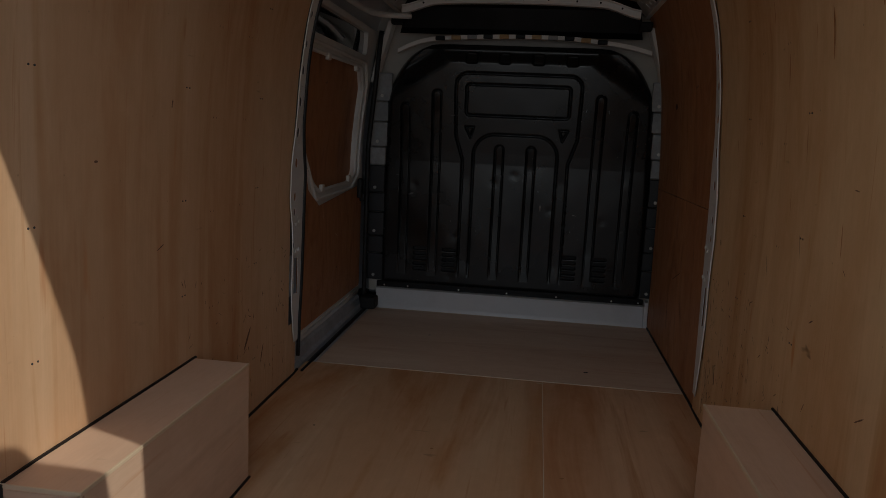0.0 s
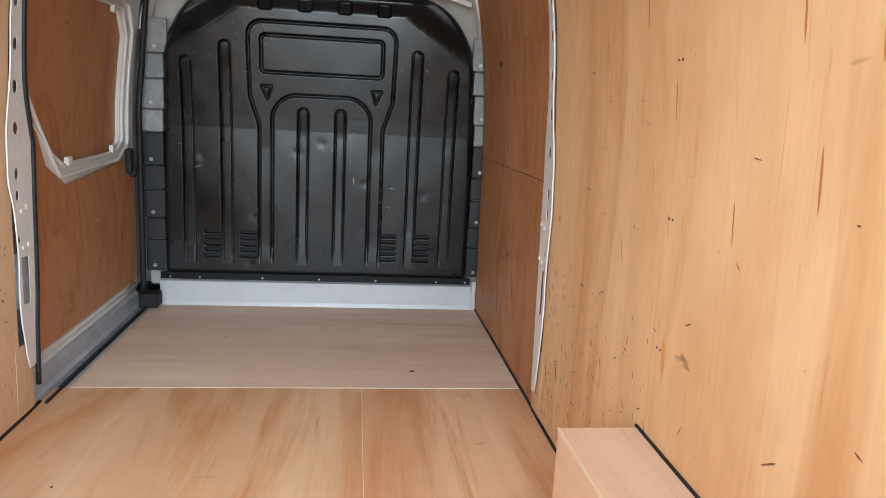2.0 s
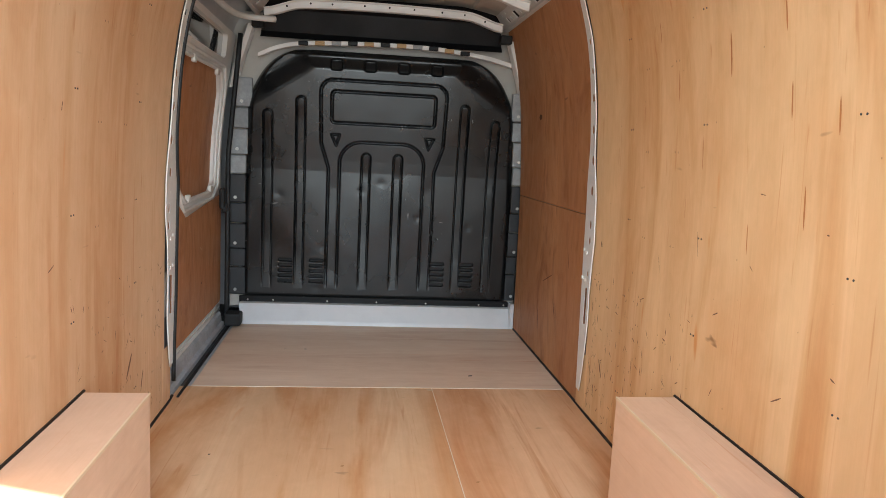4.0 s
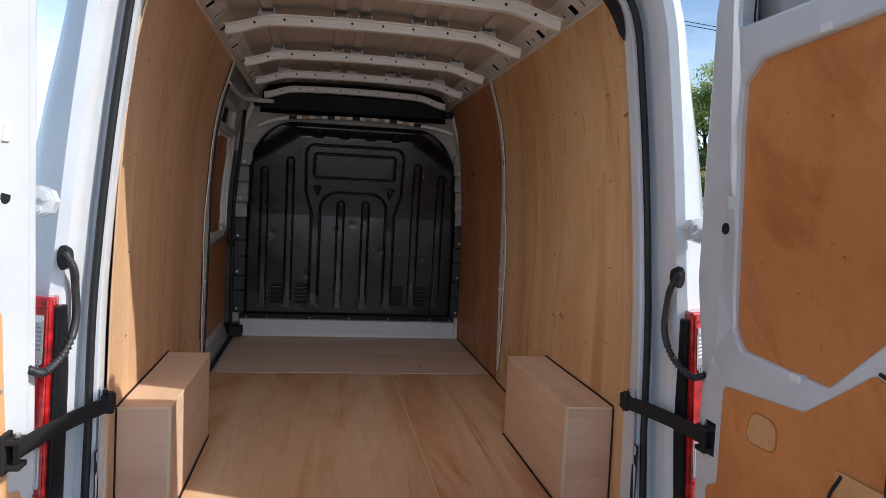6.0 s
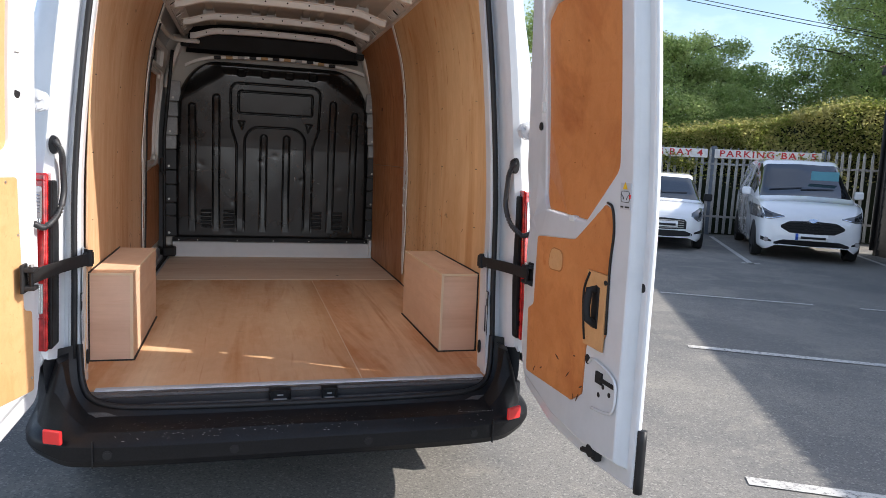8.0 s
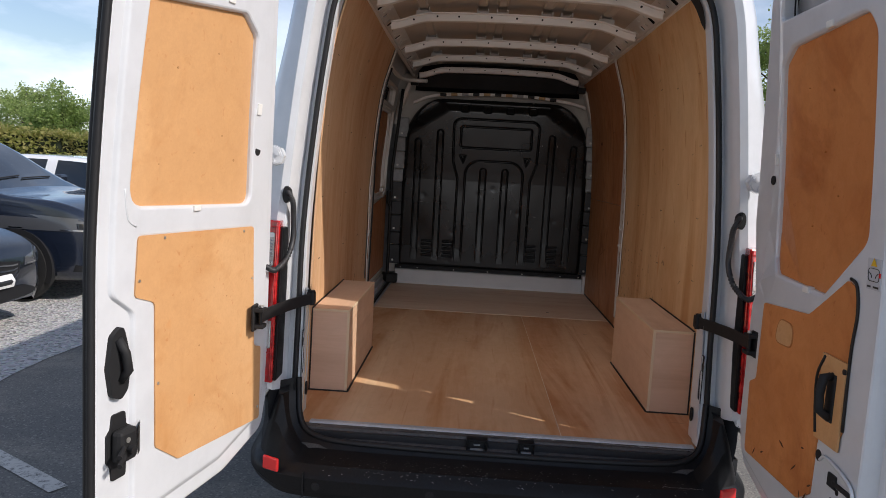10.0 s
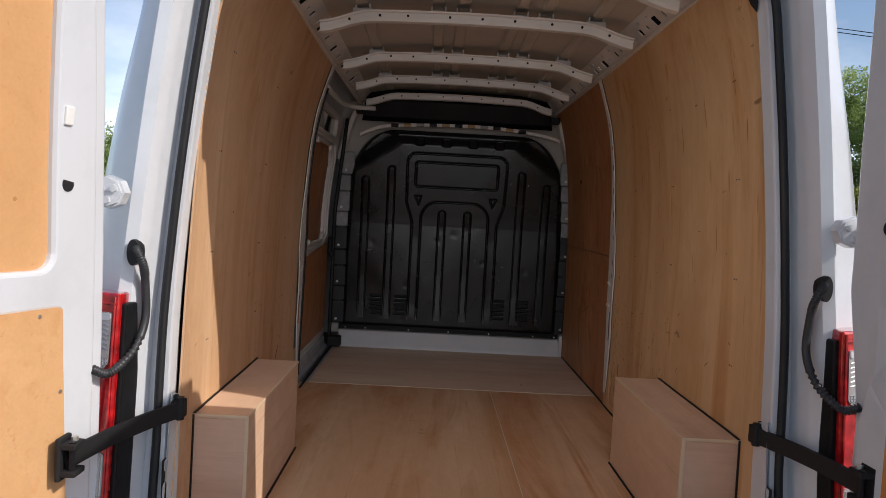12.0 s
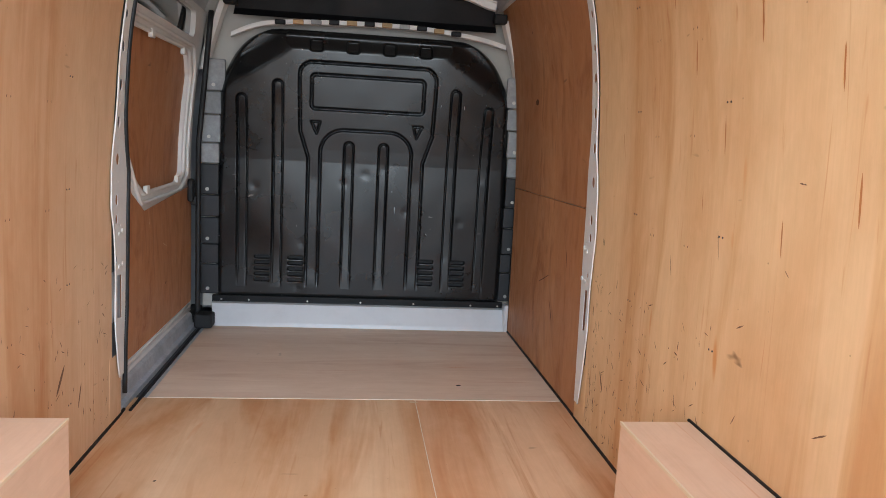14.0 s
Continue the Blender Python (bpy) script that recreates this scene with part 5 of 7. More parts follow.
# --- rear doors
def rear_door(side, hinge, ang, shape, upper, lower, win, ply_m, label, corner):
    """A pressed door: a flange all round and, inside it, a raised pan that carries the panels.
    shape: how far the pan stands proud, the hinge edge of door, flange step and pan, the free edge, and the pan's free edge below and above."""
    pan, e_door, e_step, e_pan, free, low_free, high_free = shape
    a = radians(ang)
    U = Vector((-side * math.cos(a), -math.sin(a), 0))
    N = Vector((side * math.sin(a), -math.cos(a), 0))
    H = Vector((hinge[0], hinge[1], 0))

    def at_flange(u, z, n=0.0):
        curl = max(0.0, min(1.0, (0.035 - u) / 0.06)) * 0.004 if side > 0 else 0.0
        return H + U * u + N * (n - lean(z) - curl) + Vector((0, 0, z))

    def swell(u, z):
        """How far the pan has risen: on the driver's side it slopes up slowly from the hinge beside the upper panel."""
        if side < 0:
            return pan
        f = max(0.0, min(1.0, (u - 0.07) / 0.17))
        h = max(0.0, min(1.0, (z - 1.24) / 0.18))
        return pan * (1 - h * h * (3 - 2 * h) * (1 - f * f * (3 - 2 * f)))

    def at(u, z, n=0.0):
        return at_flange(u, z, n - swell(u, z))

    def border(e, f_low, f_high, up, down, dip=0.0, high=0.0):
        """The door's outline drawn in: e at the hinge (dip less low down, high less above), f at the free edge, up from below, down from above."""
        return [(e - dip, 0.72 + up, 0.02), (e - dip + 0.03, 0.605 + up, 0.06), (e + 0.28, 0.530 + up, 0.2), (min(0.60, f_low - 0.1), 0.515 + up, 0.1), (f_low, 0.535 + up, 0.01),
                (f_low, 1.18, 0.04), (f_high, 1.24, 0.04), (f_high, 1.36, 0), (f_high, 1.50, 0), (f_high, 1.65, 0), (f_high, 1.80, 0), (f_high, 1.95, 0), (f_high, 2.10, 0), (f_high, 2.25, 0), (f_high, 2.425 - down, 0.02), (e + 0.24 - high * 1.6, 2.405 - down, 0.10),
                (e + 0.125 - high, 2.25 - down * 0.5, 0.1), (e + 0.055 - high, 1.85, 0.2), (e + 0.012 - high, 1.50, 0.2), (e - high * 0.3, 1.30, 0.1), (e - dip, 1.20, 0.1)]

    rise = 0.055 if side > 0 else 0.0
    outline = dense(rounded(border(e_door, free, free, 0.0, 0.0, high=rise * 1.15), 0.02, 4), 0.10)
    step_out = rounded(border(e_step, low_free + 0.017, high_free + 0.017, 0.045, 0.03, max(0.0, e_step) * 0.5, rise), 0.02, 6)
    step_in = rounded(border(e_pan, low_free, high_free, 0.075, 0.045, max(0.0, e_step) * 0.5, rise), 0.02, 6)
    win = rounded(win, 0.035, 4)
    up, lo = rounded(upper, corner, 7), rounded(lower, 0.02, 3)
    wind, upd, lod = dense(win, 0.1), dense(up, 0.1), dense(lo, 0.1)
    bm = bmesh.new()
    # inner face with the recesses
    sheet(bm, step_in, [wind, upd, lod], at)
    sheet(bm, outline, [step_out], at_flange)
    bmesh.ops.recalc_face_normals(bm, faces=bm.faces)
    # rounded step from the flange up to the pan
    loft(bm, [[at_flange(p.x + (q.x - p.x) * t, p.y + (q.y - p.y) * t, -swell(q.x, q.y) * f) for p, q in zip(step_out, step_in)] for t, f in ((0, 0), (0.12, 0.10), (0.45, 0.62), (0.75, 0.93), (1, 1))], closed_ring=True)
    # rolled rims of the recesses
    def grow(loop, d):
        out = []
        n = len(loop)
        area = sum(loop[i].x * loop[(i + 1) % n].y - loop[(i + 1) % n].x * loop[i].y for i in range(n))
        s = 1 if area > 0 else -1
        for i in range(n):
            t = (loop[(i + 1) % n] - loop[i - 1]).normalized()
            out.append(loop[i] + Vector((t.y, -t.x)) * d * s)
        return out
    def rim(loop, deep):
        loop = [Vector(p) for p in loop]
        rows = []
        for d, n in ((0.0, 0.0), (-0.005, 0.002), (-0.010, 0.009), (-0.012, deep)):
            g = grow(loop, d)
            rows.append([at(p.x, p.y, n) for p in g])
        loft(bm, rows, closed_ring=True)
    rim(wind, 0.05)
    rim(upd, 0.030)
    rim(lod, 0.006)
    # outer edge and outer skin
    ol = [Vector(p) for p in outline]
    rows = [[at_flange(p.x, p.y, n) for p in grow(ol, d)] for d, n in ((0, 0), (0.006, 0.003), (0.009, 0.009), (0.009, 0.016), (0.003, 0.024))]
    loft(bm, rows, closed_ring=True)
    sheet(bm, [p for p in grow(ol, 0.003)], [], lambda u, z: at_flange(u, z, 0.024))
    bmesh.ops.remove_doubles(bm, verts=bm.verts, dist=0.0004)
    door = part("rear_door", bm, white, van, label)
    # soft weatherstrip along the free edge
    if side < 0:
        for du, n_, r_ in ((0.016, 0.006, 0.0115), (0.012, 0.022, 0.010)):
            part("weatherstrip", tube(bmesh.new(), [at_flange(free + du, z, n_) for z in np.linspace(0.53, 2.42, 24)], r_, 8), rubber, door, "black rubber weatherstrip", smooth=True)
    else:
        part("weatherstrip", tube(bmesh.new(), [at_flange(free + 0.014, z, 0.02) for z in np.linspace(0.52, 0.72, 6)], 0.015, 8), rubber, door, smooth=True)
    # panels
    bm = bmesh.new()
    sheet(bm, [p for p in grow([Vector(q) for q in wind], 0.01)], [], lambda u, z: at(u, z, 0.048))
    wp = part("window_blank", bm, frit_glass, door, "grey rear window glass with a black fading border")
    part("window_seal", tube(bmesh.new(), [at(p.x, p.y, 0.040) for p in grow([Vector(q) for q in wind], -0.004)], 0.009, 6, closed=True), rubber, wp, smooth=True)
    def panel(loop, n, lab):
        return part("door_panel", slab(grow([Vector(q) for q in loop], -0.004), [], lambda u, z: at(u, z, n), 0.005, N), ply_m, door, lab)
    pu = panel(upd, 0.018, "varnished plywood upper door panel")
    pl = panel(lod, -0.003, "varnished plywood lower door panel")
    def disc(u, z, r, mat=matt_black, n=-0.001, name="hole_plug", par=door):
        return part(name, cyl(bmesh.new(), at(u, z, n + 0.004), at(u, z, n), r, 14), mat, par)
    def block(u0, z0, u1, z1, n0, n1, mat, name, par=door, bev=0.003, lab=""):
        bm = boxed(0, 0, 0, 1, 1, 1)
        for v in bm.verts:
            v.co = at(u0 + (u1 - u0) * v.co.x, z0 + (z1 - z0) * v.co.z, n0 + (n1 - n0) * v.co.y)
        bmesh.ops.recalc_face_normals(bm, faces=bm.faces)
        if bev:
            bmesh.ops.bevel(bm, geom=list(bm.edges), offset=bev, segments=2, affect="EDGES", profile=0.5)
        return part(name, bm, mat, par, lab)
    return door, pu, pl, at, disc, block, U, N, at_flange


# driver-side door
dr, dr_up, dr_lo, at_r, disc, block, U_, N_, flange_r = rear_door(
    1, (0.905, 0.10), 90.8, (0.045, -0.020, 0.066, 0.086, 0.853, 0.815, 0.815),
    [(0.118, 1.385, 0.03), (0.205, 1.334, 0.05), (0.530, 1.319, 0.05), (0.745, 1.502), (0.757, 2.043), (0.71, 2.108), (0.285, 2.085, 0.05), (0.198, 2.035, 0.05), (0.152, 1.90, 0.03), (0.120, 1.67, 0.03), (0.104, 1.48, 0.03)],
    [(0.151, 1.239), (0.469, 1.262, 0.05), (0.666, 1.397), (0.711, 1.381), (0.726, 1.308), (0.716, 1.197), (0.721, 0.98), (0.706, 0.95), (0.60, 0.92), (0.595, 0.746), (0.52, 0.698), (0.119, 0.688), (0.101, 0.944), (0.151, 0.969)],
    [(0.178, 2.158), (0.660, 2.160), (0.630, 2.315), (0.566, 2.362), (0.300, 2.356), (0.228, 2.305)],
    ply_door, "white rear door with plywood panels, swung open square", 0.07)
disc(0.072, 1.657, 0.016, n=-0.009)
disc(0.836, 1.155, 0.014, n=0.044)
disc(0.613, 0.875, 0.017)
for u, z in ((0.726, 0.815), (0.766, 0.801), (0.701, 0.781)):
    disc(u, z, 0.0085)
block(0.678, 0.817, 0.721, 0.856, -0.006, 0.004, matt_black, "latch")
block(0.706, 0.828, 0.801, 0.841, -0.008, 0.002, matt_black, "latch_lever")
# door handle on its own ply backing
block(0.59, 0.925, 0.718, 1.173, -0.011, -0.0045, ply_door_left, "handle_backing", dr_lo, 0.001)
hb = bmesh.new()
tube(hb, [at_r(0.660, 1.120, -0.012), at_r(0.658, 1.118, -0.036), at_r(0.661, 1.070, -0.045), at_r(0.663, 1.025, -0.042), at_r(0.667, 1.004, -0.012)], 0.013, 8)
part("grab_handle", hb, matt_black, dr_lo, "black plastic grab handle", smooth=True)
block(0.638, 0.992, 0.680, 1.128, -0.016, -0.009, matt_black, "handle_base", dr_lo)
tube_pts = smooth_path([at_r(0.61, 1.167, -0.013), at_r(0.58, 1.104, -0.014), at_r(0.587, 1.017, -0.014), at_r(0.602, 0.94, -0.013)], 5)
part("panel_edging", tube(bmesh.new(), tube_pts, 0.004, 6), matt_black, dr_lo, smooth=True)
disc(0.714, 1.149, 0.008, n=-0.014, par=dr_lo)
edge_pts = smooth_path([at_r(0.680, 1.400, -0.004), at_r(0.712, 1.384, -0.004), at_r(0.727, 1.31, -0.004), at_r(0.718, 1.20, -0.004), at_r(0.723, 0.985, -0.004)], 6)
part("panel_edging", tube(bmesh.new(), edge_pts, 0.0042, 6), sealant, dr_lo, smooth=True)
pw_o = rounded([(0.266, 1.126, 0.03), (0.388, 1.132, 0.03), (0.388, 1.205, 0.04), (0.287, 1.209, 0.04)], 0.03, 5)
pw = part("cut_out", slab(pw_o, [], lambda u, z: at_r(u, z, -0.0055), 0.002, N_), ply_door_left, dr_lo, "paler oval cut-out in the ply")
part("cut_out_edge", tube(bmesh.new(), [at_r(p.x, p.y, -0.0035) for p in pw_o], 0.003, 5, closed=True), mark_red, pw, smooth=True)
for u, z, w, h in ((0.106, 1.728, 0.012, 0.03), (0.430, 1.328, 0.018, 0.015), (0.520, 2.098, 0.018, 0.015)):
    block(u - w, z - h / 1.5, u + w, z + h / 1.5, -0.012 if u < 0.2 else -0.004, 0.02, clip_white, "panel_clip")
lb = block(0.752, 1.386, 0.812, 1.466, -0.0024, 0.0, sticker_grey, "warning_label", dr, 0.0, "grey warning sticker with a yellow triangle")
bm = bmesh.new()
bm.faces.new([bm.verts.new(at_r(*p)) for p in ((0.768, 1.447, -0.004), (0.796, 1.447, -0.004), (0.782, 1.469, -0.004))])
part("warning_triangle", bm, sticker_yellow, lb)
# printed outline of a van's rear with two swinging doors
part("print_outline", tube(bmesh.new(), [at_r(p.x, p.y, -0.003) for p in rounded([(0.758, 1.408), (0.806, 1.408), (0.806, 1.441), (0.758, 1.441)], 0.010, 3)], 0.0011, 5, closed=True), bar_black, lb)
for u0, k in ((0.762, 1), (0.802, -1)):
    part("print_arc", tube(bmesh.new(), smooth_path([at_r(u0, 1.430, -0.003), at_r(u0 + k * 0.009, 1.423, -0.003), at_r(u0 + k * 0.012, 1.416, -0.003)], 4), 0.0012, 5), bar_black, lb)
block(0.806, 1.420, 0.813, 1.432, -0.0042, -0.0028, red_reflector, "print_dot", lb, 0)
block(0.757, 1.391, 0.772, 1.396, -0.0042, -0.0028, bar_black, "print_bar", lb, 0)
block(0.784, 1.391, 0.806, 1.396, -0.0042, -0.0028, bar_black, "print_bar", lb, 0)
bm = cyl(bmesh.new(), flange_r(0.665, 0.578, -0.045), flange_r(0.665, 0.578, 0.005), 0.022, 12)
cyl(bm, flange_r(0.605, 0.558, -0.035), flange_r(0.665, 0.573, -0.035), 0.010, 8)
box_c = flange_r(0.665, 0.575, -0.02)
box(bm, box_c.x - 0.012, box_c.y - 0.024, box_c.z - 0.03, box_c.x + 0.014, box_c.y + 0.012, box_c.z + 0.034, 0.006)
part("bottom_latch", bm, matt_black, dr, "black lower door latch")
bm = bmesh.new()
loft(bm, [[flange_r(u, z, n) for u in (0.20, 0.52, 0.86)] for z, n in ((2.42, 0.0), (2.445, -0.01), (2.455, 0.02), (2.43, 0.026))])
part("door_lip", bm, white, dr, "white lip along the top of the door")
block(0.667, 2.358, 0.727, 2.401, -0.03, 0.0, matt_black, "top_latch")
sk = smooth_path([at_r(0.625, 0.867, -0.002), at_r(0.666, 0.89, -0.008), at_r(0.766, 0.874, -0.008), at_r(0.811, 0.845, -0.008), at_r(0.806, 0.768, -0.008), at_r(0.766, 0.743, -0.008), at_r(0.666, 0.727, -0.004)], 6)
part("pressed_edge", tube(bmesh.new(), sk, 0.005, 6), white, dr, smooth=True)

# stains and knots on the driver-side panels
for u, z, ln, wd, tn in ((0.565, 0.726, 0.020, 0.004, 60), (0.535, 0.721, 0.012, 0.003, 100), (0.585, 0.77, 0.014, 0.003, 30), (0.393, 0.821, 0.020, 0.004, -20), (0.2, 0.72, 0.018, 0.003, 60), (0.261, 0.741, 0.012, 0.003, 30), (0.484, 0.783, 0.022, 0.003, 45), (0.525, 0.861, 0.010, 0.003, 10)):
    bm = bmesh.new()
    a_ = radians(tn)
    rows = [[at_r(u + ln * t * math.cos(a_) - q * wd * (1.02 - t * t) * math.sin(a_), z + ln * t * math.sin(a_) + q * wd * (1.02 - t * t) * math.cos(a_), -0.0042) for q in (-1, 1)] for t in np.linspace(-1, 1, 7)]
    loft(bm, rows)
    part("stain_mark", bm, mark_dark, dr_lo)
for u, z, r in ((0.506, 1.919, 0.006), (0.465, 1.744, 0.005), (0.546, 1.618, 0.004), (0.364, 1.939, 0.003), (0.404, 1.521, 0.004)):
    disc(u, z, r * 0.6, mark_red, 0.0165, "knot", dr_up)

# passenger-side door
dl, dl_up, dl_lo, at_l, disc, block, U_, N_, flange_l = rear_door(
    -1, (-0.9416, 0.088), 104.0, (0.012, -0.055, -0.028, -0.010, 0.828, 0.690, 0.775),
    [(0.106, 1.460, 0.055), (0.738, 1.471, 0.075), (0.715, 2.06), (0.66, 2.06), (0.25, 2.105), (0.165, 2.045)],
    [(0.085, 1.392), (0.695, 1.402), (0.705, 1.222), (0.62, 1.195), (0.612, 0.752), (0.50, 0.672), (0.0105, 0.648), (0.0125, 0.935), (0.06, 0.945)],
    [(0.205, 2.165), (0.61, 2.175), (0.575, 2.34), (0.50, 2.375), (0.235, 2.368), (0.18, 2.32)],
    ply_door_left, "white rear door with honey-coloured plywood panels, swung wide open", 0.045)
disc(0.100, 1.657, 0.017)
for u, z, w, h in ((0.118, 1.80, 0.012, 0.03), (0.43, 1.466, 0.017, 0.014), (0.35, 2.115, 0.017, 0.014)):
    block(u - w, z - h / 1.5, u + w, z + h / 1.5, -0.006, 0.02, clip_white, "panel_clip")
for u, z in ((0.58, 1.385), (0.155, 1.375), (0.09, 1.20), (0.685, 1.27), (0.60, 0.95), (0.03, 0.70)):
    disc(u, z, 0.0048, bolt_metal, -0.005, "screw", dl_lo)
# pull plate and latch on the free edge
pp_ = rounded([(0.745, 1.16), (0.785, 1.13), (0.80, 1.04), (0.785, 0.96), (0.75, 0.945), (0.725, 0.97), (0.712, 1.05)], 0.02, 3)
pull = part("pull_handle", slab(pp_, [], lambda u, z: flange_l(u + 0.002, z, -0.016), 0.018, N_), matt_black, dl, "black moulded pull handle")
part("pull_grip", tube(bmesh.new(), [flange_l(0.767, 1.12, -0.014), flange_l(0.754, 1.08, -0.03), flange_l(0.747, 1.03, -0.034), flange_l(0.754, 1.0, -0.014)], 0.013, 8), matt_black, pull, smooth=True)
lt_out = rounded([(0.722, 0.715), (0.776, 0.715), (0.780, 0.755), (0.796, 0.775), (0.796, 0.85), (0.780, 0.866), (0.774, 0.905), (0.724, 0.905), (0.720, 0.866), (0.692, 0.85), (0.692, 0.775), (0.720, 0.758)], 0.008, 2)
lt = part("door_latch", slab(lt_out, [], lambda u, z: flange_l(u + 0.002, z, -0.006), 0.006, N_), matt_black, dl, "black door latch with lever and bolts")
block(0.714, 0.770, 0.786, 0.864, -0.030, 0.006, matt_black, "latch_case", lt, 0.012)
bm = bmesh.new()
loft(bm, [[flange_l(u, z, n) for z in (0.775, 0.86)] for u, n in ((0.716, -0.040), (0.690, -0.026), (0.664, -0.004))])
part("latch_wedge", bm, matt_black, lt)
for zz in (0.795, 0.820):
    part("latch_lever", cyl(bmesh.new(), flange_l(0.777, zz, -0.046), flange_l(0.814, zz - 0.012, -0.062), 0.007, 8), matt_black, lt)
part("latch_rod", cyl(bmesh.new(), flange_l(0.754, 0.81, -0.045), flange_l(0.754, 0.81, -0.062), 0.011, 12), matt_black, lt)
for u, z in ((0.750, 0.727), (0.750, 0.893), (0.755, 0.835)):
    disc(u + 0.002, z, 0.008, bolt_metal, 0.007 if abs(z - 0.835) > 0.02 else -0.032, "bolt", lt)
for z in (0.965, 1.135):
    disc(0.759, z, 0.008, bolt_metal, -0.001, "bolt", pull)
bl_out = rounded([(0.610, 0.545), (0.665, 0.520), (0.700, 0.560), (0.690, 0.615), (0.650, 0.622), (0.620, 0.595)], 0.008, 2)
bl = part("bottom_latch", slab(bl_out, [], lambda u, z: flange_l(u + 0.002, z, -0.008), 0.008, N_), matt_black, dl, "black lower door latch with bolts")
block(0.632, 0.548, 0.677, 0.600, -0.020, 0.004, matt_black, "latch_case", bl, 0.008)
part("latch_lever", cyl(bmesh.new(), flange_l(0.642, 0.568, -0.026), flange_l(0.600, 0.545, -0.036), 0.009, 8), matt_black, bl)
for u, z in ((0.682, 0.600), (0.622, 0.560), (0.655, 0.532)):
    disc(u + 0.002, z, 0.007, bolt_metal, 0.007, "bolt", bl)
disc(0.654, 0.578, 0.008, bolt_metal, -0.021, "bolt", bl)
# pressed folds in the steel
for pts in ([(0.700, 1.425), (0.735, 1.45), (0.752, 1.53)],):
    part("pressed_fold", tube(bmesh.new(), smooth_path([at_l(u, z, 0.0005) for u, z in pts], 6), lambda i: 0.0035, 6), white, dl, smooth=True)
part("frayed_strip", tube(bmesh.new(), smooth_path([flange_l(0.84, 0.555, 0.0), flange_l(0.82, 0.530, -0.010), flange_l(0.785, 0.520, -0.014), flange_l(0.755, 0.524, -0.012)], 4), lambda i: 0.007 - 0.0003 * i, 6), rubber, dl, "frayed rubber strip end", smooth=True)
# knots and small blemishes in the ply
for u, z, r in ((0.30, 1.70, 0.007), (0.44, 1.64, 0.006), (0.55, 1.88, 0.005), (0.22, 1.62, 0.006), (0.36, 1.95, 0.004), (0.60, 1.60, 0.004)):
    disc(u, z, r * 0.8, mark_faint, 0.0165, "knot", dl_up)
for u, z, r in ((0.62, 1.275, 0.005), (0.40, 1.02, 0.004), (0.25, 1.16, 0.003), (0.42, 0.86, 0.004), (0.20, 0.80, 0.003)):
    disc(u, z, r * 0.8, mark_faint, -0.0035, "knot", dl_lo)

# check straps from the pillars to the doors
def strap(side, a, b):
    a, b = Vector(a), Vector(b)
    d = (b - a).normalized()
    w = Vector((0, 0, 1))
    s = d.cross(w).normalized()
    bm = bmesh.new()
    rows = []
    for t in np.linspace(0, 1, 10):
        c = a + (b - a) * t + s * side * 0.016 * math.sin(math.pi * t) * -1
        rows.append([c + w * 0.022 + s * 0.004, c + w * 0.022 - s * 0.004, c - w * 0.022 - s * 0.004, c - w * 0.022 + s * 0.004])
    loft(bm, rows, closed_ring=True, cap=True)
    st = part("check_strap", bm, matt_black, van, "flat black door check strap")
    # clamp on the door: two jaws, a roller and bolts
    bm = bmesh.new()
    for dz in (-0.030, 0.030):
        box(bm, b.x - 0.020, b.y - 0.026, b.z + dz - 0.007, b.x + 0.022, b.y + 0.022, b.z + dz + 0.007, 0.003)
    box(bm, b.x + side * 0.016 - 0.006, b.y - 0.028, b.z - 0.048, b.x + side * 0.016 + 0.006, b.y + 0.026, b.z + 0.048, 0.004)
    part("strap_bracket", bm, matt_black, st)
    part("strap_roller", cyl(bmesh.new(), b + Vector((-side * 0.010, -0.014, -0.032)), b + Vector((-side * 0.010, -0.014, 0.040)), 0.007, 10), bumper_black, st)
    part("clamp_bolt", cyl(bmesh.new(), b + Vector((-side * 0.006, 0.004, 0.036)), b + Vector((-side * 0.006, 0.004, 0.046)), 0.008, 6), bolt_metal, st)
    bm = cyl(bmesh.new(), a + Vector((0, 0, -0.028)), a + Vector((0, 0, 0.034)), 0.011, 10)
    cyl(bm, a + Vector((side * 0.018, 0.012, -0.01)), a + Vector((side * 0.018, 0.012, 0.036)), 0.009, 10)
    box(bm, a.x - 0.016 + side * 0.006, a.y - 0.012, a.z - 0.025, a.x + 0.016 + side * 0.006, a.y + 0.03, a.z + 0.025, 0.004)
    part("strap_pin", bm, matt_black, st)


strap(1, (0.778, 0.365, 1.070), (0.850, -0.002, 1.075))
strap(-1, (-0.800, 0.335, 1.073), (-0.915, -0.015, 1.058))

# --- sliding side door, seen from inside, with its step
sx = -0.945
def sd(y, z, n=0.0):
    return Vector((sx - n + max(0.0, (z - 1.55)) ** 1.6 * 0.13, y, z))
so = dense(rounded([(2.46, 0.66), (3.90, 0.66), (3.90, 2.30), (2.46, 2.30)], 0.03, 3), 0.1)
sw = dense(rounded([(2.56, 2.06), (3.62, 2.07), (3.73, 1.95), (3.70, 1.45), (3.60, 1.40), (2.98, 1.385), (2.88, 1.43), (2.56, 1.66)], 0.06, 5), 0.1)
sg = dense(rounded([(2.7, 2.14), (3.72, 2.14), (3.66, 2.27), (2.7, 2.27)], 0.04, 4), 0.1)
bm = slab(so, [sw, sg], sd, 0.035, (-1, 0, 0))
side_door = part("sliding_door", bm, white_in, van, "white sliding side door with varnished plywood panels")
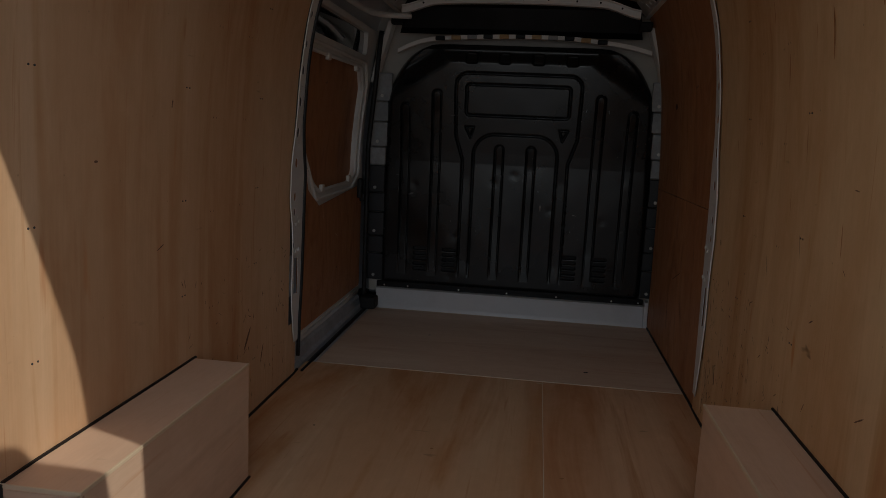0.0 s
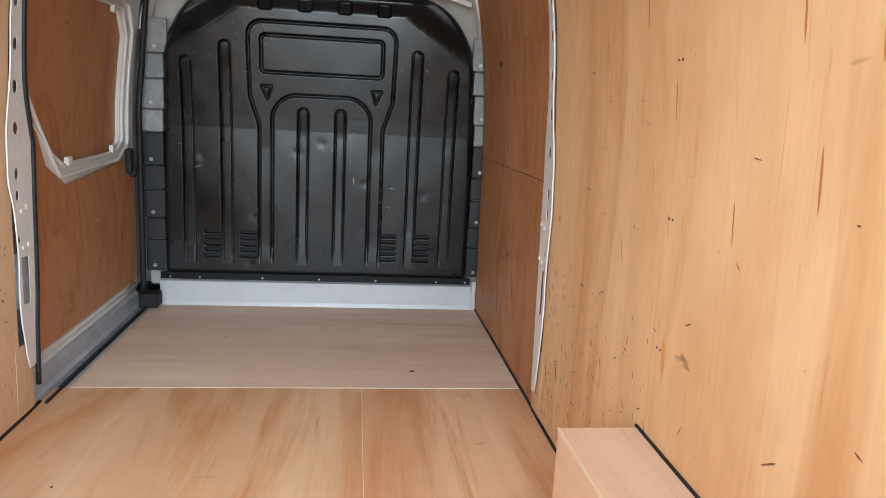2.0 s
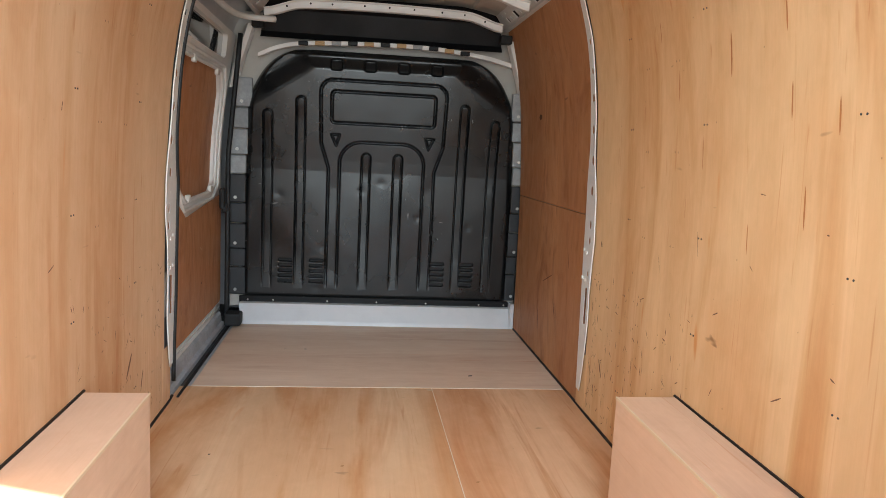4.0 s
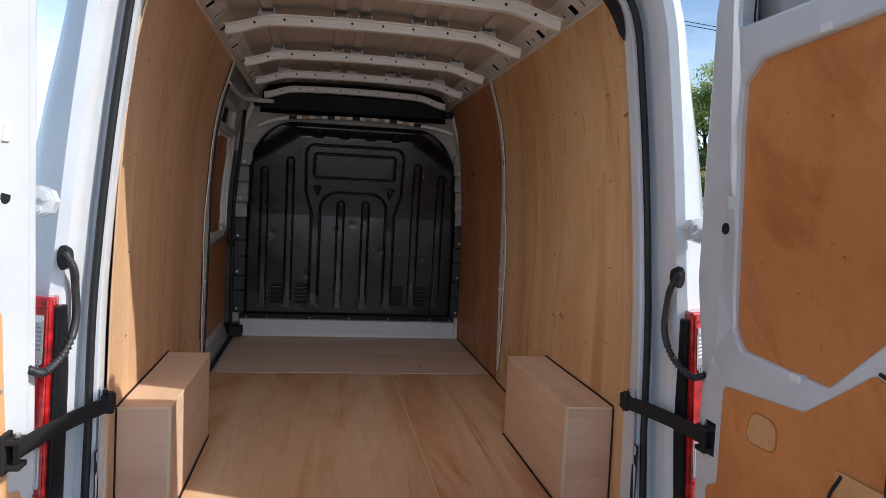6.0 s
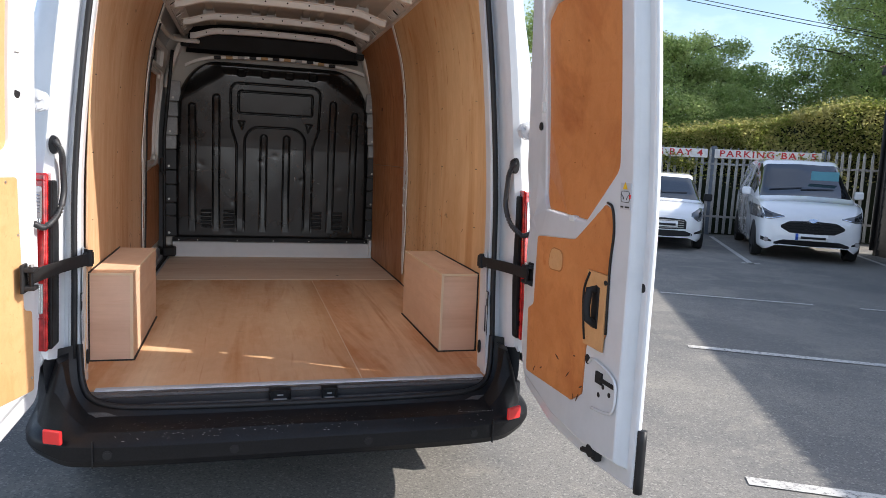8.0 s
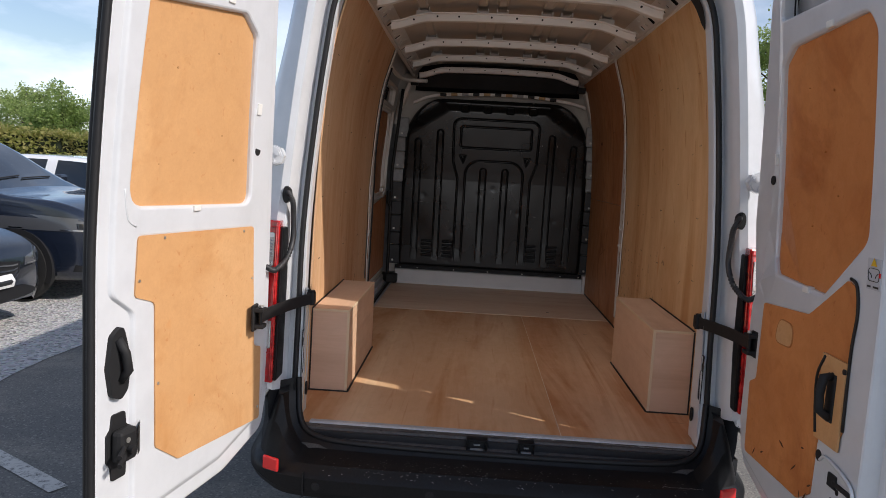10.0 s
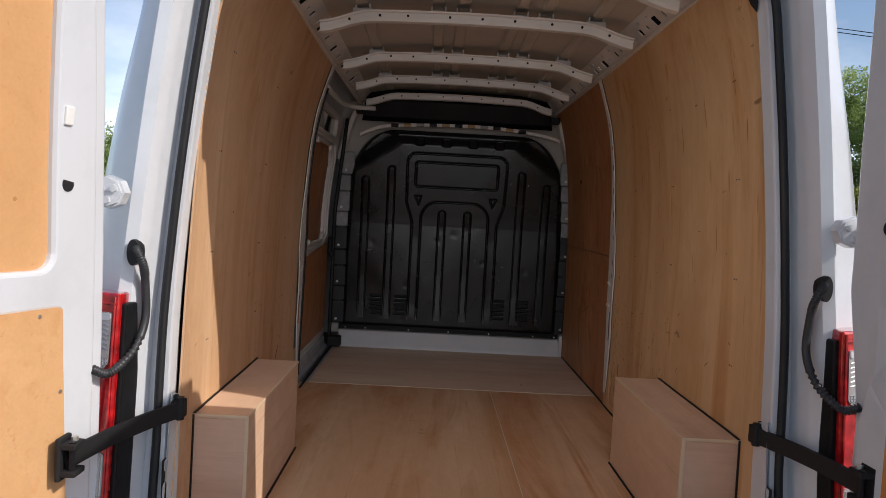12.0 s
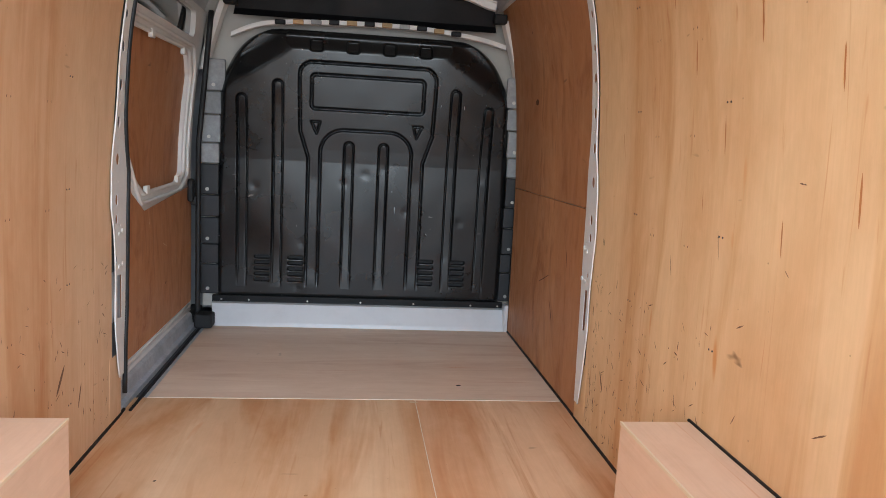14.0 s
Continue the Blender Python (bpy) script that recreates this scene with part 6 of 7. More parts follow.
low_outline = dense(rounded([(2.48, 0.72), (3.86, 0.72), (3.86, 1.37), (2.98, 1.31), (2.80, 1.40), (2.70, 1.60), (2.48, 1.62)], 0.03, 3), 0.1)
part("door_panel", slab(low_outline, [], lambda y, z: sd(y, z, -0.006), 0.004, (1, 0, 0)), ply_side, side_door, "varnished plywood lower side door panel")
part("door_panel", slab([Vector(p) for p in sw], [], lambda y, z: sd(y, z, 0.03), 0.004, (1, 0, 0)), ply_side, side_door, "dark varnished plywood panel set into the side door")
part("side_glass", slab([Vector(p) for p in sg], [], lambda y, z: sd(y, z, 0.03), 0.004, (1, 0, 0)), dark_glass, side_door, "dark blanked upper window")
for y, z in ((2.95, 2.055), (3.50, 2.05), (3.02, 1.40), (3.55, 1.42)):
    c = sd(y, z, -0.004)
    part("panel_clip", boxed(c.x - 0.006, y - 0.022, z - 0.018, c.x + 0.014, y + 0.022, z + 0.018, 0.004), clip_white, side_door)
rim_in = [sd(p[0], p[1], -0.003) for p in sw]
part("panel_rim", tube(bmesh.new(), rim_in, 0.011, 6, closed=True), white_in, side_door, smooth=True)
fl = dense(rounded([(2.60, 1.74), (2.93, 1.345), (3.62, 1.362), (3.775, 1.43), (3.80, 1.98), (3.70, 2.10), (2.60, 2.10)], 0.05, 4), 0.08)
part("door_flange", tube(bmesh.new(), [sd(p[0], p[1], -0.007) for p in fl], 0.010, 6, closed=True), white_in, side_door, smooth=True)
for z_, w_ in ((0.672, 0.010), (0.700, 0.007), (0.722, 0.006)):
    part("kick_ridge", tube(bmesh.new(), [sd(y, z_, -0.004) for y in np.linspace(2.52, 3.84, 8)], w_, 6), white_in, side_door, smooth=True)
# scratches and knots on the side door ply
for y, z, ln, wd, tn, mt in ((3.32, 0.93, 0.012, 0.005, 20, mark_brown), (3.05, 1.25, 0.030, 0.0015, -70, ply_pale), (3.30, 1.12, 0.040, 0.0012, -20, ply_pale), (2.90, 1.02, 0.014, 0.001, 80, ply_pale),
                             (3.45, 1.22, 0.016, 0.006, 30, mark_red), (2.95, 1.20, 0.010, 0.006, 60, mark_red), (2.98, 0.88, 0.016, 0.005, 10, mark_red), (3.20, 0.82, 0.014, 0.001, 70, ply_pale), (2.72, 1.18, 0.004, 0.003, 0, mark_black)):
    bm = bmesh.new()
    a_ = radians(tn)
    loft(bm, [[sd(y + ln * t * math.cos(a_) - q * wd * (1.02 - t * t) * math.sin(a_), z + ln * t * math.sin(a_) + q * wd * (1.02 - t * t) * math.cos(a_), -0.0112) for q in (-1, 1)] for t in np.linspace(-1, 1, 7)])
    part("scuff_mark", bm, mt, side_door)
# rubber seal round the side opening
for pts in ([(interp(z, SIDE_SEAL), z) for z in np.linspace(0.66, 2.30, 40)], [(3.80, z) for z in np.linspace(0.62, 2.30, 20)]):
    part("door_seal", tube(bmesh.new(), [Vector((-(lining_x(z) - 0.012) if p0 < 3 else -0.885 + max(0, z - 1.6) * 0.09, p0, z)) for p0, z in pts], 0.015 if pts[0][0] > 3 else 0.009, 8), rubber, van, "black rubber seal of the side door", smooth=True)
# step well
bm = bmesh.new()
loft(bm, [[(x, y, z) for y in (2.53, 3.86)] for x, z in ((-0.845, 0.578), (-0.862, 0.578), (-0.866, 0.560), (-0.90, 0.555), (-0.905, 0.585), (-0.925, 0.592), (-0.93, 0.64), (-0.95, 0.66))])
part("side_step", bm, alu, van, "grey metal side step edge")
part("step_trim", boxed(-0.872, 2.53, 0.562, -0.862, 3.80, 0.588, 0.002), matt_black, van)
part("track_bracket", boxed(-0.885, 3.70, 0.60, -0.79, 3.80, 0.675, 0.01), matt_black, van, "black sliding door roller bracket")
bm = boxed(-0.90, 3.60, 1.30, -0.87, 3.66, 1.42, 0.012)
box(bm, -0.89, 3.63, 1.28, -0.86, 3.665, 1.33, 0.008)
part("door_lock", bm, matt_black, van, "black lock block on the side door")
part("roof_track", tube(bmesh.new(), smooth_path([(-0.80, 2.6, 2.33), (-0.79, 3.2, 2.33), (-0.74, 3.45, 2.34), (-0.60, 3.55, 2.35)], 6), 0.016, 8), white_in, van, "white sliding door roof track", smooth=True)


# ---- the car park ----
F0 = Vector((10.5, 12.2, 0))
A_ = Vector((0.477, 0.879, 0)).normalized()
B_ = Vector((A_.y, -A_.x, 0))
LOT = Matrix(((B_.x, A_.x, 0, F0.x), (B_.y, A_.y, 0, F0.y), (0, 0, 1, 0), (0, 0, 0, 1)))  # x along the fence, y towards it


def lot(b, a, z=0.0):
    return LOT @ Vector((b, a, z))


bm = bmesh.new()
bmesh.ops.create_grid(bm, x_segments=1, y_segments=1, size=400)
tagged(part("ground", bm, asphalt), "worn grey asphalt of a car park", "ground", kind="structure")
bm = bmesh.new()
edge_g = [(-3.3 + 0.18 * noise.noise((y * 0.6, 3.1, 0)) - 0.02 * max(0, y - 9), y) for y in np.linspace(-1.2, 22, 60)]
edge_g += [(-16 + 0.3 * noise.noise((y, 1.0, 5)), y) for y in np.linspace(24, -1.5, 30)] + [(x, -1.4 + 0.25 * noise.noise((x * 0.9, 0.4, 9))) for x in np.linspace(-15.5, -3.6, 40)]
gp = [bm.verts.new((x, y, 0.005)) for x, y in edge_g]
bm.faces.new(gp)
tagged(part("gravel_strip", bm, gravel), "pale loose gravel beside the asphalt", "gravel", kind="structure")


def stripe(p, q, w=0.095):
    p, q = Vector(p), Vector(q)
    d = (q - p).normalized()
    s = Vector((d.y, -d.x, 0)) * w / 2
    bm = bmesh.new()
    n = max(1, int((q - p).length / 0.4))
    loft(bm, [[p + (q - p) * (i / n) + s, p + (q - p) * (i / n) - s] for i in range(n + 1)])
    bmesh.ops.translate(bm, vec=(0, 0, 0.006), verts=bm.verts)
    return tagged(part("bay_line", bm, line_paint), "worn white parking bay line on asphalt", "road marking", kind="structure")


stripe(lot(0.08, -5.25), lot(0.08, -0.3))
stripe(lot(-2.5, -5.2), lot(-2.5, -0.3))
stripe(lot(2.55, -5.2), lot(2.55, -0.3))
stripe(lot(-0.06, -5.2), lot(0.24, -5.2), 0.09)
for a in (-11.75, -14.5, -17.2):
    stripe(lot(-1.6, a), lot(3.0, a))
for b0, b1 in ((-1.65, 0.1), (0.6, 1.15), (1.6, 2.6)):
    stripe(lot(b0, -9.0), lot(b1, -9.0), 0.07)
stripe((-2.06, 0.66, 0), (-4.6, 2.2, 0))


# --- palisade fence with signs
def fence():
    f = root("palisade_fence", "weathered steel palisade fence with hedge behind", "fence", LOT)
    pale = bmesh.new()
    z0, z1, w = 0.05, 2.02, 0.034
    pts = [(-w, 0.0), (-w * 0.5, -0.012), (0, -0.004), (w * 0.5, -0.012), (w, 0.0)]
    rows = [[(x, y, z) for x, y in pts] for z in (z0, z1)] + [[(x * 0.35, y * 0.5, z1 + 0.10) for x, y in pts]]
    loft(pale, rows)
    me = mesh_of("pale", pale, fence_steel)
    b = -14.0
    while b < 8.5:
        ob = new("pale", me)
        ob.parent = f
        ob.matrix_basis = pose(b, 0.25, 0, 0, random.uniform(-0.6, 0.6), 0)
        b += 0.155
    for k, b in enumerate(np.arange(-12.1, 8.0, 2.43)):
        part("post", boxed(b - 0.05, 0.27, 0.0, b + 0.05, 0.36, 2.15, 0.004), fence_dark, f)
    for z in (0.45, 1.72):
        part("rail", boxed(-14.1, 0.262, z - 0.025, 8.5, 0.285, z + 0.025), fence_steel, f)
    return f


fence()


def sign(b0, b1, text):
    s = root("parking_sign", "long white sign board with red capital letters on the fence", "sign", LOT, "parking signs")
    part("board", boxed(b0, 0.215, 1.86, b1, 0.235, 2.07, 0.003), sign_white, s)
    cu = bpy.data.curves.new("lettering", "FONT")
    cu.body = text
    cu.size = 0.205
    cu.align_x, cu.align_y = "CENTER", "CENTER"
    cu.extrude = 0.001
    cu.offset = 0.004
    cu.space_character = 1.25
    cu.materials.append(sign_red)
    tx = new("lettering", cu)
    tx.parent = s
    tx.matrix_basis = pose((b0 + b1) / 2, 0.212, 1.965, 90, 0, 0) @ Matrix.Diagonal((1.22, 1, 1, 1))
    return s


sign(0.06, 2.42, "PARKING BAY 5")
sign(-2.48, -0.10, "PARKING BAY 4")
sign(-5.0, -2.62, "PARKING BAY 3")


# --- timber hut clad in black boards
def hut():
    h = root("timber_hut", "black weatherboarded hut with a rusty sheet roof", "building", LOT @ pose(2.95, -2.25, 0, 0, 0, 5) @ pose(-2.95, 2.25, 0))
    b0, a0, a1, top = 2.95, -15.0, -2.25, 3.72
    part("wall", boxed(b0 + 0.02, a0, 0, b0 + 5.0, a1 - 0.02, top), cladding, h)
    me = None
    z = 0.12
    prof = [(0.0, 0.0), (-0.032, 0.004), (-0.010, 0.20), (0.0, 0.20)]
    bm = bmesh.new()
    loft(bm, [[(b0 + 0.02 + x, a, zz) for x, zz in prof] for a in (a0, a1)])
    me = mesh_of("board", bm, cladding)
    bm = bmesh.new()
    loft(bm, [[(b, a1 - 0.02 - x, zz) for x, zz in prof] for b in (b0, b0 + 5.0)])
    me2 = mesh_of("board", bm, cladding)
    while z < top - 0.1:
        for m_ in (me, me2):
            ob = new("board", m_)
            ob.parent = h
            ob.matrix_basis = pose(0, 0, z)
        z += 0.178
    part("corner_board", boxed(b0 - 0.03, a1 - 0.10, 0, b0 + 0.05, a1 + 0.03, top, 0.004), cladding, h)
    rf = bmesh.new()
    ys = np.arange(a0 - 0.2, a1 + 0.25, 0.035)
    loft(rf, [[(b0 - 0.22, y, top + 0.02 + 0.018 * math.sin(i * 1.57)), (b0 + 2.6, y, top + 0.95 + 0.018 * math.sin(i * 1.57)), (b0 + 5.4, y, top + 0.05 + 0.018 * math.sin(i * 1.57))] for i, y in enumerate(ys)])
    part("roof", rf, roof_rust, h, "rusty corrugated roof sheet")
    part("fascia", boxed(b0 - 0.18, a0 - 0.2, top - 0.13, b0 - 0.14, a1 + 0.2, top + 0.01), cladding, h)
    part("gutter", tube(bmesh.new(), [(b0 - 0.15, a, top - 0.10) for a in (a0, a1 + 0.2)], 0.045, 10), matt_black, h, smooth=True)
    part("downpipe", tube(bmesh.new(), [(b0 - 0.16, a1 + 0.02, top - 0.05), (b0 - 0.07, a1 + 0.02, top - 0.25), (b0 - 0.07, a1 + 0.02, 0.1)], 0.04, 10), matt_black, h, smooth=True)
    w = part("window", boxed(b0 - 0.035, -5.5, 0.95, b0 - 0.002, -3.65, 2.05, 0.006), upvc, h, "white plastic window")
    for y0, y1 in ((-5.43, -4.62), (-4.55, -3.72)):
        part("pane", boxed(b0 - 0.042, y0, 1.04, b0 - 0.032, y1, 1.55), dark_glass, w)
        part("pane", boxed(b0 - 0.042, y0, 1.62, b0 - 0.032, y1, 1.98), dark_glass, w)
    lamp = part("wall_lamp", boxed(b0 - 0.14, -2.78, 3.36, b0 - 0.01, -2.58, 3.48, 0.01), matt_black, h, "black bulkhead lamp under the eave")
    part("sill", boxed(b0 - 0.09, -5.55, 0.90, b0 - 0.01, -3.6, 0.95, 0.008), upvc, w)
    return h


hut()


# --- leaves
def leaf_mesh(name, centres, size, mat, parent, label="", flat=0.35, seed=0):
    rng = np.random.default_rng(seed)
    n = len(centres)
    d = rng.normal(size=(n, 3))
    d[:, 2] *= 0.6
    d /= np.linalg.norm(d, axis=1)[:, None]
    e = rng.normal(size=(n, 3))
    e -= d * (d * e).sum(1)[:, None]
    e /= np.linalg.norm(e, axis=1)[:, None]
    s = size * rng.uniform(0.6, 1.35, n)[:, None]
    nrm = np.cross(d, e)
    p0, p2 = centres - d * s * 0.5, centres + d * s * 0.5
    mid = centres - nrm * s * 0.10
    p1, p3 = mid + e * s * flat, mid - e * s * flat
    v = np.stack([p0, p1, p2, p3], 1).reshape(-1, 3)
    i = np.arange(n) * 4
    f = np.concatenate([np.stack([i, i + 1, i + 2], 1), np.stack([i, i + 2, i + 3], 1)])
    me = bpy.data.meshes.new(name)
    me.vertices.add(len(v))
    me.vertices.foreach_set("co", v.astype(np.float32).ravel())
    me.loops.add(len(f) * 3)
    me.loops.foreach_set("vertex_index", f.astype(np.int32).ravel())
    me.polygons.add(len(f))
    me.polygons.foreach_set("loop_start", (np.arange(len(f)) * 3).astype(np.int32))
    me.update(calc_edges=True)
    me.validate()
    me.materials.append(mat)
    ob = new(name, me)
    ob.parent = parent
    if label:
        ob["label"] = label
    return ob


def tree(b, a, height, spread, mat, label, seed, leaves=16000, size=0.13, base=0.25, name="tree", where=None):
    rng = np.random.default_rng(seed)
    t = root(name, label, "tree", Matrix.Translation(where if where is not None else lot(b, a)))
    bm = bmesh.new()
    top = Vector((rng.uniform(-0.4, 0.4), rng.uniform(-0.4, 0.4), height * 0.86))
    spine = smooth_path([(0, 0, -0.1), (rng.uniform(-0.15, 0.15), rng.uniform(-0.15, 0.15), height * 0.3), (rng.uniform(-0.3, 0.3), 0.1, height * 0.6), top], 5)
    n = len(spine)
    tube(bm, spine, lambda i: 0.022 * height * (1 - 0.93 * i / n), 8)
    clumps = []
    limbs = int(18 + spread * 3)
    for k in range(limbs):
        h = base + (0.95 - base) * (k + rng.uniform(0, 1)) / limbs
        i = min(n - 2, int(h * n))
        start = spine[i]
        ang = k * 2.4 + rng.uniform(-0.4, 0.4)
        reach = spread * (1.05 - 0.55 * abs(h - 0.45) / 0.55) * rng.uniform(0.6, 1.1)
        end = start + Vector((math.cos(ang) * reach, math.sin(ang) * reach, reach * rng.uniform(0.15, 0.65)))
        midp = (start + end) / 2 + Vector((0, 0, reach * 0.12))
        limb = smooth_path([start, midp, end], 4)
        m = len(limb)
        tube(bm, limb, lambda j, m=m, h=h: 0.008 * height * (1 - h * 0.6) * (1 - 0.9 * j / m), 5)
        for j in range(3, m):
            for _ in range(2):
                c = limb[j] + Vector(rng.normal(size=3) * reach * 0.16)
                clumps.append((c, reach * rng.uniform(0.15, 0.30)))
                if rng.uniform() < 0.5:
                    tube(bm, [limb[j], (limb[j] + c) / 2 + Vector((0, 0, 0.05)), c], lambda q: 0.010 - 0.003 * q, 4)
    clumps.append((top, spread * 0.2))
    part("trunk", bm, bark, t, smooth=True)
    w = np.array([r ** 1.6 for c, r in clumps])
    pick = rng.choice(len(clumps), leaves, p=w / w.sum())
    C = np.array([list(c) for c, r in clumps])[pick]
    R = np.array([r for c, r in clumps])[pick]
    g = rng.normal(size=(leaves, 3))
    g /= np.linalg.norm(g, axis=1)[:, None]
    g *= (rng.uniform(0, 1, leaves) ** 0.45)[:, None]
    g[:, 2] *= 0.7
    P = C + g * R[:, None] * 1.25
    leaf_mesh("crown", P, size, mat, t, seed=seed)
    return t


tree(4.9, 3.8, 9.4, 2.8, leaf_ash, "tall ash tree in full leaf behind the fence", 11, 95000, 0.072)
tree(8.2, 4.5, 10.0, 3.4, leaf_ash, "tall ash tree in full leaf behind the hut", 12, 60000, 0.078)
tree(-0.3, 3.6, 6.1, 1.9, leaf_ash, "young ash tree in leaf behind the hedge", 13, 56000, 0.070)
tree(1.7, 5.0, 4.9, 2.0, leaf_dark, "bushy dark green tree behind the hedge", 14, 52000, 0.072, 0.1)
tree(-2.6, 4.6, 5.9, 2.2, leaf_ash, "leafy green tree behind the hedge", 18, 46000, 0.076, 0.12)
tree(-5.0, 5.5, 7.0, 2.4, leaf_dark, "dense dark green tree behind the hedge", 15, 34000, 0.085, 0.12)
tree(-9.5, 6.5, 7.0, 3.0, leaf_dark, "dense dark green tree beyond the car park", 16, 22000, 0.10, 0.12)
tree(-14.5, 8.0, 7.0, 3.2, leaf_dark, "dense dark green tree beyond the car park", 17, 18000, 0.11, 0.12)


def hedge(name, b0, b1, a0, a1, z0, z1, n, seed, mat=leaf_hedge, where=LOT, wob=0.10, size=0.085, rise=((-14, -0.1), (0, 0), (1.2, 0.12), (2.2, 0.45), (3.0, 0.65), (9, 0.7)), low=1.85, label="thick ivy hedge grown over the fence"):
    rng = np.random.default_rng(seed)
    h = tagged(root(name, label, "hedge", where), kind="stuff")
    L = b1 - b0
    def top(b):
        return z1 + np.interp(b, [x for x, z in rise], [z for x, z in rise]) + wob * (np.sin(b * 0.9) * 0.6 + np.sin(b * 2.3 + 1) * 0.4)
    bs = np.linspace(b0, b1, 40)
    # solid dark core that stands for the shade behind the leaves
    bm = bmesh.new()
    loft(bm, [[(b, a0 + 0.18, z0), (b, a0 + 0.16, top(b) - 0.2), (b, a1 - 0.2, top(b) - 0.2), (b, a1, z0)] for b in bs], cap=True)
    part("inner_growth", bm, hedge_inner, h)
    u = rng.uniform(0, 1, n)
    b = b0 + L * rng.uniform(0, 1, n)
    face = u < 0.62
    T = top(b)
    lump = 0.16 * np.sin(b * 3.1) * np.sin(b * 1.3 + 2) + 0.10 * rng.normal(size=n)
    zl = low - 0.25 * np.abs(np.sin(b * 2.7)) - 0.5 * rng.uniform(0, 1, n) ** 4
    z = np.where(face, zl + (T - zl) * rng.uniform(0, 1, n), T + 0.10 * rng.normal(size=n) - 0.06)
    a = np.where(face, a0 + lump * 0.6 + 0.12 * np.sin(z * 4 + b * 2), a0 + (a1 - a0) * rng.uniform(0, 1, n))
    leaf_mesh("leaves", np.stack([b, a, z], 1), size, mat, h, seed=seed)
    return h


hedge("hedge", -14, 9.0, 0.36, 1.5, 0.0, 2.58, 110000, 21, size=0.068)


# --- cars
from mathutils.bvhtree import BVHTree


def car(name, label, m, paint_m, L, W, H, style, group="", wheel_r=0.31, plate="front"):
    """A car along y with its nose at y = 0 facing -y. style: van, hatch, suv or saloon."""
    c = root(name, label, "car" if style != "van" else "van", m, group)
    w = W / 2
    # stations: y, height of sill, of belt, of top, half width at belt, at top
    if style == "van":
        st = [(0.0, 0.28, 0.62, 0.70, 0.70, 0.62), (0.10, 0.20, 0.80, 0.86, 0.86, 0.74), (0.40, 0.18, 0.98, 1.03, 0.93, 0.80), (0.95, 0.18, 1.06, 1.14, 0.96, 0.82), (1.75, 0.18, 1.12, 1.74, 0.98, 0.74),
              (2.05, 0.18, 1.14, 1.82, 0.98, 0.76), (3.0, 0.18, 1.15, 1.84, 0.98, 0.78), (4.2, 0.18, 1.15, 1.80, 0.97, 0.76), (4.36, 0.22, 1.12, 1.74, 0.94, 0.73), (4.42, 0.30, 1.0, 1.5, 0.88, 0.70)]
    elif style == "hatch":
        st = [(0.0, 0.26, 0.58, 0.66, 0.66, 0.58), (0.10, 0.20, 0.76, 0.82, 0.84, 0.70), (0.40, 0.17, 0.88, 0.94, 0.93, 0.78), (0.80, 0.17, 0.94, 1.00, 0.96, 0.80), (1.45, 0.17, 0.97, 1.44, 0.98, 0.70),
              (1.75, 0.17, 0.98, 1.52, 0.98, 0.72), (2.5, 0.17, 1.0, 1.54, 0.98, 0.72), (3.15, 0.17, 1.0, 1.48, 0.97, 0.70), (3.50, 0.22, 0.95, 1.2, 0.92, 0.68), (3.58, 0.3, 0.85, 0.95, 0.85, 0.66)]
    elif style == "suv":
        st = [(0.0, 0.34, 0.72, 0.82, 0.68, 0.60), (0.12, 0.26, 0.90, 0.96, 0.86, 0.74), (0.45, 0.24, 1.02, 1.07, 0.94, 0.82), (1.15, 0.24, 1.08, 1.15, 0.97, 0.84), (1.95, 0.24, 1.12, 1.60, 0.98, 0.70),
              (2.3, 0.24, 1.13, 1.67, 0.98, 0.72), (3.2, 0.24, 1.15, 1.66, 0.98, 0.72), (4.1, 0.24, 1.16, 1.55, 0.97, 0.70), (4.45, 0.30, 1.1, 1.2, 0.92, 0.72), (4.55, 0.4, 0.95, 1.0, 0.85, 0.70)]
    else:
        st = [(0.0, 0.26, 0.56, 0.64, 0.68, 0.60), (0.12, 0.19, 0.70, 0.76, 0.86, 0.74), (0.5, 0.16, 0.82, 0.87, 0.94, 0.82), (1.30, 0.16, 0.90, 0.97, 0.97, 0.84), (2.1, 0.16, 0.93, 1.36, 0.98, 0.68),
              (2.45, 0.16, 0.94, 1.43, 0.98, 0.70), (3.1, 0.16, 0.95, 1.42, 0.98, 0.70), (3.85, 0.16, 0.96, 1.10, 0.97, 0.72), (4.45, 0.22, 0.92, 1.0, 0.92, 0.72), (4.55, 0.35, 0.82, 0.88, 0.85, 0.70)]
    k = L / st[-1][0]
    hk = H / max(s[3] for s in st)
    st = [(y * k, a * hk, b * hk, t * hk, p, q) for y, a, b, t, p, q in st]
    def section(y, zs, zb, zt, wb, wt):
        bulge = min(0.03, (zt - zb) * 0.3)
        return [(w * wb * 0.90, zs), (w * wb * 0.985, zs + 0.10), (w * wb * 1.0, zs + (zb - zs) * 0.55), (w * wb * 0.985, zb - 0.03), (w * (wb * 0.965), zb), (w * (wb * 0.2 + wt * 0.8), zb + (zt - zb) * 0.72), (w * wt * 0.93, zt - bulge * 0.6), (w * wt * 0.6, zt), (0, zt + 0.012)]
    def ring_of(s):
        half = [Vector((x, 0, z)) for x, z in section(*s)]
        half = smooth_path(half, 4)
        full = [Vector((-p.x, s[0], p.z)) for p in half[:-1]] + [Vector((p.x, s[0], p.z)) for p in half[::-1]]
        return full
    rings = [ring_of(s) for s in st]
    sub = 6
    cols = [smooth_path([r[j] for r in rings], sub) for j in range(len(rings[0]))]
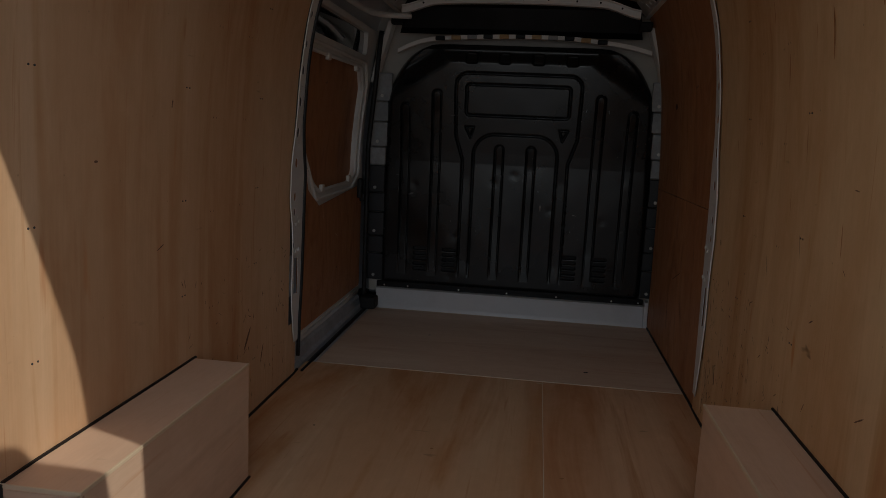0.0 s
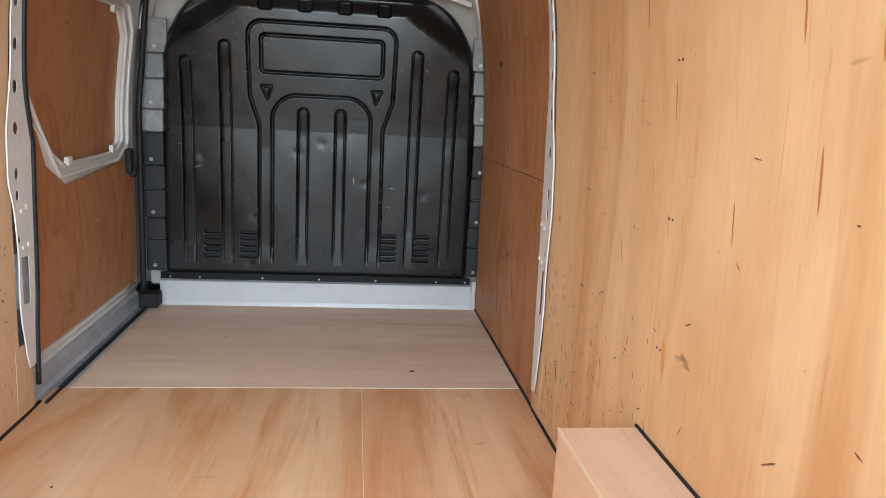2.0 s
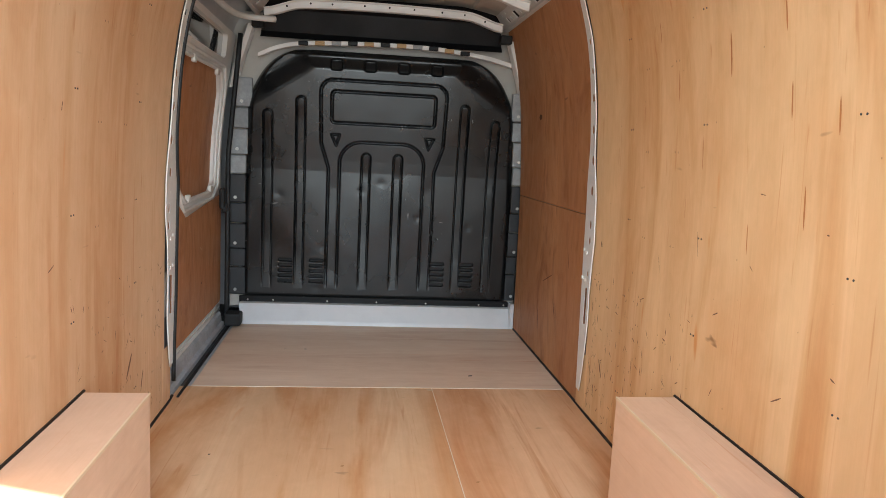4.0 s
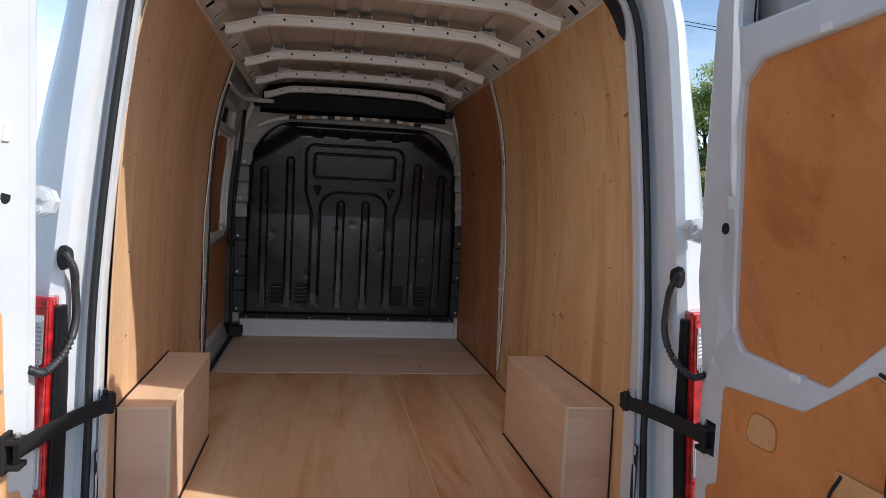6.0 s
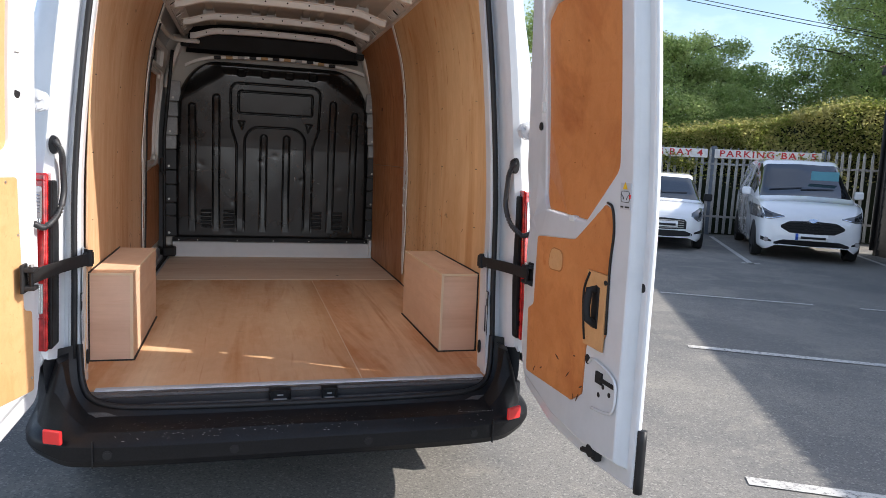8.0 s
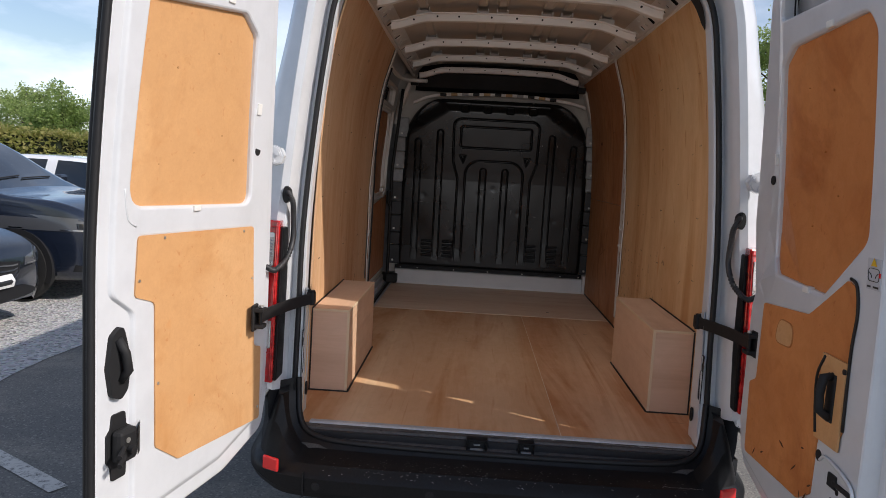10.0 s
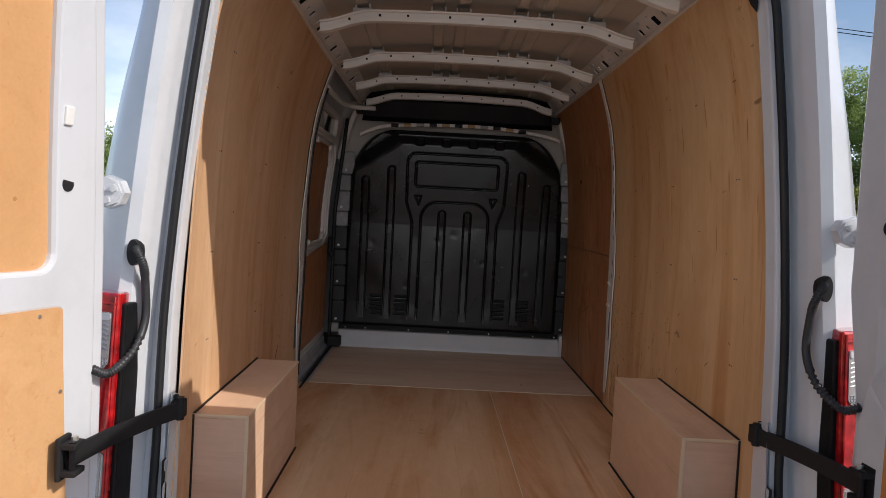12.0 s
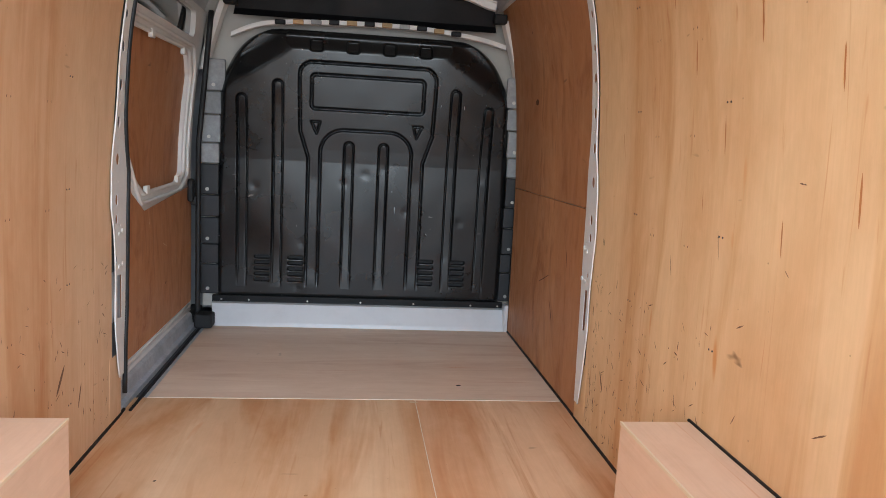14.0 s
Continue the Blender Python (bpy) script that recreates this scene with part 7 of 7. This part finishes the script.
    grid = [[cols[j][i] for j in range(len(cols))] for i in range(len(cols[0]))]
    nj = len(cols)
    cow, roof = st[3], st[4]
    rear_i = 5 * sub + (2 if style == "van" else 12)
    def glass_kind(i, j):
        jj = min(j, nj - 2 - j)
        if 3 * sub <= i < 4 * sub and jj >= 19 + (1 if i > 3 * sub + 2 else 0):
            return "windscreen"
        if 17 <= jj < 22 and 3 * sub + 3 <= i < rear_i and not (i in (5 * sub + 3,) and style != "van"):
            return "side_window"
        return ""
    meshes = {}
    for i in range(len(grid) - 1):
        for j in range(nj - 1):
            kind = glass_kind(i, j)
            if kind in ("side_window", "headlamp"):
                kind += "_l" if j < nj / 2 else "_r"
            b2, seen = meshes.setdefault(kind, (bmesh.new(), {}))
            vs = []
            for a, b in ((i, j), (i, j + 1), (i + 1, j + 1), (i + 1, j)):
                if (a, b) not in seen:
                    seen[a, b] = b2.verts.new(grid[a][b])
                vs.append(seen[a, b])
            b2.faces.new(vs)
    b2, seen = meshes[""]
    for i in (0, len(grid) - 1):
        b2.faces.new([seen[i, j] for j in range(nj)])
    glass = None
    for kind, (b2, seen) in meshes.items():
        bmesh.ops.recalc_face_normals(b2, faces=b2.faces)
        if kind == "":
            skin = BVHTree.FromBMesh(b2)  # for fittings let into the body
            part("body", b2, paint_m, c, smooth=True)
        else:
            if kind == "windscreen":
                screen = BVHTree.FromBMesh(b2)
            g = part(kind.replace("_l", "").replace("_r", ""), b2, clear_lens if kind.startswith("headlamp") else dark_glass, c, smooth=True)
            glass = g if kind == "windscreen" else glass
    for side in (-1, 1):
        zb, zt = roof[2], roof[3]
        # mirror
        mx = side * (w * 0.98 + 0.09)
        mb = boxed(mx - 0.09, cow[0] + 0.32 * k, zb + 0.0, mx + 0.07, cow[0] + 0.44 * k, zb + 0.15, 0.03)
        part("door_mirror", mb, paint_m if style != "hatch" else matt_black, c)
        # wheels with dark wells behind them
        for wy in (0.80 * k, L - 0.78 * k):
            hit = skin.ray_cast(Vector((side * 3.0, wy, wheel_r * 1.3)), Vector((-side, 0, 0)))[0]
            wx = abs(hit.x) * side if hit else side * w * 0.97
            well = bmesh.new()
            n_ = 22
            arc = [(wy + (wheel_r + 0.05) * math.cos(t), wheel_r + (wheel_r + 0.05) * math.sin(t)) for t in np.linspace(-0.35, math.pi + 0.35, n_)]
            inner = [well.verts.new((wx - side * 0.05, y_, z_)) for y_, z_ in arc]
            outer = [well.verts.new((wx + side * 0.008, y_, z_)) for y_, z_ in arc]
            well.faces.new(inner if side < 0 else inner[::-1])
            well.faces.new(outer if side > 0 else outer[::-1])
            for q in range(n_ - 1):
                well.faces.new((inner[q], inner[q + 1], outer[q + 1], outer[q]))
            part("wheel_arch", well, matt_black, c)
            prof = [(-0.16, 0.70), (-0.16, 0.96), (-0.13, 1.0), (-0.02, 1.0), (0.014, 0.96), (0.020, 0.80), (0.014, 0.70)]
            ty = bmesh.new()
            loft(ty, [[(wx + side * px, wy + wheel_r * pr * math.cos(t), wheel_r + wheel_r * pr * math.sin(t)) for px, pr in prof] for t in np.linspace(0, 2 * math.pi, 33)])
            wh = part("wheel", ty, tyre_black, c, smooth=True, sharp=40)
            rm = cyl(bmesh.new(), (wx - side * 0.05, wy, wheel_r), (wx - side * 0.012, wy, wheel_r), wheel_r * 0.69, 28)
            rim = part("rim", rm, matt_black, wh)
            sp = bmesh.new()
            loft(sp, [[(wx + side * px, wy + wheel_r * pr * math.cos(t), wheel_r + wheel_r * pr * math.sin(t)) for px, pr in ((-0.01, 0.66), (0.016, 0.70), (0.012, 0.72))] for t in np.linspace(0, 2 * math.pi, 33)])
            for q in range(7):
                t = q * 2 * math.pi / 7 + 0.2
                u_, v_ = Vector((0, math.cos(t), math.sin(t))), Vector((0, -math.sin(t), math.cos(t)))
                o_ = Vector((wx, wy, wheel_r))
                loft(sp, [[o_ + u_ * r_ * wheel_r - v_ * h_ * wheel_r + Vector((side * e_, 0, 0)), o_ + u_ * r_ * wheel_r + v_ * h_ * wheel_r + Vector((side * e_, 0, 0))] for r_, h_, e_ in ((0.08, 0.11, -0.004), (0.35, 0.06, 0.0), (0.68, 0.075, 0.008))])
            cyl(sp, (wx - side * 0.02, wy, wheel_r), (wx + side * 0.002, wy, wheel_r), wheel_r * 0.16, 14)
            part("spokes", sp, bumper_black if style == "van" else alloy, wh)
    # front: grille, headlamps, plate, lower grille
    front = [(-0.008, 0.0)]
    def face_y(x):
        return 0.02 + 0.20 * (abs(x) / w) ** 3.0
    def bar(x0, x1, z0, z1, mt, nm, par=c, d=0.0, bev=0.01, nseg=9):
        b2 = bmesh.new()
        xs = np.linspace(x0, x1, nseg)
        rows_ = [[(x, face_y(x) - 0.030 - d, z0), (x, face_y(x) - 0.045 - d, (z0 + z1) / 2), (x, face_y(x) - 0.030 - d + 0.02, z1), (x, face_y(x) + 0.05, z1), (x, face_y(x) + 0.05, z0)] for x in xs]
        loft(b2, rows_, closed_ring=True, cap=True)
        return part(nm, b2, mt, par)
    gz = {"van": (0.60, 0.78), "hatch": (0.40, 0.60), "suv": (0.62, 0.86), "saloon": (0.44, 0.64)}[style]
    def patch(nm, mt, x0, x1, low, high, par=c, off=0.006, nx=15, nz=6):
        """A pane let into the nose, following its curve."""
        b2 = bmesh.new()
        rows_, last = [], None
        for x in np.linspace(x0, x1, nx):
            row = []
            for t in np.linspace(0, 1, nz):
                loc, nrm, _, _ = skin.ray_cast(Vector((x, -2.0, low(x) + (high(x) - low(x)) * t)), Vector((0, 1, 0)))
                q_ = 0.985
                while loc is None and q_ > 0.8:
                    loc, nrm, _, _ = skin.ray_cast(Vector((x * q_, -2.0, low(x) + (high(x) - low(x)) * t)), Vector((0, 1, 0)))
                    q_ -= 0.015
                if loc is None:
                    loc, nrm = last if last else (Vector((x, 0.3, low(x))), Vector((0, -1, 0)))
                last = (loc, nrm)
                row.append(loc + (nrm if nrm.y < 0 else -nrm) * off)
            rows_.append(row)
        loft(b2, rows_)
        ex = bmesh.ops.extrude_edge_only(b2, edges=[e for e in b2.edges if e.is_boundary])
        bmesh.ops.translate(b2, vec=(0, 0.03, 0), verts=[g_ for g_ in ex["geom"] if isinstance(g_, bmesh.types.BMVert)])
        bmesh.ops.recalc_face_normals(b2, faces=b2.faces)
        return part(nm, b2, mt, par, smooth=True, sharp=40)
    def curve(pts):
        return lambda x: interp(abs(x) / w, pts)
    shape = {
        "van": (((0.0, 0.50), (0.40, 0.515), (0.56, 0.60)), ((0.0, 0.735), (0.42, 0.715), (0.56, 0.64)), 0.56),
        "hatch": (((0.0, 0.40), (0.50, 0.42)), ((0.0, 0.62), (0.48, 0.60), (0.52, 0.56)), 0.52),
        "suv": (((0.0, 0.50), (0.30, 0.52), (0.52, 0.70)), ((0.0, 0.84), (0.52, 0.80)), 0.52),
        "saloon": (((0.0, 0.40), (0.34, 0.42), (0.42, 0.52)), ((0.0, 0.64), (0.42, 0.60)), 0.42)}[style]
    gr = patch("grille", matt_black, -shape[2] * w, shape[2] * w, curve(shape[0]), curve(shape[1]), nx=21)
    for kk in range(4):
        f_ = (kk + 0.6) / 4.4
        lo_, hi_ = curve(shape[0]), curve(shape[1])
        patch("grille_bar", lamp_chrome if style in ("hatch", "saloon") else bumper_black, -shape[2] * w * 0.9, shape[2] * w * 0.9,
              lambda x: lo_(x) + (hi_(x) - lo_(x)) * f_ - 0.006, lambda x: lo_(x) + (hi_(x) - lo_(x)) * f_ + 0.008, gr, 0.014, nx=13, nz=2)
    patch("badge", lamp_chrome, -0.07, 0.07, lambda x: gz[1] - 0.055 - 0.02 + 4 * x * x, lambda x: gz[1] - 0.01 - 4 * x * x, gr, 0.022, nx=7, nz=3)
    eye = {
        "van": (0.50, 0.985, ((0.50, 0.785), (0.75, 0.735), (0.985, 0.74)), ((0.50, 0.80), (0.75, 0.86), (0.985, 0.985))),
        "hatch": (0.62, 0.97, ((0.62, 0.66), (0.78, 0.57), (0.97, 0.62)), ((0.62, 0.72), (0.80, 0.82), (0.97, 0.80))),
        "suv": (0.55, 0.98, ((0.55, 0.745), (0.98, 0.77)), ((0.55, 0.80), (0.80, 0.865), (0.98, 0.90))),
        "saloon": (0.50, 0.97, ((0.50, 0.56), (0.97, 0.58)), ((0.50, 0.63), (0.80, 0.69), (0.97, 0.70)))}[style]
    patch("lower_grille", matt_black, -0.66 * w, 0.66 * w, curve(((0.0, 0.265), (0.5, 0.28), (0.66, 0.30))), curve(((0.0, 0.385), (0.5, 0.385), (0.66, 0.335))), nx=17)
    for side in (-1, 1):
        xa, xb = sorted((side * eye[0] * w, side * eye[1] * w))
        hl = patch("headlamp", lamp_inner, xa, xb, curve(eye[2]), curve(eye[3]), nx=17)
        m0 = 0.55 * eye[0] + 0.45 * eye[1]
        m1 = m0 + 0.13
        xa, xb = sorted((side * m0 * w, side * m1 * w))
        e2, e3 = curve(eye[2]), curve(eye[3])
        patch("projector", dark_glass, xa, xb, lambda x: e2(x) * 0.75 + e3(x) * 0.25, lambda x: e2(x) * 0.25 + e3(x) * 0.75, hl, 0.010, nx=6, nz=4)
        xa, xb = sorted((side * (eye[0] + 0.02) * w, side * (eye[1] - 0.02) * w))
        patch("daytime_lamp", lamp_chrome, xa, xb, lambda x: e2(x) + 0.008, lambda x: e2(x) + 0.020, hl, 0.010, nx=9, nz=2)
        xa, xb = sorted((side * 0.70 * w, side * 0.88 * w))
        patch("fog_recess", matt_black if style in ("hatch", "suv") else bumper_black, xa, xb, curve(((0.70, 0.33), (0.88, 0.35))), curve(((0.70, 0.36), (0.88, 0.42))), nx=7, nz=3)
        # the lamp's corner runs back along the wing
        if style in ("suv", "saloon", "hatch"):
            b2 = bmesh.new()
            z_lo, z_hi = eye[2][-1][1], eye[3][-1][1]
            rows_ = []
            for t in np.linspace(0, 1, 8):
                row = []
                for q in (0.0, 0.5, 1.0):
                    z_ = (z_lo + (z_hi - z_lo) * q) * (1 - t) + (z_hi + 0.03) * t
                    loc, nrm, _, _ = skin.ray_cast(Vector((side * 3, (0.16 + 0.50 * t) * k, z_)), Vector((-side, 0, 0)))
                    if loc is not None:
                        row.append(loc + (nrm if nrm.x * side > 0 else -nrm) * 0.006)
                if len(row) == 3:
                    rows_.append(row)
            if len(rows_) > 2:
                loft(b2, rows_)
                part("lamp_corner", b2, lamp_inner, hl, smooth=True)
        # door shut lines
        for pts in {"van": (((1.25, 1.10), (1.22, 0.6), (1.15, 0.28)), ((2.35, 1.70), (2.35, 0.28)), ((2.35, 1.15), (4.2, 1.15))),
                    "hatch": (((1.05, 0.95), (1.05, 0.3)), ((2.1, 0.95), (2.15, 0.3)))}.get(style, (((1.5, 1.0), (1.45, 0.35)), ((2.6, 1.0), (2.6, 0.35)))):
            seam = []
            for (y0, z0_), (y1, z1_) in zip(pts[:-1], pts[1:]):
                for t in np.linspace(0, 1, 7):
                    loc = skin.ray_cast(Vector((side * 3, (y0 + (y1 - y0) * t) * k, (z0_ + (z1_ - z0_) * t) * hk)), Vector((-side, 0, 0)))[0]
                    if loc is not None:
                        seam.append(loc)
            if len(seam) > 3:
                part("shut_line", tube(bmesh.new(), seam, 0.0045, 4), matt_black, c)
    pl_ = bar(-0.26, 0.26, 0.395 if style != "hatch" else 0.45, 0.505 if style != "hatch" else 0.56, pad_white, "number_plate", d=0.03, nseg=3)
    bar(-0.18, 0.22, 0.42 if style != "hatch" else 0.475, 0.48 if style != "hatch" else 0.535, bar_black, "plate_bar", pl_, 0.036, nseg=3)
    bar(-0.26, -0.22, 0.395 if style != "hatch" else 0.45, 0.505 if style != "hatch" else 0.56, blue_mark, "plate_band", pl_, 0.034, nseg=2)
    for side in (-1, 1):
        fx = side * w * 0.80
        fl_ = skin.ray_cast(Vector((fx, -2, 0.37)), Vector((0, 1, 0)))[0]
        if style == "van":
            part("fog_lamp", cyl(bmesh.new(), fl_ + Vector((0, 0.03, 0)), fl_ - Vector((0, 0.022, 0)), 0.042, 14), clear_lens, c)
        blade = []
        for t in np.linspace(0, 1, 6):
            loc = screen.ray_cast(Vector((side * 0.30 * w + (t - 0.6) * 0.62 * w, cow[0] + (0.16 + 0.05 * t) * k, 4.0)), Vector((0, 0, -1)))[0]
            if loc is not None:
                blade.append(loc + Vector((0, -0.006, 0.010)))
        if len(blade) > 2:
            part("wiper", tube(bmesh.new(), blade, 0.008, 6), matt_black, c)
    if style == "van":
        part("aerial", cyl(bmesh.new(), (0, roof[0] + 0.25, roof[3]), (0, roof[0] + 0.36, roof[3] + 0.16), 0.006, 6), matt_black, c)
    return c, glass


def parked(b, a, turn=0.0):
    return LOT @ pose(b, a, 0, 0, 0, turn)


cv, _ = car("small_van", "white small panel van parked in a bay", parked(1.18, -4.45, -4), car_white, 4.42, 1.83, 1.84, "van")
part("price_card", boxed(0.12, 1.29, 1.45, 0.60, 1.30, 1.62), price_blue, cv, "pale blue windscreen card")
car("hatchback", "white small hatchback parked in a bay", parked(-1.30, -3.95, -2), car_white, 3.5, 1.60, 1.47, "hatch")

# row of cars on the other side
def side_row(x, y, turn=0):
    return pose(x, y, 0, 0, 0, 90 + turn)
car("dark_saloon", "black saloon car parked on gravel", side_row(-4.16, 3.22, -2), car_black, 4.6, 1.81, 1.43, "saloon", wheel_r=0.33)
car("grey_suv", "dark blue-grey sport utility car parked on gravel", side_row(-4.0, 5.45, -3), car_grey, 4.55, 1.84, 1.68, "suv", wheel_r=0.36)
car("white_hatchback", "white hatchback car parked in the row", side_row(-3.7, 8.1, -3), car_white, 4.1, 1.75, 1.5, "hatch")
car("white_saloon", "white saloon car parked in the row", side_row(-4.6, 10.8, -3), car_white, 4.5, 1.8, 1.45, "saloon")
car("red_hatchback", "red hatchback car parked in the row", side_row(-5.0, 13.6, -3), car_red, 4.0, 1.75, 1.5, "hatch")
car("silver_suv", "silver car parked at the end of the row", side_row(-5.4, 16.4, -3), car_silver, 4.5, 1.8, 1.66, "suv")

hedge("far_hedge", -22, 14, 0, 1.6, 0.1, 2.2, 30000, 31, where=pose(-14, 26, 0, 0, 0, 22), size=0.16, rise=((0, 0), (1, 0)), low=0.3, label="clipped green hedge behind the parked cars")
for k in range(9):
    tree(0, 0, 3.7 + (k * 37 % 5) * 0.28, 2.4, leaf_ash if k % 3 else leaf_dark, "leafy tree beyond the hedge", 40 + k, 15000, 0.12, 0.12, where=Vector((-32 + k * 4.0, 30 + (k % 3) * 2.0 + k * 0.5, 0)))

# overhead cable and its pole
for dz in (0.0, 0.09):
    cab_ = [lot(-14 + 23 * t, 2.0, 9.05 + dz - 4.99 * t - 0.25 * math.sin(math.pi * t)) for t in np.linspace(0, 1, 24)]
    tagged(part("overhead_cable", tube(bmesh.new(), cab_, 0.010, 5), rubber), "thin black overhead cable", "cable", "overhead cables")
for b, top in ((-14, 9.3), (9, 4.4)):
    p = lot(b, 2.0)
    tagged(part("utility_pole", cyl(bmesh.new(), p, p + Vector((0, 0, top)), 0.13, 12, 0.09), bark), "wooden utility pole carrying a cable", "pole")

# no part lies deeper than two levels below its thing
for ob in list(bpy.data.objects):
    while ob.parent and ob.parent.parent and ob.parent.parent.parent:
        ob.parent = ob.parent.parent
